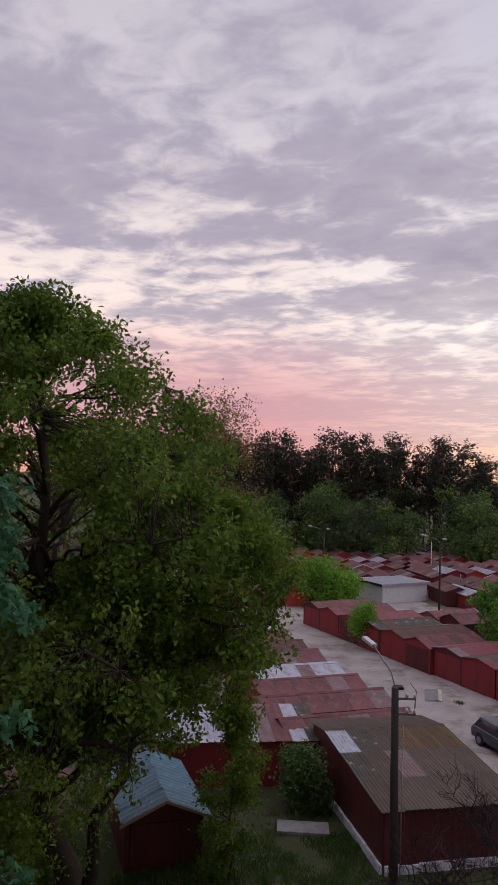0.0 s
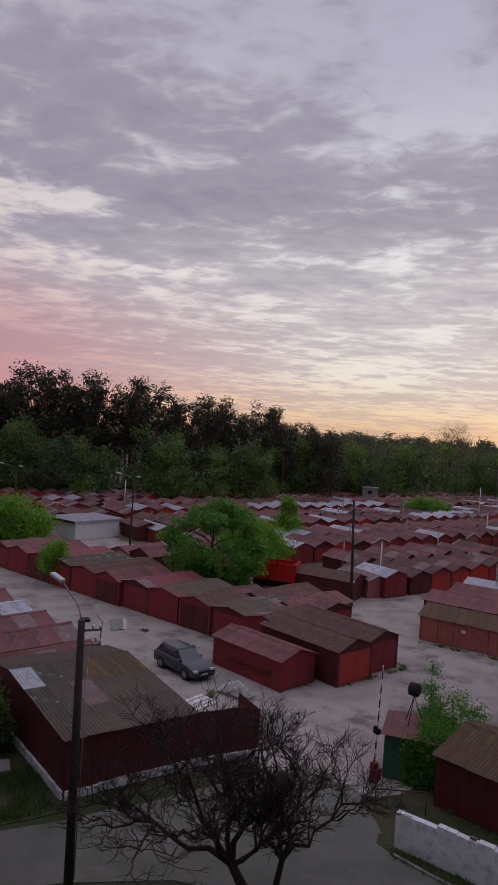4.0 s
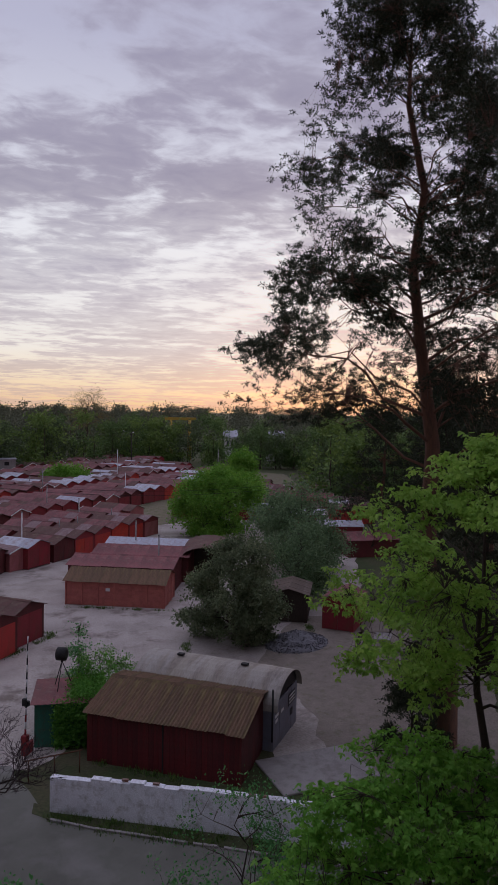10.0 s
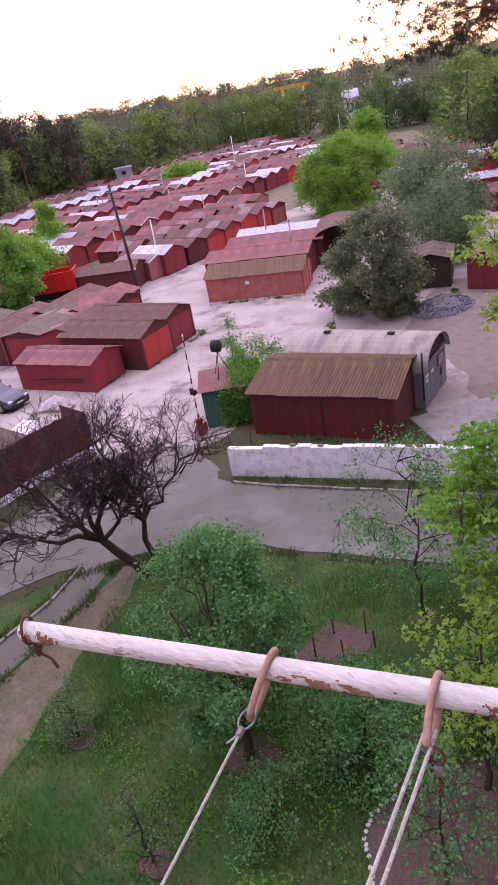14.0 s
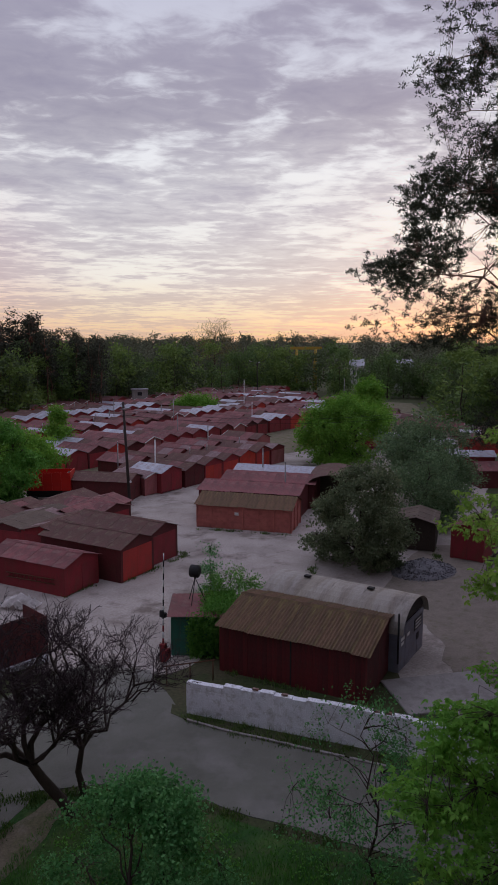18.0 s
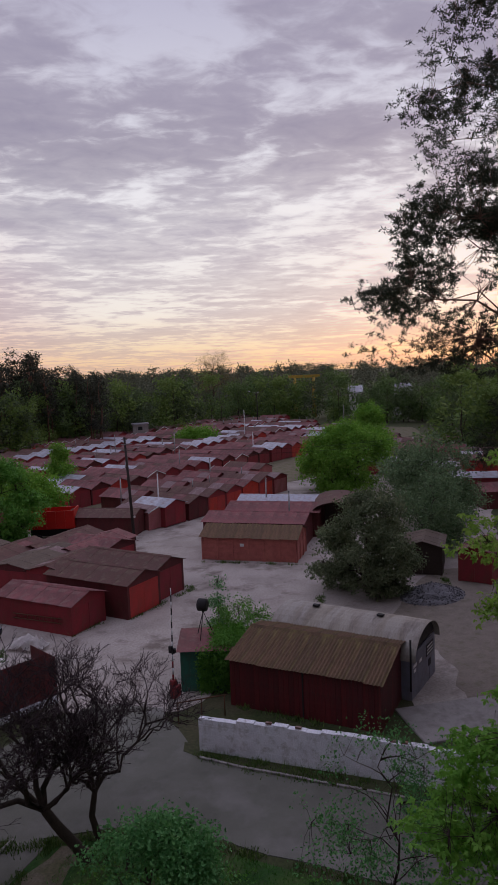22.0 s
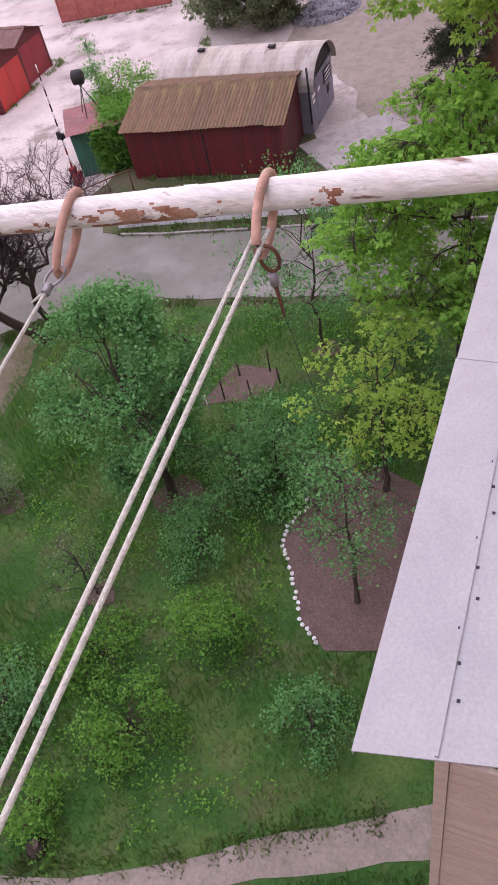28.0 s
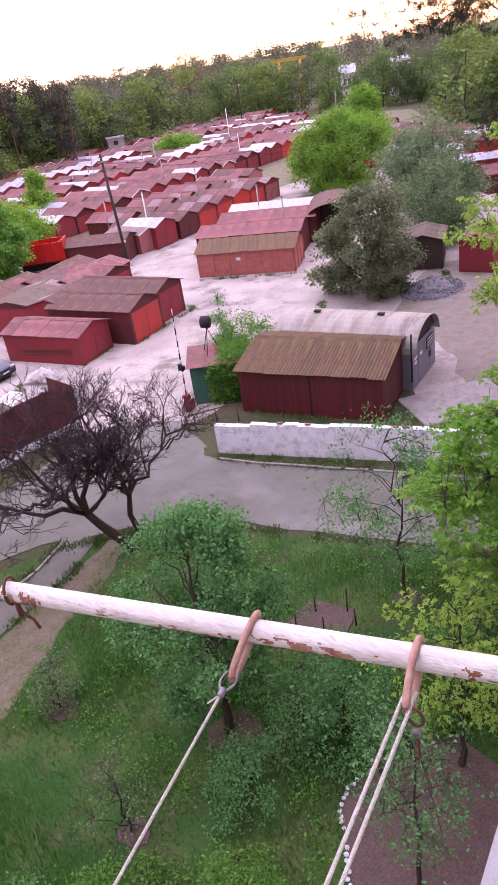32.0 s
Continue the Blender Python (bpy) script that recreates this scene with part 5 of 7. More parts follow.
def tree(name, label, category, at, seed, height, r0, bottom, radius, profile, nlimb, ntwig, per, spread, size, leaf, bark="bark", width=0.6, gap=0.0, lean=(0, 0), squash=1.0, spin=0, droop=0.3, needle=None, rise=0.12, top=0.92, shell=0.55, group="", lobes=-1, lobe=0.27, lobe_flat=0.75, palm=False):
    rs = rs_of(seed)
    if lobes < 0:
        lobes = nlimb * 2
    lines, carry = skeleton_of(rs, height, r0, bottom, radius, profile, nlimb, ntwig, lean, gap, squash, rise, top, shell, lobes, lobe, lobe_flat, 0.5 if needle else 1.0)
    t = thing(name, label, category, pose(at[0], at[1], at[2] if len(at) > 2 else 0, 0, 0, spin), group)
    put("trunk", limb_mesh("trunk", lines, 6), M[bark], t)
    if per:
        if needle:
            put("crown", quads_mesh("crown", needles(rs, carry, per, *needle), 3), M[leaf], t)
        else:
            v = palms(rs, carry[:ntwig], per, spread, size) if palm else leaves(rs, carry, per, spread, size, width, droop)
            put("crown", quads_mesh("crown", v), M[leaf], t)
    return t


# the oak beside the road, and the trees whose edges stand before it
tree("oak_tree", "broad old oak with fresh olive-green leaves and dark limbs", "tree", (-6.4, 25.4), 3, 22.2, 0.55, 6.6, 7.6, p_oak, 90, 3900, 13, 0.15, 0.195, "leaf_oak", gap=0.02, lean=(-1.7, 0.3), droop=0.4, shell=0.2, lobes=330, lobe=0.085)
tree("oak_tree", "lower spreading oak with olive-green leaves beside the old one", "tree", (-6.2, 27.4), 8, 15.4, 0.3, 7.8, 5.2, p_round, 46, 1900, 13, 0.15, 0.195, "leaf_oak", gap=0.05, lean=(3.6, -0.6), droop=0.4, shell=0.25, lobes=130, lobe=0.11)
tree("maple_tree", "tall maple with cool green leaves close to the house", "tree", (-5.0, 12.3), 4, 16.2, 0.18, 1.5, 1.4, p_oak, 24, 520, 8, 0.13, 0.2, "leaf_cool", gap=0.1, lobe=0.2, palm=True)
tree("young_tree", "young tree with reddish spring leaves behind the oak", "tree", (-3.0, 40.5), 5, 20.8, 0.16, 11.0, 3.0, p_round, 18, 420, 16, 0.25, 0.13, "leaf_red", gap=0.15)
tree("maple_tree", "leafy maple overhanging the low sheds", "tree", (-9.4, 27.0), 6, 10.6, 0.2, 1.2, 3.8, p_round, 24, 760, 20, 0.2, 0.18, "leaf_oak", gap=0.0)
tree("hazel_bush", "tall dark hazel thicket below the oak", "bush", (-8.3, 20.4), 9, 7.2, 0.09, 0.3, 2.4, p_oak, 22, 520, 18, 0.16, 0.16, "leaf_oak", gap=0.0)
tree("oak_sapling", "slim young oak with hanging leaves beside the blue-roofed shed", "tree", (-0.7, 29.6), 7, 8.2, 0.05, 0.2, 0.95, p_oak, 14, 300, 20, 0.15, 0.15, "leaf_oak", gap=0.0, lobe=0.4)
# pines on the right
tree("pine_tree", "tall Scots pine with an orange trunk and ragged crown", "tree", (33.2, 13.4), 11, 36.2, 0.56, 15.6, 8.0, p_scots, 70, 4400, 30, 0, 0, "needle", "bark_pine", gap=0.12, lean=(-2.5, 1.5), needle=(0.21, 0.13, 0.026), rise=0.09, shell=0.15, lobes=250, lobe=0.085, lobe_flat=0.6)
tree("pine_tree", "tall dark pine standing behind its neighbour", "tree", (43.2, 13.0), 12, 38.0, 0.40, 14.0, 6.2, p_pine, 40, 1700, 24, 0, 0, "needle", "bark_pine", gap=0.25, lean=(-0.6, 0.8), needle=(0.3, 0.19, 0.032), rise=0.05, shell=0.2, lobes=130, lobe=0.13, lobe_flat=0.45)
tree("pine_tree", "dark pine at the edge of the forecourt", "tree", (52.0, 12.5), 13, 30.0, 0.36, 6.0, 6.0, p_pine, 36, 1500, 22, 0, 0, "needle", "bark_pine", gap=0.2, needle=(0.34, 0.21, 0.038), rise=0.05, shell=0.2, lobes=130, lobe=0.15, lobe_flat=0.45)
tree("spruce_tree", "dark spruce with drooping lower boughs", "tree", (58.0, 24.0), 14, 18.5, 0.30, 0.8, 5.2, p_cone, 40, 900, 24, 0, 0, "needle", "bark", gap=0.1, needle=(0.42, 0.23, 0.04), rise=-0.06, shell=0.3)
tree("spruce_tree", "dark bushy spruce beside the pines", "tree", (47.5, 16.5), 15, 14.5, 0.26, 0.5, 4.6, p_cone, 36, 800, 24, 0, 0, "needle", "bark", gap=0.12, needle=(0.4, 0.23, 0.04), rise=-0.06, shell=0.3)
tree("pine_tree", "slender dark pine far behind the red shed", "tree", (78.0, 40.0), 16, 21.0, 0.3, 4.0, 5.0, p_pine, 24, 460, 22, 0, 0, "needle", "bark_pine", gap=0.15, needle=(0.5, 0.32, 0.056), shell=0.25)
tree("pine_tree", "dark pine far behind the red shed", "tree", (86.0, 36.0), 17, 24.0, 0.3, 3.0, 6.0, p_pine, 24, 520, 22, 0, 0, "needle", "bark_pine", gap=0.1, needle=(0.5, 0.32, 0.056), shell=0.25)
tree("juniper_bush", "dark shaggy juniper at the foot of the pine", "bush", (31.4, 14.2), 18, 5.2, 0.1, 0.2, 1.5, p_cone, 16, 300, 28, 0, 0, "needle", "bark", needle=(0.26, 0.15, 0.028), rise=0.0)
# maples close to the house
tree("maple_tree", "spreading maple with bright yellow-green spring leaves", "tree", (17.0, 6.0), 21, 15.5, 0.2, 9.7, 3.5, p_oak, 34, 900, 11, (0.16, 0.16, 0.07), 0.165, "leaf_maple", gap=0.28, shell=0.2, lobes=70, lobe=0.12, lobe_flat=0.3, palm=True, rise=0.06)
tree("maple_tree", "low spreading maple with bright green leaves over the lawn", "tree", (14.6, 6.2), 22, 8.6, 0.15, 4.0, 3.5, p_round, 34, 1200, 11, (0.16, 0.16, 0.07), 0.165, "leaf_low", gap=0.2, shell=0.2, lobes=90, lobe=0.12, lobe_flat=0.3, palm=True, rise=0.06)
tree("plum_tree", "small leaning tree on the flower bed with pale leaves", "tree", (7.0, 5.15), 23, 4.0, 0.07, 2.2, 1.25, p_round, 14, 115, 11, 0.14, 0.09, "leaf_apple", gap=0.32, lean=(0.7, 0.5))
tree("maple_tree", "young maple with yellow-green leaves beside the flower bed", "tree", (10.3, 6.2), 24, 5.4, 0.08, 2.8, 1.5, p_round, 18, 170, 10, 0.12, 0.13, "leaf_maple", gap=0.3, palm=True)
tree("linden_tree", "slender young linden with sparse pale leaves", "tree", (14.4, 10.7), 25, 6.4, 0.06, 1.8, 2.2, p_round, 20, 210, 12, 0.15, 0.10, "leaf_apple", gap=0.3, lean=(0.3, 0.6), lobe_flat=0.35, lobe=0.2)
tree("apple_tree", "dense round apple tree with blue-green leaves and a leaning trunk", "tree", (7.3, 11.4), 26, 5.4, 0.14, 1.7, 2.4, p_round, 26, 760, 26, 0.14, 0.10, "leaf_apple", gap=0.05, lean=(0.8, 1.6), shell=0.45, lobes=34, lobe=0.17)
tree("apple_tree", "low apple shrub with pale green leaves", "bush", (9.3, 9.0), 27, 2.4, 0.05, 0.3, 1.6, p_bush, 14, 260, 18, 0.15, 0.09, "leaf_apple", gap=0.1)
for i, (x, y, h, r, leaf) in enumerate(((4.65, 15.85, 1.8, 0.6, "leaf_grey"), (4.3, 7.7, 1.5, 0.95, "leaf_fresh"), (3.8, 4.4, 1.4, 0.8, "leaf_apple"), (6.4, 9.5, 1.2, 1.1, "leaf_apple"), (1.7, 7.8, 1.1, 1.0, "leaf_fresh"), (0.5, 11.0, 1.3, 1.1, "leaf_apple"), (-0.7, 8.4, 0.9, 0.6, "leaf_fresh"), (8.7, 9.9, 1.6, 1.0, "leaf_apple"), (2.6, 9.7, 1.0, 0.9, "leaf_fresh"), (11.8, 7.6, 2.2, 1.2, "leaf_fresh"), (13.5, 7.2, 2.4, 1.3, "leaf_apple"), (-0.8, 13.0, 1.5, 1.0, "leaf_grey"))):
    tree("bush", "low leafy bush growing in the grass", "bush", (x, y), 40 + i, h, 0.025, 0.1, r * 1.15, p_bush, 13, int(80 * r * r) + 36, 14, 0.14, 0.085, leaf, gap=0.4, group="bushes on the lawn", lobe=0.2)
tree("shrub", "thin half-bare shrub with brown twigs in the grass", "bush", (3.8, 11.1), 66, 2.3, 0.04, 0.4, 1.1, p_bush, 16, 90, 4, 0.12, 0.07, "leaf_grey", "twig", gap=0.2, lobe=0.25)
# the bare tree by the road: a leaning trunk that forks into many twigs
rs = rs_of(31)
stem = [(np.array([0.0, 0.0, 0.0]), 0.22), (np.array([-0.35, 0.25, 0.65]), 0.185), (np.array([-0.8, 0.5, 1.4]), 0.165), (np.array([-1.1, 0.66, 2.0]), 0.15)]
stem_b = [(np.array([0.85, 0.8, 0.0]), 0.14), (np.array([0.72, 0.95, 0.8]), 0.115), (np.array([0.92, 1.0, 1.6]), 0.10)]
fork, twigs = [stem, stem_b], []


def branch(start, step, radius, level):
    way = bend(rs, start, start + step, 5 if level < 3 else 3, rs.uniform(-0.08, 0.1), 0.05)
    line = [(q, max(0.006, radius * (1 - 0.13 * i))) for i, q in enumerate(way)]
    (fork if level < 2 else twigs).append(line)
    if level == 4:
        return
    L = float(np.linalg.norm(step))
    for _ in range((6, 6, 6, 4)[level]):
        k = rs.randint(len(way) // 3, len(way))
        d = unit(unit(step) * 0.75 + unit(rs.normal(0, 1, 3) * np.array([1, 1, 0.6])) * 0.85 + np.array([0, 0, 0.16]))
        d[2] = max(d[2], 0.02)
        branch(way[k], d * L * rs.uniform(0.42, 0.68), radius * (0.5, 0.45, 0.5, 0.65)[level], level + 1)


for step in ((-2.9, 1.5, 1.5), (-1.3, 2.0, 2.3), (-0.2, 0.3, 2.9), (1.3, 0.4, 2.6), (-2.0, -0.6, 1.8), (1.5, -0.7, 1.4)):
    branch(stem[3][0], np.array(step), 0.115, 0)
for step in ((-0.5, 0.3, 2.7), (1.9, -0.5, 1.9), (0.7, 0.6, 2.6), (-1.3, 0.6, 1.9), (-0.9, -0.3, 2.5)):
    branch(stem_b[2][0], np.array(step), 0.085, 0)
bare = thing("bare_tree", "leafless dark tree with a leaning forked trunk and dense twigs", "tree", pose(10.58, 20.45, 0))
put("trunk", limb_mesh("trunk", fork, 8), M["bark"], bare)
put("twig_crown", limb_mesh("twig_crown", twigs, 3), M["twig"], bare)
# trees among the garages
tree("willow_tree", "round bright green tree standing among the garages", "tree", (25.6, 66.0), 51, 8.4, 0.22, 0.3, 5.0, p_round, 26, 1300, 13, (0.22, 0.22, 0.14), 0.27, "leaf_fresh", gap=0.14, shell=0.3, lobes=46, lobe=0.16, lobe_flat=0.6)
tree("willow_tree", "smaller green tree beside the red tipper", "tree", (34.6, 76.0), 52, 4.9, 0.18, 0.6, 3.6, p_round, 18, 420, 15, 0.36, 0.31, "leaf_bright", gap=0.1)
tree("willow_tree", "bright green rounded tree behind the orange store", "tree", (70.0, 58.7), 53, 7.9, 0.25, 0.5, 5.8, p_round, 26, 1400, 15, 0.28, 0.27, "leaf_bright", gap=-0.2, shell=0.2, lobes=70, lobe=0.19)
tree("thorn_tree", "dense dull olive tree beside the yard", "tree", (38.9, 31.2), 54, 7.0, 0.16, 0.1, 3.9, p_round, 30, 1250, 17, (0.19, 0.19, 0.13), 0.19, "leaf_dark", gap=-0.1, shell=0.35, lobes=95, lobe=0.12)
tree("pear_tree", "grey-green tree behind the dull olive one", "tree", (60.5, 40.0), 55, 8.3, 0.2, 0.8, 4.6, p_round, 22, 900, 13, 0.26, 0.25, "leaf_grey", gap=0.1)
tree("pear_tree", "flowering grey-green tree by the dark shed", "tree", (52.0, 34.5), 56, 6.0, 0.15, 0.4, 3.0, p_round, 18, 400, 16, 0.3, 0.22, "leaf_grey", gap=0.1)
tree("willow_tree", "upright bright green tree far behind the garages", "tree", (96.0, 76.0), 57, 8.5, 0.2, 0.6, 3.8, p_cone, 20, 420, 13, 0.45, 0.43, "leaf_bright", gap=0.1)
tree("willow_tree", "green tree at the foot of the light pole", "tree", (9.2, 93.0), 58, 5.0, 0.2, 0.4, 4.2, p_round, 20, 520, 13, 0.45, 0.41, "leaf_bright", gap=0.1)
tree("willow_tree", "low green bush between the garage rows", "bush", (92.5, 119.0), 59, 3.6, 0.1, 0.2, 4.6, p_bush, 14, 300, 13, 0.45, 0.42, "leaf_bright", gap=0.1)
tree("young_tree", "small upright green tree between the garages", "tree", (46.0, 90.0), 60, 6.0, 0.1, 0.5, 2.2, p_cone, 14, 200, 14, 0.35, 0.32, "leaf_bright", gap=0.1)
tree("elder_bush", "tall leafy shrub behind the green booth", "bush", (24.4, 28.4), 61, 3.7, 0.05, 0.2, 2.1, p_bush, 18, 190, 20, 0.16, 0.11, "leaf_fresh", gap=0.35, lobe=0.16)
tree("elder_bush", "thin upright sapling with pale leaves behind the booth", "bush", (24.0, 29.6), 64, 5.0, 0.04, 0.8, 0.8, p_cone, 10, 80, 18, 0.16, 0.11, "leaf_apple", gap=0.2)
tree("elder_bush", "dark bush against the slate-roofed garage", "bush", (2.7, 36.0), 62, 3.0, 0.06, 0.1, 1.1, p_bush, 12, 260, 18, 0.22, 0.165, "leaf_wood", gap=0.1)
tree("willow_tree", "green bush on the roofs beside the lane", "bush", (11.2, 70.6), 63, 3.6, 0.05, 1.4, 1.5, p_bush, 12, 160, 24, 0.25, 0.18, "leaf_bright", gap=0.1)


# ---- the woods round the field, past counting ----
def wood(name, label, leaf, bark, spots, kinds, needle_like):
    """Many trees in one object of kind stuff; spots are (x, y, height)."""
    pool_v, pool_l = [], []
    for sd, (prof, bottom, radius, ntwig, per, spread, size) in kinds:
        rs = rs_of(sd)
        ls, c = skeleton_of(rs, 1.0, 0.012, bottom, radius, prof, 9, ntwig, (rs.normal(0, 0.02), rs.normal(0, 0.02)), 0.12, 1.0, 0.05, 0.95, 0.2, 15, 0.26, 0.7)
        pool_v.append(leaves(rs, c, per, spread, size, 1.0, 0.2)[:, 1:4])
        pool_l.append(ls[:10])
    rs = rs_of(99)
    allv, lines = [], []
    for x, y, h in spots:
        k = rs.randint(len(pool_v))
        a = rs.uniform(0, 2 * math.pi)
        R = np.array([[math.cos(a), -math.sin(a), 0], [math.sin(a), math.cos(a), 0], [0, 0, 1]])
        wide = rs.uniform(0.85, 1.2)
        allv.append((pool_v[k] * np.array([wide * h, wide * h, h])) @ R.T + np.array([x, y, 0]))
        for line in pool_l[k][: 1 + 4 * (h > 18)]:
            lines.append([(R @ (np.array(p) * np.array([wide * h, wide * h, h])) + np.array([x, y, 0]), r * h) for p, r in line])
    t = thing(name, label, "woods", kind="stuff")
    put("crown", quads_mesh("crown", np.concatenate(allv), 3), M[leaf], t)
    put("trunk", limb_mesh("trunk", lines, 4), M[bark], t)
    return t


wr = random.Random(8)
pine_spots, leaf_spots, far_spots = [], [], []
for k in range(190):
    az = wr.uniform(-2, 30.5)
    D = wr.uniform(152, 185)
    h = (26.9 - 0.16 * max(az, 0) - max(0, az - 20) * 0.45) * wr.uniform(0.72, 1.04)
    pine_spots.append((D * math.sin(radians(az)), D * math.cos(radians(az)), h))
for k in range(60):
    az = wr.uniform(-16, -2)
    D = wr.uniform(120, 190)
    pine_spots.append((D * math.sin(radians(az)), D * math.cos(radians(az)), wr.uniform(20, 27)))
for k in range(26):
    az = wr.uniform(64, 84)
    D = wr.uniform(75, 130)
    pine_spots.append((D * math.sin(radians(az)), D * math.cos(radians(az)), wr.uniform(14, 26)))
for k in range(150):
    az = wr.uniform(-3, 62)
    D0 = 136 if az < 20 else 136 + (az - 20) * 2.9 if az < 46 else 212 - (az - 46) * 2.2
    D = D0 + wr.uniform(0, 26)
    leaf_spots.append((D * math.sin(radians(az)), D * math.cos(radians(az)), wr.uniform(8.5, 14.5)))
for k in range(60):
    az = wr.uniform(58, 80)
    D = wr.uniform(110, 170)
    leaf_spots.append((D * math.sin(radians(az)), D * math.cos(radians(az)), wr.uniform(9, 15)))
for k in range(260):
    az = wr.uniform(24, 84)
    D = wr.uniform(240, 420)
    far_spots.append((D * math.sin(radians(az)), D * math.cos(radians(az)), wr.uniform(9.5, 13)))
for k in range(330):
    az = wr.uniform(24, 86)
    D = wr.uniform(420, 640)
    far_spots.append((D * math.sin(radians(az)), D * math.cos(radians(az)), wr.uniform(15, 18.5)))
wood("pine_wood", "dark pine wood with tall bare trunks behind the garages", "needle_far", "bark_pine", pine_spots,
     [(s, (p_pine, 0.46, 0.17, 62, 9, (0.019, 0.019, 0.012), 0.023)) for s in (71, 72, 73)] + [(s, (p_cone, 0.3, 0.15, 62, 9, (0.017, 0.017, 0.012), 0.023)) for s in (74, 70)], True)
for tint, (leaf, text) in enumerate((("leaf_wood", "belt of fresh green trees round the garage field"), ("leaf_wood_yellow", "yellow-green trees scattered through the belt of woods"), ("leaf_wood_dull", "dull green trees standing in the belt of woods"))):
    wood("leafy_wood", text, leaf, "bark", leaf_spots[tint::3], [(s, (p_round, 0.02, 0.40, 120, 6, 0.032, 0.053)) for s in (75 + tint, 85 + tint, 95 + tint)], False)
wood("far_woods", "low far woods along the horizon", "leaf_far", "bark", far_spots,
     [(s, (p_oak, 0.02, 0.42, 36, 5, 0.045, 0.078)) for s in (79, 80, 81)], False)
# bare poplar: the evening light on its twigs is put into the leaf colour
tree("poplar_tree", "tall sparse bare tree on the horizon, orange evening light in its twig colour", "tree", (160.7, 195.6), 85, 22.0, 0.4, 8.0, 7.5, p_round, 26, 420, 9, 0.5, 0.26, "leaf_red", gap=0.15)

# ---- weeds along walls, kerbs and the foot of the garages ----
def tufts(seed, lines, step, spread, low, high):
    ws = np.random.RandomState(seed)
    pts = []
    for line in lines:
        for (x0, y0), (x1, y1) in zip(line, line[1:]):
            n = int(math.hypot(x1 - x0, y1 - y0) / step) + 1
            f = ws.uniform(0, 1, n)
            pts.append(np.column_stack([x0 + (x1 - x0) * f, y0 + (y1 - y0) * f]))
    c = np.concatenate(pts)
    c = c[np.array([noise.noise((x * 0.6, y * 0.6, seed)) for x, y in c]) > -0.12]
    per = 14
    n = len(c) * per
    big_ = np.repeat(ws.uniform(0.4, 1.0, len(c)), per)
    c = np.repeat(c, per, 0) + ws.normal(0, 1, (n, 2)) * spread
    c = np.column_stack([c, np.full(n, 0.02)])
    hh = (ws.uniform(low, high, n) * big_)[:, None]
    a_ = ws.uniform(0, 2 * math.pi, n)
    sd = np.column_stack([np.cos(a_), np.sin(a_), 0 * a_]) * (0.016 + 0.03 * hh)
    tp = c + np.column_stack([ws.normal(0, 0.35, (n, 2)) * hh, hh[:, 0]])
    return np.stack([c - sd, c + sd, tp], 1)


weed_lines = [[(17.1, 22.8), (17.8, 20.9), (19.0, 18.4), (20.1, 16.3), (21.4, 13.6)], [(17.3, 22.9), (18.5, 20.7), (19.7, 18.2), (21.0, 15.6), (22.4, 13.0)],
              [(5.2, 29.6), (8.5, 30.4), (12.2, 31.4), (15.2, 31.8)], [(5.4, 29.8), (3.6, 37.4)], [(-2, 29.6), (4.6, 29.6)], [(0.5, 33), (3.5, 35.5)],
              [(20.2, 39.4), (23.4, 40.5)], [(24.4, 39.3), (31.2, 41.3)], [(31.3, 41.4), (29.4, 49.0)], [(36.3, 46.6), (41.2, 39.2)], [(41.4, 39.4), (44.0, 41.0)],
              [(21.2, 25.0), (23.6, 17.6)], [(28.0, 24.6), (31.6, 29.0), (36.0, 33.0)], [(43.5, 27.6), (48.0, 31.5)], [(15.2, 54), (21.2, 42)], [(12.4, 31.9), (16.2, 40.5)]]
weed_lines += [[(-6 + 0.3 * k, 28.9 + 0.25 * k), (5.0, 29.6 + 0.3 * k)] for k in range(14)] + [[(0.6, 30 + k), (4.4, 31 + k)] for k in range(6)]
weeds = np.concatenate([tufts(1, weed_lines, 0.13, 0.16, 0.08, 0.34), tufts(2, [[(8.4, 23.1), (11.6, 21.2), (13.4, 19.3), (15.2, 15.3), (16.9, 11.8), (19.5, 6.0)], [(3.2, 21.6), (7.4, 22.5), (9.2, 23.3)], [(-12, 15.5), (2.6, 19.6), (8.2, 21.1), (10.2, 22.1)], [(-9, 14.5), (-2.4, 9.0), (-0.3, 6.0), (3.4, 2.1)], [(-9.6, 13.5), (-3.0, 7.9), (-0.9, 5.0), (2.7, 1.0)]], 0.07, 0.16, 0.08, 0.26)])
tagged(put("weeds", quads_mesh("weeds", weeds, 3), M["weed"]), "ragged green weeds along walls, kerbs and path edges", "weeds", "", "stuff")

# ---- grass on the lawn ----
gs = np.random.RandomState(6)
N = 230000
gxy = np.stack([gs.uniform(-14, 17, N), gs.uniform(0.5, 22, N)], 1)
keep = np.ones(N, bool)


def poly_in(pts, poly):
    inside_ = np.zeros(len(pts), bool)
    for (x0, y0), (x1, y1) in zip(poly, poly[1:] + poly[:1]):
        cross_ = (y0 > pts[:, 1]) != (y1 > pts[:, 1])
        xs = (x1 - x0) * (pts[:, 1] - y0) / ((y1 - y0) if y1 != y0 else 1e-9) + x0
        inside_ ^= cross_ & (pts[:, 0] < xs)
    return inside_


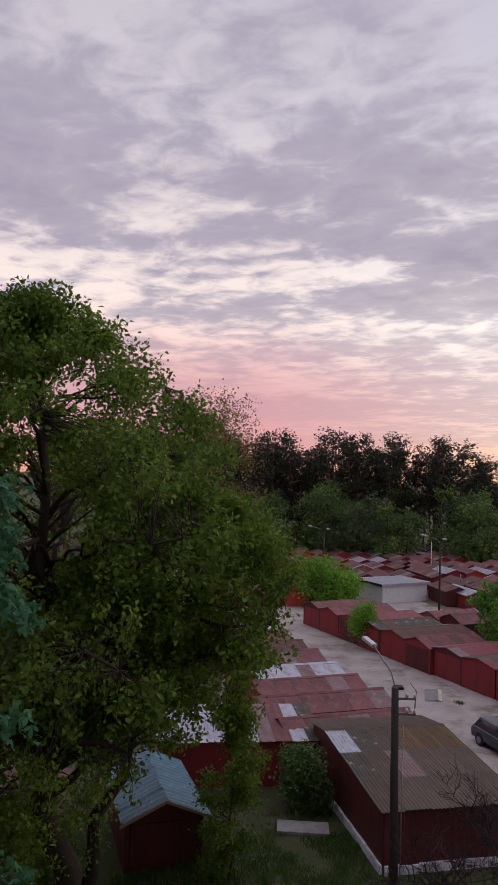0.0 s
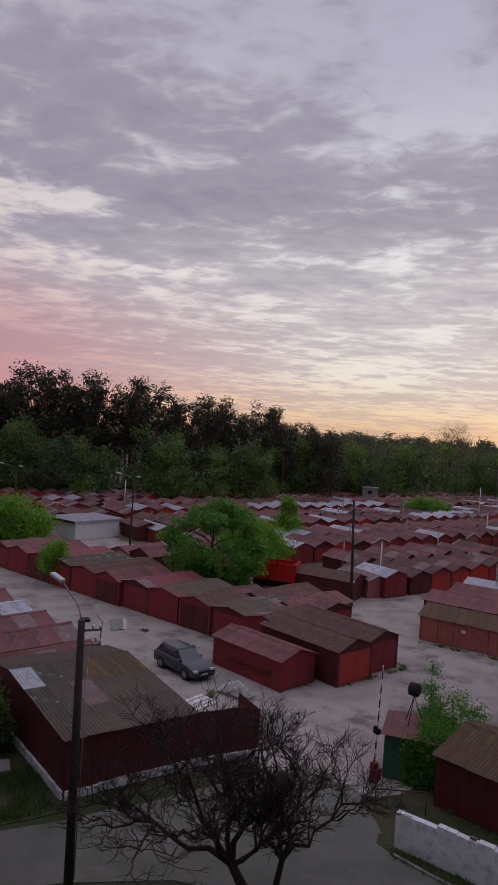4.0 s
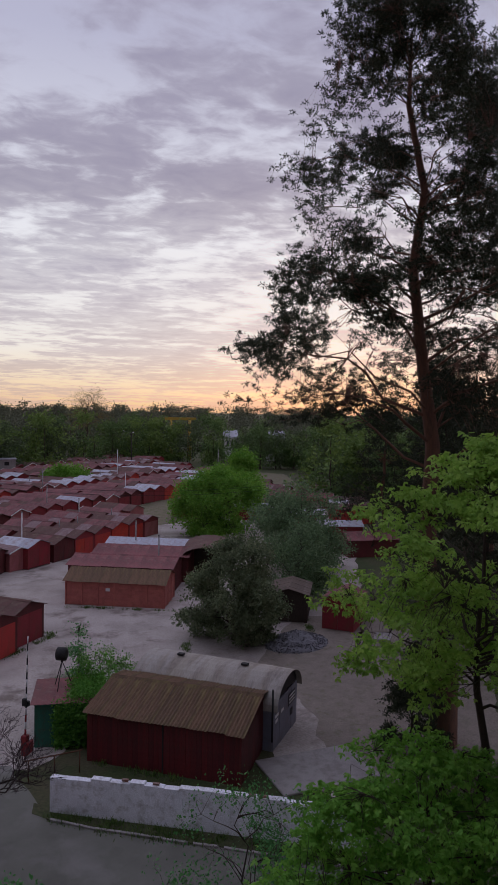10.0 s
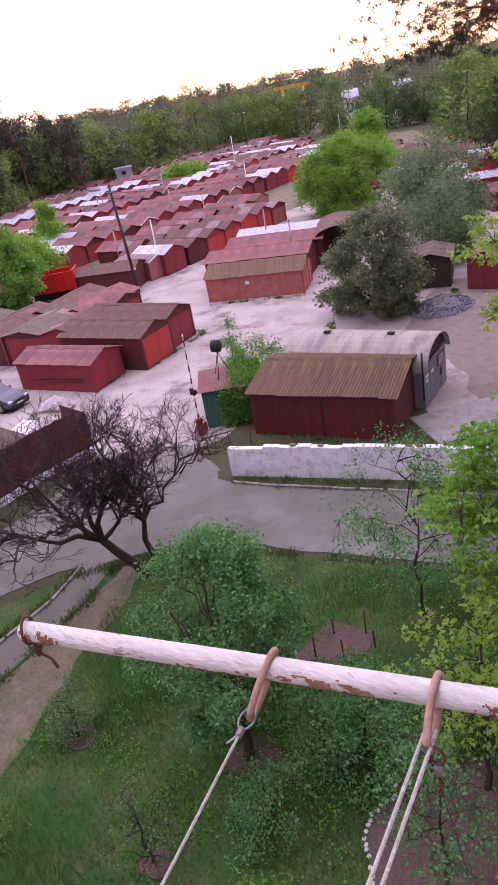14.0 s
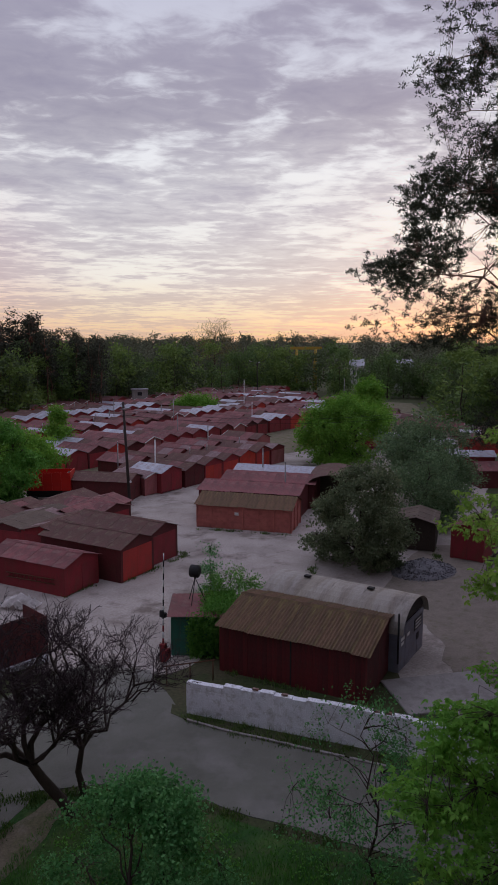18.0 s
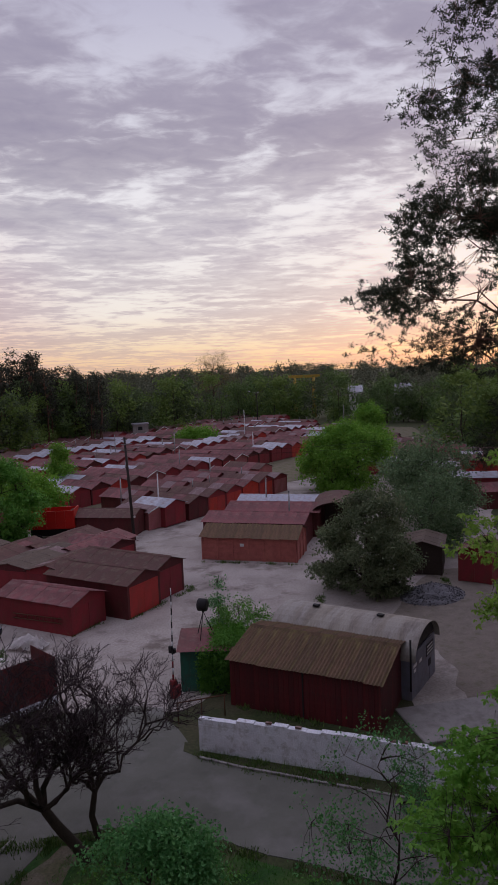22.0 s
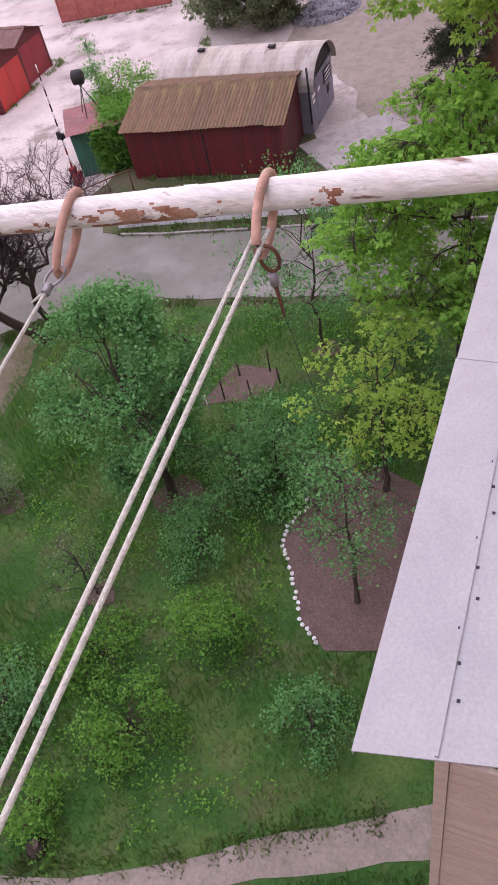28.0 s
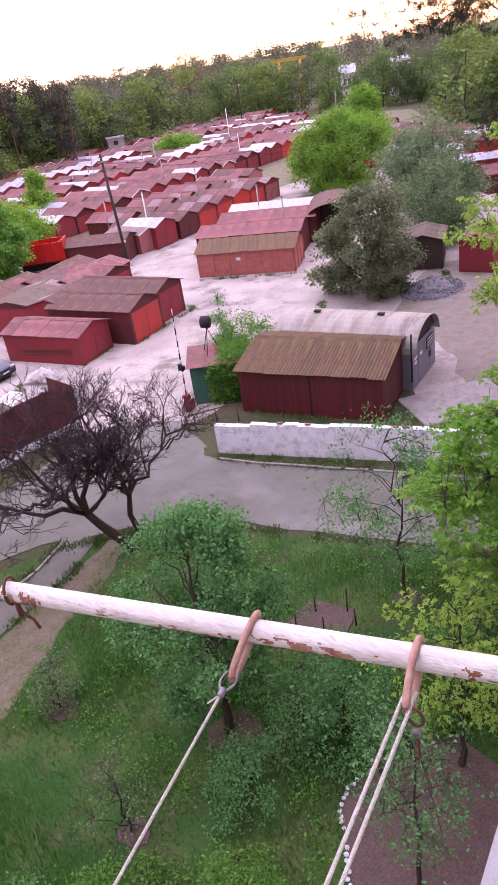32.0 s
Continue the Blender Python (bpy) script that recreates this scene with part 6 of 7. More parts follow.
keep &= poly_in(gxy, [(-14, 0.5), (-14, 12.6), (1.5, 16.0), (6.5, 18.8), (10.3, 21.2), (13.2, 19.2), (15.0, 15.2), (16.5, 11.6), (17, 0.5)])
for poly in ([(-9, 14.4), (-2.4, 8.9), (-0.3, 5.9), (3.5, 2.0), (8, -2.5), (7.4, -3.1), (2.9, 1.3), (-0.6, 5.3), (-2.8, 8.2), (-9.6, 13.7)],
             [(7.45, 7.65), (6.45, 6.6), (5.9, 6.1), (5.5, 5.2), (6.1, 4.2), (7.4, 3.2), (9.4, 3.4), (10.8, 5.2), (11.0, 7.4), (10.4, 9.0), (8.8, 7.75)],
             [(10.4, 13.1), (11.6, 13.6), (13.0, 11.9), (12.2, 11.2)]):
    keep &= ~poly_in(gxy, poly)
gxy = gxy[keep]
tall = np.array([noise.noise((x * 0.35, y * 0.35, 4.0)) for x, y in gxy])
some = gs.uniform(-0.5, 0.6, len(gxy)) < tall + 0.25
gxy, tall = gxy[some], tall[some]
n = len(gxy)
c = np.column_stack([gxy, np.full(n, 0.015)])
hgt = (0.09 + 0.24 * np.clip(tall + 0.25, 0, 1))[:, None] * gs.uniform(0.6, 1.4, (n, 1))
a = gs.uniform(0, 2 * math.pi, n)
side = np.column_stack([np.cos(a), np.sin(a), 0 * a]) * 0.012
tip = c + np.column_stack([gs.normal(0, 0.05, (n, 2)), np.zeros(n)]) + hgt * np.array([0, 0, 1])
tagged(put("grass", quads_mesh("grass", np.stack([c - side, c + side, tip], 1), 3), M["grass"]), "long uneven green grass on the lawn", "grass", "", "stuff")


# broad-leaved herbs among the grass
hs_ = np.random.RandomState(16)
hxy = np.stack([hs_.uniform(-9, 16, 5200), hs_.uniform(2.0, 20, 5200)], 1)
hxy = hxy[poly_in(hxy, [(-9, 6), (-9, 12.6), (1.5, 16.0), (6.5, 18.8), (10.3, 21.2), (13.2, 19.2), (15.0, 15.2), (16.5, 9.6), (10.2, 8.8), (9.8, 9.0), (6.2, 7.0), (4.8, 5.4), (5.0, 2.2), (0.4, 6.0), (-3, 9.2)])]
hxy = hxy[np.array([noise.noise((x * 0.5, y * 0.5, 9.0)) for x, y in hxy]) > 0.02]
herbs = leaves(hs_, np.column_stack([hxy, hs_.uniform(0.05, 0.28, len(hxy))]), 12, (0.13, 0.13, 0.05), 0.09, 0.6, 0.0, 0.7)
tagged(put("herbs", quads_mesh("herbs", herbs), M["leaf_fresh"]), "patches of low broad-leaved herbs in the grass", "herbs", "", "stuff")

# ---- poles, wires, car, barrier ----
def pole(label, at, h, r, material, lean=(0, 0)):
    t = thing("utility_pole", label, "pole", pose(at[0], at[1], 0))
    part("shaft", tube([(0, 0, -0.3), (lean[0] * 0.5, lean[1] * 0.5, h * 0.5), (lean[0], lean[1], h)], [r, r * 0.85, r * 0.68], 10), M[material], t)
    return t


def lamp_arm(t, z, reach, ang, rise=0.9):
    c, s = math.cos(radians(ang)), math.sin(radians(ang))
    part("arm", tube([(0, 0, z - 0.3), (c * reach * 0.3, s * reach * 0.3, z + rise * 0.45), (c * reach, s * reach, z + rise)], 0.03, 6), M["steel"], t)
    bm = prism([(-0.09, 0), (0.09, 0), (0.13, 0.06), (0.10, 0.13), (-0.10, 0.13), (-0.13, 0.06)], "y", 0, 0.62)
    part("lamp_head", bm, M["lamp"], t, "pale street lamp head", m=pose(c * reach, s * reach, z + rise - 0.05, 14, 0, ang - 90))


near_pole = pole("dark tarred wooden pole with a street lamp beside the road", (4.85, 24.25), 9.45, 0.17, "pole", (-0.15, -0.16))
lamp_arm(near_pole, 9.3, 1.35, 118, 1.15)
part("cap", box(-0.15, -0.15, 9.35, 0.15, 0.15, 9.45, 0.02), M["dark"], near_pole)
for z in (9.05, 8.55):
    part("cross_arm", box(-0.2, -0.19, z, 0.55, -0.13, z + 0.07), M["steel"], near_pole)
for x, z in ((0.25, 9.12), (0.5, 9.12), (0.25, 8.62), (0.5, 8.62)):
    part("insulator", tube([(x, -0.16, z), (x, -0.16, z + 0.07), (x, -0.16, z + 0.15)], [0.03, 0.06, 0.035], 8), M["white"], near_pole)
part("bracket", tube([(0.5, -0.16, 8.6), (0.55, -0.16, 9.35), (0.35, -0.16, 9.6)], 0.02, 6), M["steel"], near_pole)
horn = prism([(-0.05, 0), (0.05, 0), (0.24, 0.5), (-0.24, 0.5)], "y", -0.18, 0.18)
part("horn", horn, M["white"], near_pole, "white horn loudspeaker", m=pose(0.85, -0.1, 9.2, 80, 20, 60))
part("conduit", tube([(0.15, -0.1, 0.5), (0.15, -0.1, 8.2)], 0.02, 6), M["steel"], near_pole)

mid_pole = pole("dark pole with insulators between the garages", (37.0, 58.0), 10.0, 0.16, "pole", (-0.35, 0.25))
part("cross_arm", box(-0.9, -0.05, 9.3, 0.3, 0.05, 9.4), M["steel"], mid_pole)
part("marker", tube([(0.02, -0.17, 2.3), (0.02, -0.19, 2.3)], 0.12, 12), M["white"], mid_pole)
for (x, y, h, ang, nm) in ((22.6, 86.4, 9.0, 150, "grey lamp post in the garage field"), (10.0, 99.6, 8.8, 165, "grey lamp post by the low trees"), (128.0, 138.0, 9.6, 140, "grey lamp post at the edge of the woods")):
    p_ = pole(nm, (x, y), h, 0.14, "pole")
    lamp_arm(p_, h, 1.7, ang, 0.5)
    part("flood_lamp", box(0.3, -0.12, h + 0.2, 0.75, 0.12, h + 0.34, 0.02), M["lamp"], p_)
for i, (x, y, h) in enumerate(((44.5, 64.5, 5.0), (62.0, 84.0, 5.0), (70.0, 96.0, 6.0), (100.0, 112.0, 7.5), (50.5, 53.6, 4.6), (47.0, 46.8, 4.4), (84.0, 92.0, 5.0), (58.0, 72.0, 4.6), (118.0, 100.0, 7.5), (30.0, 120.0, 6.0), (66.0, 108.0, 5.5), (41.0, 66.5, 4.8))):
    v = thing("vent_stack", "thin pale stove pipe above the roofs", "pipe", pose(x, y, 0), "stove pipes")
    part("pipe", tube([(0, 0, 0), (0.02, 0, h)], 0.07, 8), M["steel" if i % 3 else "white"], v)
    part("cowl", tube([(0.02, 0, h), (0.02, 0, h + 0.12)], [0.11, 0.02], 8), M["steel"], v)


def wire(a, b, sag, label, r=0.012):
    pts = [Vector(a).lerp(Vector(b), k / 16) + Vector((0, 0, -4 * sag * (k / 16) * (1 - k / 16))) for k in range(17)]
    return tagged(put("overhead_wire", bm_mesh("overhead_wire", tube(pts, r, 4)), M["dark"]), label, "wire", "overhead wires")


for dz in (0.0, -0.45):
    wire((36.6, 58.2, 9.2 + dz), (69, 45, 8.2 + dz), 1.0, "thin sagging overhead wire between poles", 0.014)
wire((22.6, 86.4, 8.8), (10.0, 99.6, 8.6), 0.4, "thin overhead wire between lamp posts", 0.018)
wire((22.6, 86.4, 8.6), (46.0, 140.0, 8.6), 1.0, "thin overhead wire between lamp posts", 0.018)


def wheel(t, x, y, r=0.34):
    w = part("wheel", tube([(x, y - 0.11, r), (x, y - 0.10, r), (x, y + 0.10, r), (x, y + 0.11, r)], [r * 0.86, r, r, r * 0.86], 20), M["dark"], t)
    part("rim", tube([(x, y - 0.125, r), (x, y + 0.125, r)], r * 0.62, 14), M["steel"], w)


def car(m, label):
    t = thing("car", label, "car", m)
    W = 0.9
    side = [(-2.2, 0.32), (-2.25, 0.72), (-2.18, 0.98), (-1.9, 1.04), (-0.75, 1.02), (0.9, 0.98), (1.55, 0.90), (2.05, 0.78), (2.22, 0.58), (2.2, 0.30)]
    bm = bmesh.new()
    rings = []
    for f, inset in ((-1.0, 0.10), (-0.93, 0.02), (0.93, 0.02), (1.0, 0.10)):
        rings.append([bm.verts.new((x * (1 - inset * 0.15), f * W, z + (0.05 if z < 0.4 and abs(f) == 1 else 0) - (0.04 if z > 0.9 and abs(f) == 1 else 0))) for x, z in side])
    for a, b in zip(rings, rings[1:]):
        for k in range(len(side)):
            bm.faces.new((a[k], a[(k + 1) % len(side)], b[(k + 1) % len(side)], b[k]))
    bm.faces.new(rings[0][::-1])
    bm.faces.new(rings[-1])
    bmesh.ops.recalc_face_normals(bm, faces=bm.faces)
    bmesh.ops.bevel(bm, geom=bm.edges[:], offset=0.03, segments=2, affect="EDGES", profile=0.6)
    body = part("body", bm, M["car_paint"], t, smooth=True)
    cab = bmesh.new()
    lo = [cab.verts.new(p) for p in ((-2.08, -0.82, 1.0), (0.95, -0.82, 0.97), (0.95, 0.82, 0.97), (-2.08, 0.82, 1.0))]
    hi = [cab.verts.new(p) for p in ((-1.72, -0.62, 1.52), (0.10, -0.62, 1.54), (0.10, 0.62, 1.54), (-1.72, 0.62, 1.52))]
    for k in range(4):
        cab.faces.new((lo[k], lo[(k + 1) % 4], hi[(k + 1) % 4], hi[k]))
    cab.faces.new(hi)
    cab.faces.new(lo[::-1])
    bmesh.ops.recalc_face_normals(cab, faces=cab.faces)
    part("window", cab, M["glass"], t, "dark tinted glass")
    part("roof", box(-1.74, -0.64, 1.5, 0.12, 0.64, 1.58, 0.025), M["car_paint"], t)
    for y in (-0.66, 0.66):
        part("roof_rail", tube([(-1.6, y * 0.85, 1.58), (-1.5, y * 0.85, 1.63), (-0.1, y * 0.85, 1.64), (0.0, y * 0.85, 1.58)], 0.018, 6), M["steel"], t)
        for x0, x1 in ((-0.70, -0.62), (-1.62, -1.52), (0.12, 0.30)):
            s = 1 if y > 0 else -1
            part("pillar", prism([(x0, 0.99), (x1 + 0.02, 0.99), (x1 - 0.02 if x0 < 0 else x1 - 0.16, 1.5), (x0 - 0.0 if x0 < 0 else x0 - 0.12, 1.5)], "y", s * 0.70 - 0.01, s * 0.72 + 0.01), M["car_paint"], t)
        part("mirror", box(0.55, y * 1.33 - 0.1, 1.0, 0.72, y * 1.33 + 0.1, 1.13, 0.03), M["car_paint"], t)
        part("headlight", box(2.02, y * 1.0 - 0.17, 0.62, 2.19, y * 1.0 + 0.17, 0.76, 0.03), M["lamp"], t, "pale glass headlight")
        part("tail_light", box(-2.25, y * 1.05 - 0.14, 0.78, -2.17, y * 1.05 + 0.14, 0.94, 0.02), M["red_stripe"], t, "red tail light")
    part("grille", box(2.17, -0.42, 0.55, 2.225, 0.42, 0.7, 0.015), M["dark"], t)
    part("bumper", box(2.1, -0.8, 0.26, 2.24, 0.8, 0.42, 0.03), M["dark"], t)
    part("number_plate", box(2.235, -0.26, 0.44, 2.245, 0.26, 0.53), M["white"], t, "plain white plate")
    for x in (-1.35, 1.32):
        for y in (-0.83, 0.83):
            part("wheel_arch", tube([(x, y - 0.075, 0.36), (x, y + 0.075, 0.36)], 0.40, 18), M["dark"], t)
            wheel(t, x, y)
    return t


car(pose(15.6, 44.2, 0.02, 0, 0, -72), "dark blue-grey estate car with roof rails parked by the lane")


# red tipper body among the garages
tip_ = thing("tipper_truck", "bright red tipper body standing between the garages", "truck", pose(32.6, 65.8, -0.5, 0, 0, -40))
part("floor", box(-2.3, -1.15, 1.5, 2.3, 1.15, 1.62), M["red_truck"], tip_)
for y in (-1.2, 1.12):
    part("side_panel", box(-2.3, y, 1.62, 2.3, y + 0.08, 3.3), M["red_truck"], tip_)
    for k in range(6):
        part("side_rib", box(-2.28 + 0.9 * k, y - 0.06 if y < 0 else y + 0.08, 1.6, -2.18 + 0.9 * k, y if y < 0 else y + 0.14, 3.33), M["red_truck"], tip_)
for x in (-2.34, 2.26):
    part("end_panel", box(x, -1.12, 1.62, x + 0.08, 1.12, 3.4), M["red_truck"], tip_)
part("chassis", box(-2.2, -0.45, 0.7, 3.0, 0.45, 1.5), M["dark"], tip_)
for x in (-1.4, 2.6):
    for y in (-0.95, 0.95):
        wheel(tip_, x, y, 0.48)

# the raised barrier
bar = thing("barrier", "raised red and white striped barrier at the yard entrance", "barrier", pose(19.6, 27.95, 0, 0, 0, 20))
part("base", box(-0.14, -0.14, 0, 0.14, 0.14, 0.95, 0.02), M["red_stripe"], bar)
part("counterweight", box(-0.22, -0.3, 0.15, 0.24, -0.18, 0.7, 0.02), M["red_stripe"], bar)
for k in range(14):
    z0 = 0.9 + 0.33 * k
    part("stripe", tube([(0.012 * k, 0.0, z0), (0.012 * (k + 1), 0.0, z0 + 0.33)], 0.045 - 0.0014 * k, 8), M["white" if k % 2 else "red_stripe" if k < 4 else "dark"], bar)
part("lamp", box(-0.16, -0.1, 2.35, 0.0, 0.1, 2.7, 0.03), M["dark"], bar)
part("lamp", box(0.06, -0.1, 2.25, 0.25, 0.1, 2.5, 0.03), M["dark"], bar)
rail = thing("pipe_railing", "low rusty pipe railing beside the white wall", "railing", pose(18.2, 25.7, 0, 0, 0, -25))
part("rail", tube([(-0.2, 0, 1.0), (2.3, 0, 1.0)], 0.03, 6), M["rusty"], rail)
for x in (0.0, 1.1, 2.2):
    part("post", tube([(x, 0, 0), (x, 0, 1.0)], 0.03, 6), M["rusty"], rail)

# searchlight on the booth
sl = thing("searchlight", "round black searchlight on a tall tripod on the booth roof", "searchlight", pose(22.15, 28.6, 2.25))
for a in (90, 210, 330):
    part("leg", tube([(math.cos(radians(a)) * 0.55, math.sin(radians(a)) * 0.55, -0.02), (0, 0, 1.35)], 0.022, 6), M["dark"], sl)
drum = tube([(-0.26, 0, 1.7), (-0.22, 0, 1.7), (0.2, 0, 1.7), (0.26, 0, 1.7)], [0.26, 0.33, 0.33, 0.20], 18)
part("drum", drum, M["dark"], sl, m=pose(0, 0, 0, 0, 0, -60))
part("yoke", tube([(0, 0, 1.3), (0, 0, 1.42)], 0.06, 8), M["dark"], sl)

# heap of gravel, slabs, tarpaulin
gr = np.random.RandomState(9)
n = 2600
rad = np.sqrt(gr.uniform(0, 1, n))
ang = gr.uniform(0, 2 * math.pi, n)
h = 0.95 * (1 - rad) ** 1.1
c = np.column_stack([41.2 + 2.6 * rad * np.cos(ang), 27.4 + 2.0 * rad * np.sin(ang), h * (0.85 + 0.15 * gr.uniform(0, 1, n)) + 0.02])
heap = thing("gravel_heap", "low heap of grey gravel beside the dull tree", "gravel", kind="stuff")
hv, hf = [], []
for i in range(13):
    for j in range(24):
        q, w = i / 12, 2 * math.pi * j / 24
        hv.append((41.2 + 2.6 * q * math.cos(w), 27.4 + 2.0 * q * math.sin(w), 0.95 * (1 - q) ** 1.1 + 0.12 * noise.noise((q * 7, w * 2, 1)) * (q < 1)))
for i in range(12):
    for j in range(24):
        a, b = i * 24 + j, i * 24 + (j + 1) % 24
        hf.append((a, a + 24, b + 24, b))
put("mound", mesh_from("mound", hv, hf), M["gravel"], heap)
put("stones", quads_mesh("stones", leaves(gr, c, 1, 0.01, 0.12, 0.9)), M["gravel"], heap)
slab0 = tagged(put("concrete_slab", bm_mesh("concrete_slab", box(-1.2, -0.55, 0.03, 1.2, 0.55, 0.2, 0.02)), M["concrete"], m=pose(2.6, 33.8, 0, 0, 0, -3)), "grey concrete slab lying in the weeds", "slab")
for i, (x, y, r) in enumerate(((27.2, 16.8, -30), (46.3, 23.4, 20))):
    tagged(put("concrete_slab", bm_mesh("concrete_slab", box(-2.4, -1.6, 0.0, 2.4, 1.6, 0.1, 0.02) if i == 0 else box(-0.9, -0.6, 0.02, 0.9, 0.6, 0.14, 0.02)), M["concrete"], m=pose(x, y, 0, 0, 0, r)), "pale concrete slab sunk in the forecourt", "slab")
bm = bmesh.new()
grid = [[bm.verts.new((x * 0.16, y * 0.16, 0.05 + 0.62 * max(0, 1 - ((x - 7) / 7.5) ** 2) * max(0, 1 - ((y - 4) / 4.5) ** 2) + 0.55 * abs(noise.noise((x * 0.8, y * 0.8, 3))))) for y in range(9)] for x in range(15)]
for x in range(14):
    for y in range(8):
        bm.faces.new((grid[x][y], grid[x + 1][y], grid[x + 1][y + 1], grid[x][y + 1]))
bmesh.ops.solidify(bm, geom=bm.faces[:], thickness=0.01)
tagged(put("tarpaulin", bm_mesh("tarpaulin", bm), M["tarp"], m=pose(16.3, 40.2, 0.02, 0, 0, -60)), "crumpled pale tarpaulin over a heap beside the garage", "tarpaulin")
brd = thing("board_pile", "pale boards leaning on the red metal fence", "boards", pose(13.9, 37.6, 0, 0, 0, 30))
for k in range(5):
    part("board", box(0.0, 0.28 * k, 0.02 + 0.05 * (k % 3), 2.2 + 0.3 * rng.random(), 0.28 * k + 0.25, 0.06 + 0.05 * (k % 3)), M["tarp"], brd)

# stones round the flower bed, stakes
edge = thing("stone_edging", "row of small white painted stones round the flower bed", "edging")
path_e = [(10.4, 9.0), (9.6, 8.3), (8.8, 7.75), (8.0, 7.9), (7.45, 7.65), (6.95, 7.1), (6.45, 6.6), (5.9, 6.1), (5.5, 5.2)]
for (x0, y0), (x1, y1) in zip(path_e, path_e[1:]):
    L = math.hypot(x1 - x0, y1 - y0)
    for k in range(max(1, int(L / 0.15))):
        f = k * 0.15 / L
        x, y = x0 + (x1 - x0) * f + rng.uniform(-0.03, 0.03), y0 + (y1 - y0) * f + rng.uniform(-0.03, 0.03)
        b = bmesh.new()
        bmesh.ops.create_icosphere(b, subdivisions=1, radius=0.065)
        for v in b.verts:
            v.co *= rng.uniform(0.8, 1.15)
            v.co.z *= 0.7
        part("stone", b, M["white"], edge, m=pose(x, y, 0.06, 0, 0, rng.uniform(0, 360)))
for i, (x, y, h) in enumerate(((10.7, 13.1, 1.0), (11.7, 13.3, 0.8), (12.8, 11.8, 0.9), (11.6, 11.7, 0.7), (12.2, 12.6, 0.6), (11.1, 12.4, 0.8), (10.2, 12.2, 1.1), (12.5, 11.2, 0.7))):
    st = tagged(put("stake", bm_mesh("stake", tube([(0, 0, 0), (rng.uniform(-0.05, 0.05), 0.02, h)], 0.025, 6)), M["white" if i in (0, 6) else "bark"], m=pose(x, y, 0.03)), "thin garden stake standing in the dug bed", "stake", "garden stakes")

stump = thing("tree_stump", "small dark old stump beside the footpath", "stump", pose(-1.25, 7.95, 0.03))
part("stump_body", tube([(0, 0, -0.02), (0.01, 0, 0.06), (0.0, 0.01, 0.2), (0.02, 0, 0.26)], [0.24, 0.18, 0.16, 0.13], 12), M["bark"], stump)
part("cut_top", tube([(0.02, 0, 0.255), (0.02, 0, 0.265)], 0.11, 12), M["soil"], stump)

# far things in the woods: yellow gantry, white houses
gan = thing("gantry_crane", "yellow gantry crane half hidden by trees", "crane", pose(166, 158, 0, 0, 0, -38))
part("beam", box(-4, -0.5, 12.6, 6, 0.5, 13.5), M["yellow"], gan)
for x in (-2, 4):
    for y in (-2.5, 2.5):
        part("leg", tube([(x, y, 0), (x, y * 0.3, 12.7)], 0.35, 6), M["yellow"], gan)
for x, y, w in ((189, 136, 5), (177, 145, 4)):
    hs = thing("house", "small white house far off among trees", "house", pose(x, y, 0, 0, 0, -50))
    part("wall", box(-w / 2, -3, 0, w / 2, 3, 7.4), M["white"], hs)
    part("roof", prism([(-3.4, 7.3), (0, 9.4), (3.4, 7.3), (3.4, 7.5), (0, 9.7), (-3.4, 7.5)], "x", -w / 2 - 0.4, w / 2 + 0.4), M["roof_grey"], hs)
    for k in range(3):
        part("window", box(-w / 2 + 0.8 + k * w / 3.2, -3.03, 4.8, -w / 2 + 1.6 + k * w / 3.2, -3.003, 6.3), M["glass"], hs)

# ---- the house that carries the balcony ----
FA = 15.4
house = thing("apartment_building", "grey rendered apartment house behind the balcony", "building", pose(0, 0, 0, 0, 0, FA), kind="structure")
part("wall", box(-26, -13, 0, 34, -1.7, 28.0), M["plaster"], house)
part("roof", box(-26.4, -13.4, 28.0, 34.4, -1.4, 28.5), M["zinc"], house)
low = thing("balcony_canopy", "dull zinc sheet roof of the balcony below, above a lath screen", "canopy", pose(0, 0, 0, 0, 0, FA))
LZ, E0, S0 = 13.27, 0.30, 0.768
part("sheet", prism([(S0, E0), (S0 + 1.9, E0 + 0.004), (S0 + 1.9, -1.69), (S0 + 0.12, -1.69), (S0 + 0.085, -0.14)], "z", LZ - 0.008, LZ), M["zinc"], low)
part("sheet", box(S0 + 1.9, -1.69, LZ - 0.008, S0 + 3.76, E0 - 0.006, LZ + 0.003), M["zinc"], low)
part("fold", box(S0 + 0.06, 0.035, LZ + 0.002, S0 + 3.75, 0.047, LZ + 0.008), M["zinc"], low, "standing seam of the sheet")
part("drip_edge", box(S0, E0 - 0.004, LZ - 0.035, S0 + 3.75, E0, LZ - 0.008), M["zinc"], low)
for k in range(26):
    part("rivet", box(S0 + 0.25 + 0.13 * k, 0.0 + 0.02 * (k % 3), LZ + 0.003, S0 + 0.262 + 0.13 * k, 0.012 + 0.02 * (k % 3), LZ + 0.006), M["dark"], low)
part("corner_board", box(S0 + 0.062, 0.0, LZ - 7.0, S0 + 0.10, 0.045, LZ - 0.012), M["lath"], low)
for k in range(66):
    part("lath", box(S0 + 0.07, -1.68, LZ - 0.13 - 0.105 * k, S0 + 0.09, -0.002, LZ - 0.03 - 0.105 * k), M["lath"], low)

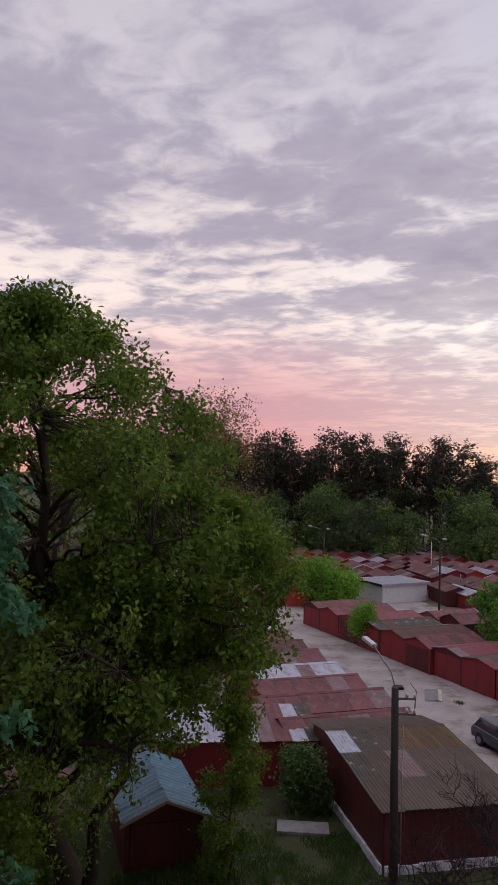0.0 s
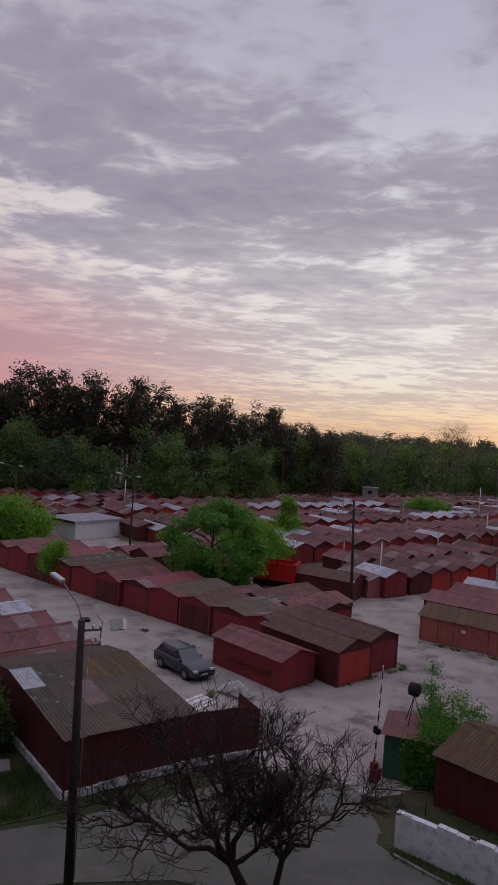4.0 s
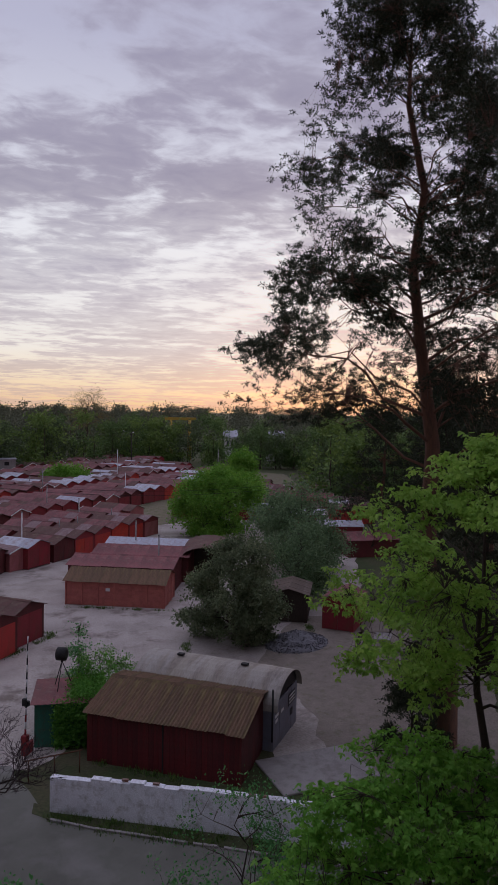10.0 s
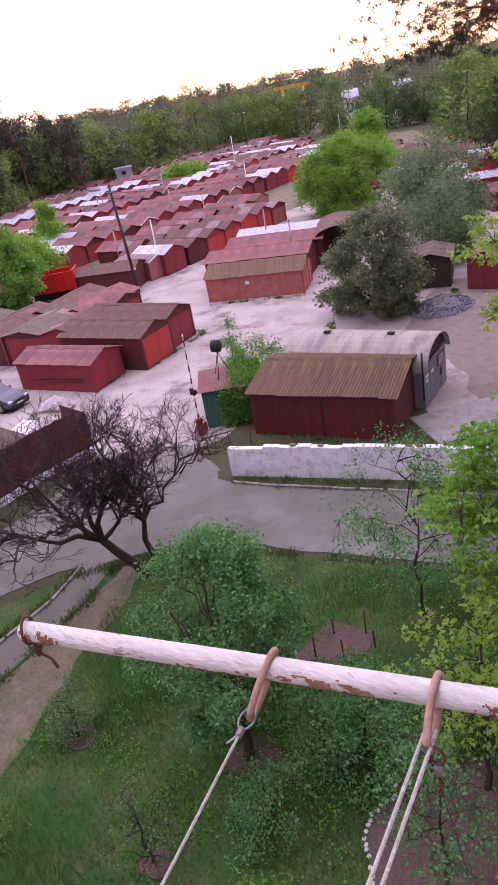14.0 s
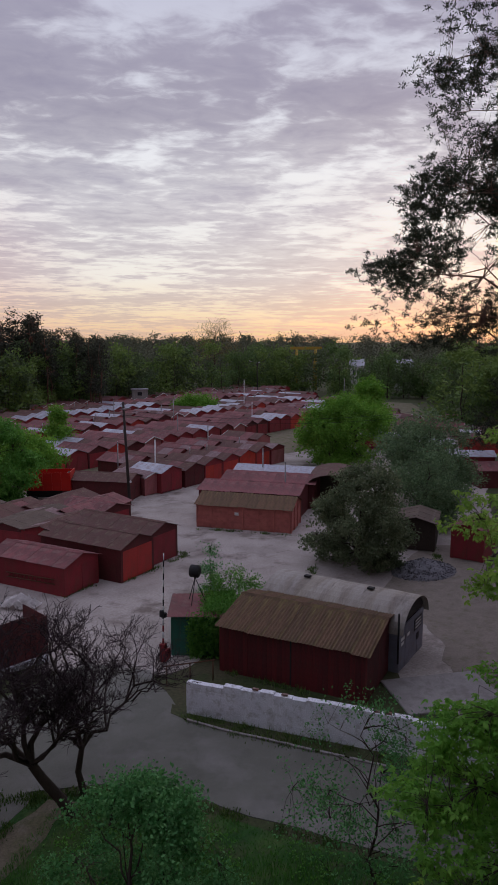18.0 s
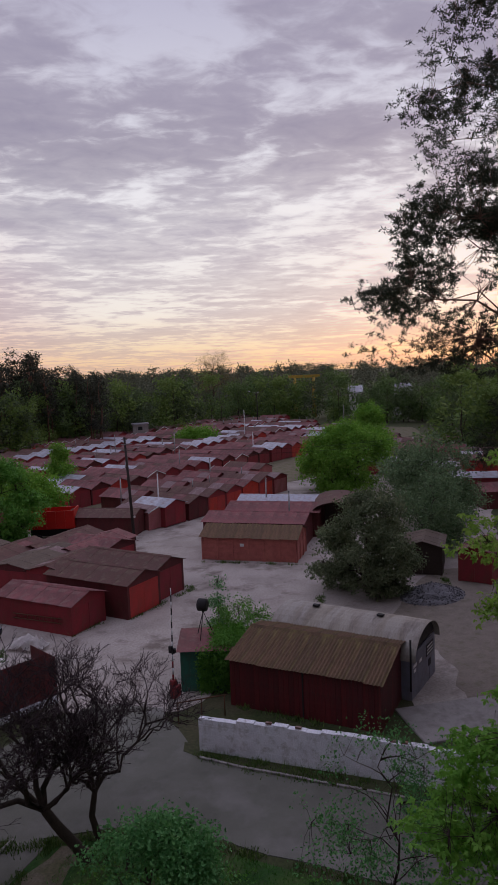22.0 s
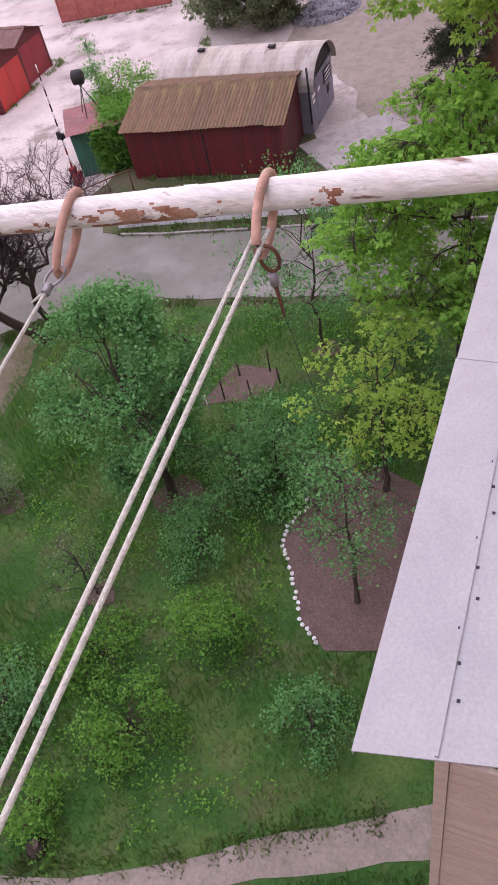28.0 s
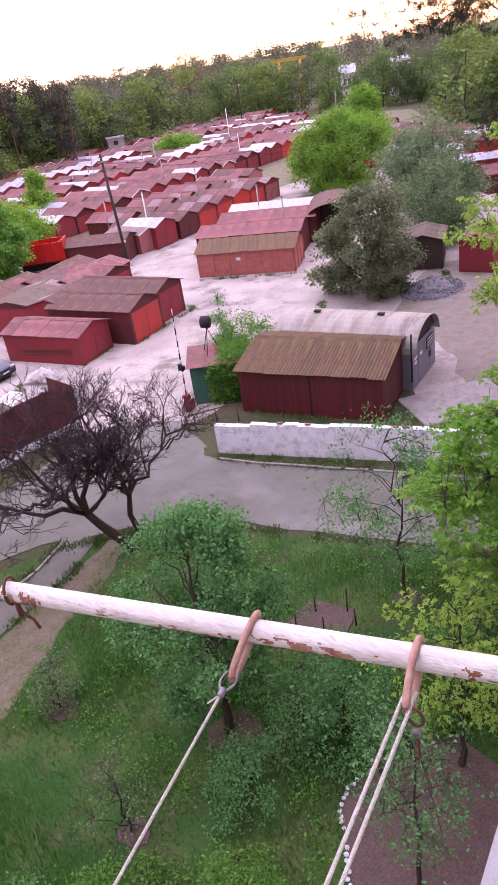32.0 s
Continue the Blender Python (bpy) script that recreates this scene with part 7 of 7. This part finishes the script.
# ---- the washing line bracket on the balcony ----
PE, PU = Vector((0.2017, 0.517, 15.460)), Vector((0.3753, -0.9252, 0.0655)).normalized()
PR = 0.0088
rack = thing("washing_line_bracket", "chipped white iron pipe with beige hooks for washing lines", "washing line")
part("pipe", tube([PE, PE + PU * 0.002, PE + PU * 0.3, PE + PU * 0.7, PE + PU * 2.3], [PR * 0.86, PR, PR, PR, PR], 24), M["pipe"], rack)
# the pipe is closed; a black disc paints the shade of its bore
part("pipe_mouth", tube([PE - PU * 0.0006, PE + PU * 0.0005], PR * 0.66, 16), M["dark"], rack, "dark disc painting the shaded hollow of the pipe end")


def link(center, long_dir, normal, a, b, thick, arc_=360, start=0, sides=8):
    n = Vector(normal).normalized()
    l = Vector(long_dir)
    l = (l - n * l.dot(n)).normalized()
    w = n.cross(l)
    pts = []
    for k in range(33):
        q = radians(start + arc_ * k / 32)
        pts.append(Vector(center) + l * math.cos(q) * a + w * math.sin(q) * b)
    return tube(pts, thick, sides)


for k, rope_dir, hang_dir, double in ((0.2465, Vector((-0.94, -0.329, -0.113)), Vector((-0.026, -0.001, -0.022)), False), (0.369, Vector((-0.9545, -0.278, -0.109)), Vector((-0.0265, -0.012, -0.010)), True)):
    c = PE + PU * k
    rope_dir.normalize()
    hang_dir.normalize()
    tw = PU if double else Vector((0.33, -0.90, -0.24))
    part("hook", link(c + hang_dir * 0.0125, hang_dir, tw, 0.0255, 0.0118, 0.0027), M["hook"], rack, "beige painted steel hook")
    end = c + hang_dir * 0.036
    if not double:
        part("wire_loop", link(end + rope_dir * 0.004, rope_dir, PU.cross(rope_dir), 0.009, 0.006, 0.0009), M["steel"], rack)
        part("ferrule", tube([end + rope_dir * 0.012, end + rope_dir * 0.019], 0.0028, 8), M["steel"], rack)
        part("loose_end", tube([end + rope_dir * 0.017, end + rope_dir * 0.026 + PU * -0.006], [0.0011, 0.0006], 6), M["rope"], rack)
        part("rope", tube([end + rope_dir * 0.016, end + rope_dir * 2.4], 0.00115, 8), M["rope"], rack, "white washing line")
    else:
        for o in (-0.0034, 0.0034):
            part("rope", tube([end - hang_dir * 0.012 + PU * o, end + rope_dir * 2.4 + PU * o * 2.2], 0.00135, 8), M["rope"], rack, "white washing line")
        drop = Vector((0.02, -0.04, -1.0)).normalized()
        part("wire_loop", link(end + drop * 0.006 + PU * 0.004, drop, rope_dir, 0.0085, 0.0055, 0.0011), M["rusty"], rack)
        part("ferrule", tube([end + drop * 0.015 + PU * 0.004, end + drop * 0.023 + PU * 0.004], 0.0026, 8), M["steel"], rack)
        part("loose_wire", tube([end + drop * 0.022 + PU * 0.004, end + drop * 0.044 + PU * 0.005], [0.0014, 0.0008], 6), M["rusty"], rack)
        part("thread", tube([end + drop * 0.044 + PU * 0.005, end + drop * 0.12 + PU * 0.015], 0.0003, 4), M["dark"], rack)
part("end_hook", link(PE + PU * 0.012 + Vector((0, 0, -0.014)), (0, 0, -1), PU + Vector((0.5, 0.2, 0)), 0.012, 0.008, 0.0018, 250, 60), M["rusty"], rack, "rusty twisted wire hook")
part("end_wire", link(PE + PU * 0.006 + Vector((0, 0, 0.001)), (0, 0, 1), PU + Vector((0.2, 0.3, 0.0)), 0.0125, 0.0115, 0.0014), M["rusty"], rack)
part("hanging_wire", tube([PE + PU * 0.008 + Vector((0, 0, -0.012)), PE + PU * 0.012 + Vector((0, 0, -0.026)), PE + PU * 0.022 + Vector((0, 0, -0.030)), PE + PU * 0.026 + Vector((0, 0, -0.040))], 0.0016, 6), M["rusty"], rack)


def rust_patch(k0, k1, a0, a1, cut, seed):
    """Flaked rust on the pipe between two places along it and two angles round it, with a ragged outline."""
    side_a = PU.orthogonal().normalized()
    side_b = PU.cross(side_a)
    nu, nv = 70, 22
    bm = bmesh.new()
    grid_ = [[bm.verts.new(PE + PU * (k0 + (k1 - k0) * u / nu) + (side_a * math.cos(radians(a0 + (a1 - a0) * v / nv)) + side_b * math.sin(radians(a0 + (a1 - a0) * v / nv))) * (PR + 0.0003)) for v in range(nv + 1)] for u in range(nu + 1)]
    for u in range(nu):
        for v in range(nv):
            edge_ = min(u / nu, 1 - u / nu, v / nv, 1 - v / nv) * 2.4
            if noise.noise((u * 0.09 + seed, v * 0.22, seed)) * 0.8 + noise.noise((u * 0.3, v * 0.6, seed)) * 0.4 > cut - min(edge_, 0.7) + 0.35:
                bm.faces.new((grid_[u][v], grid_[u + 1][v], grid_[u + 1][v + 1], grid_[u][v + 1]))
    bmesh.ops.delete(bm, geom=[v for v in bm.verts if not v.link_faces], context="VERTS")
    return part("rust_patch", bm, M["rust_paint"], rack, "flaked brown rust on the pipe")


down_angle = math.degrees(math.atan2(Vector((0, 0, -1)).dot(PU.cross(PU.orthogonal().normalized())), Vector((0, 0, -1)).dot(PU.orthogonal().normalized())))
rust_patch(0.25, 0.345, down_angle - 130, down_angle + 40, 0.05, 2.0)
rust_patch(0.16, 0.24, down_angle - 110, down_angle + 40, 0.25, 5.0)
rust_patch(0.375, 0.42, down_angle - 170, down_angle + 20, 0.5, 8.0)
rust_patch(0.0, 0.05, down_angle - 180, down_angle + 90, 0.15, 11.0)
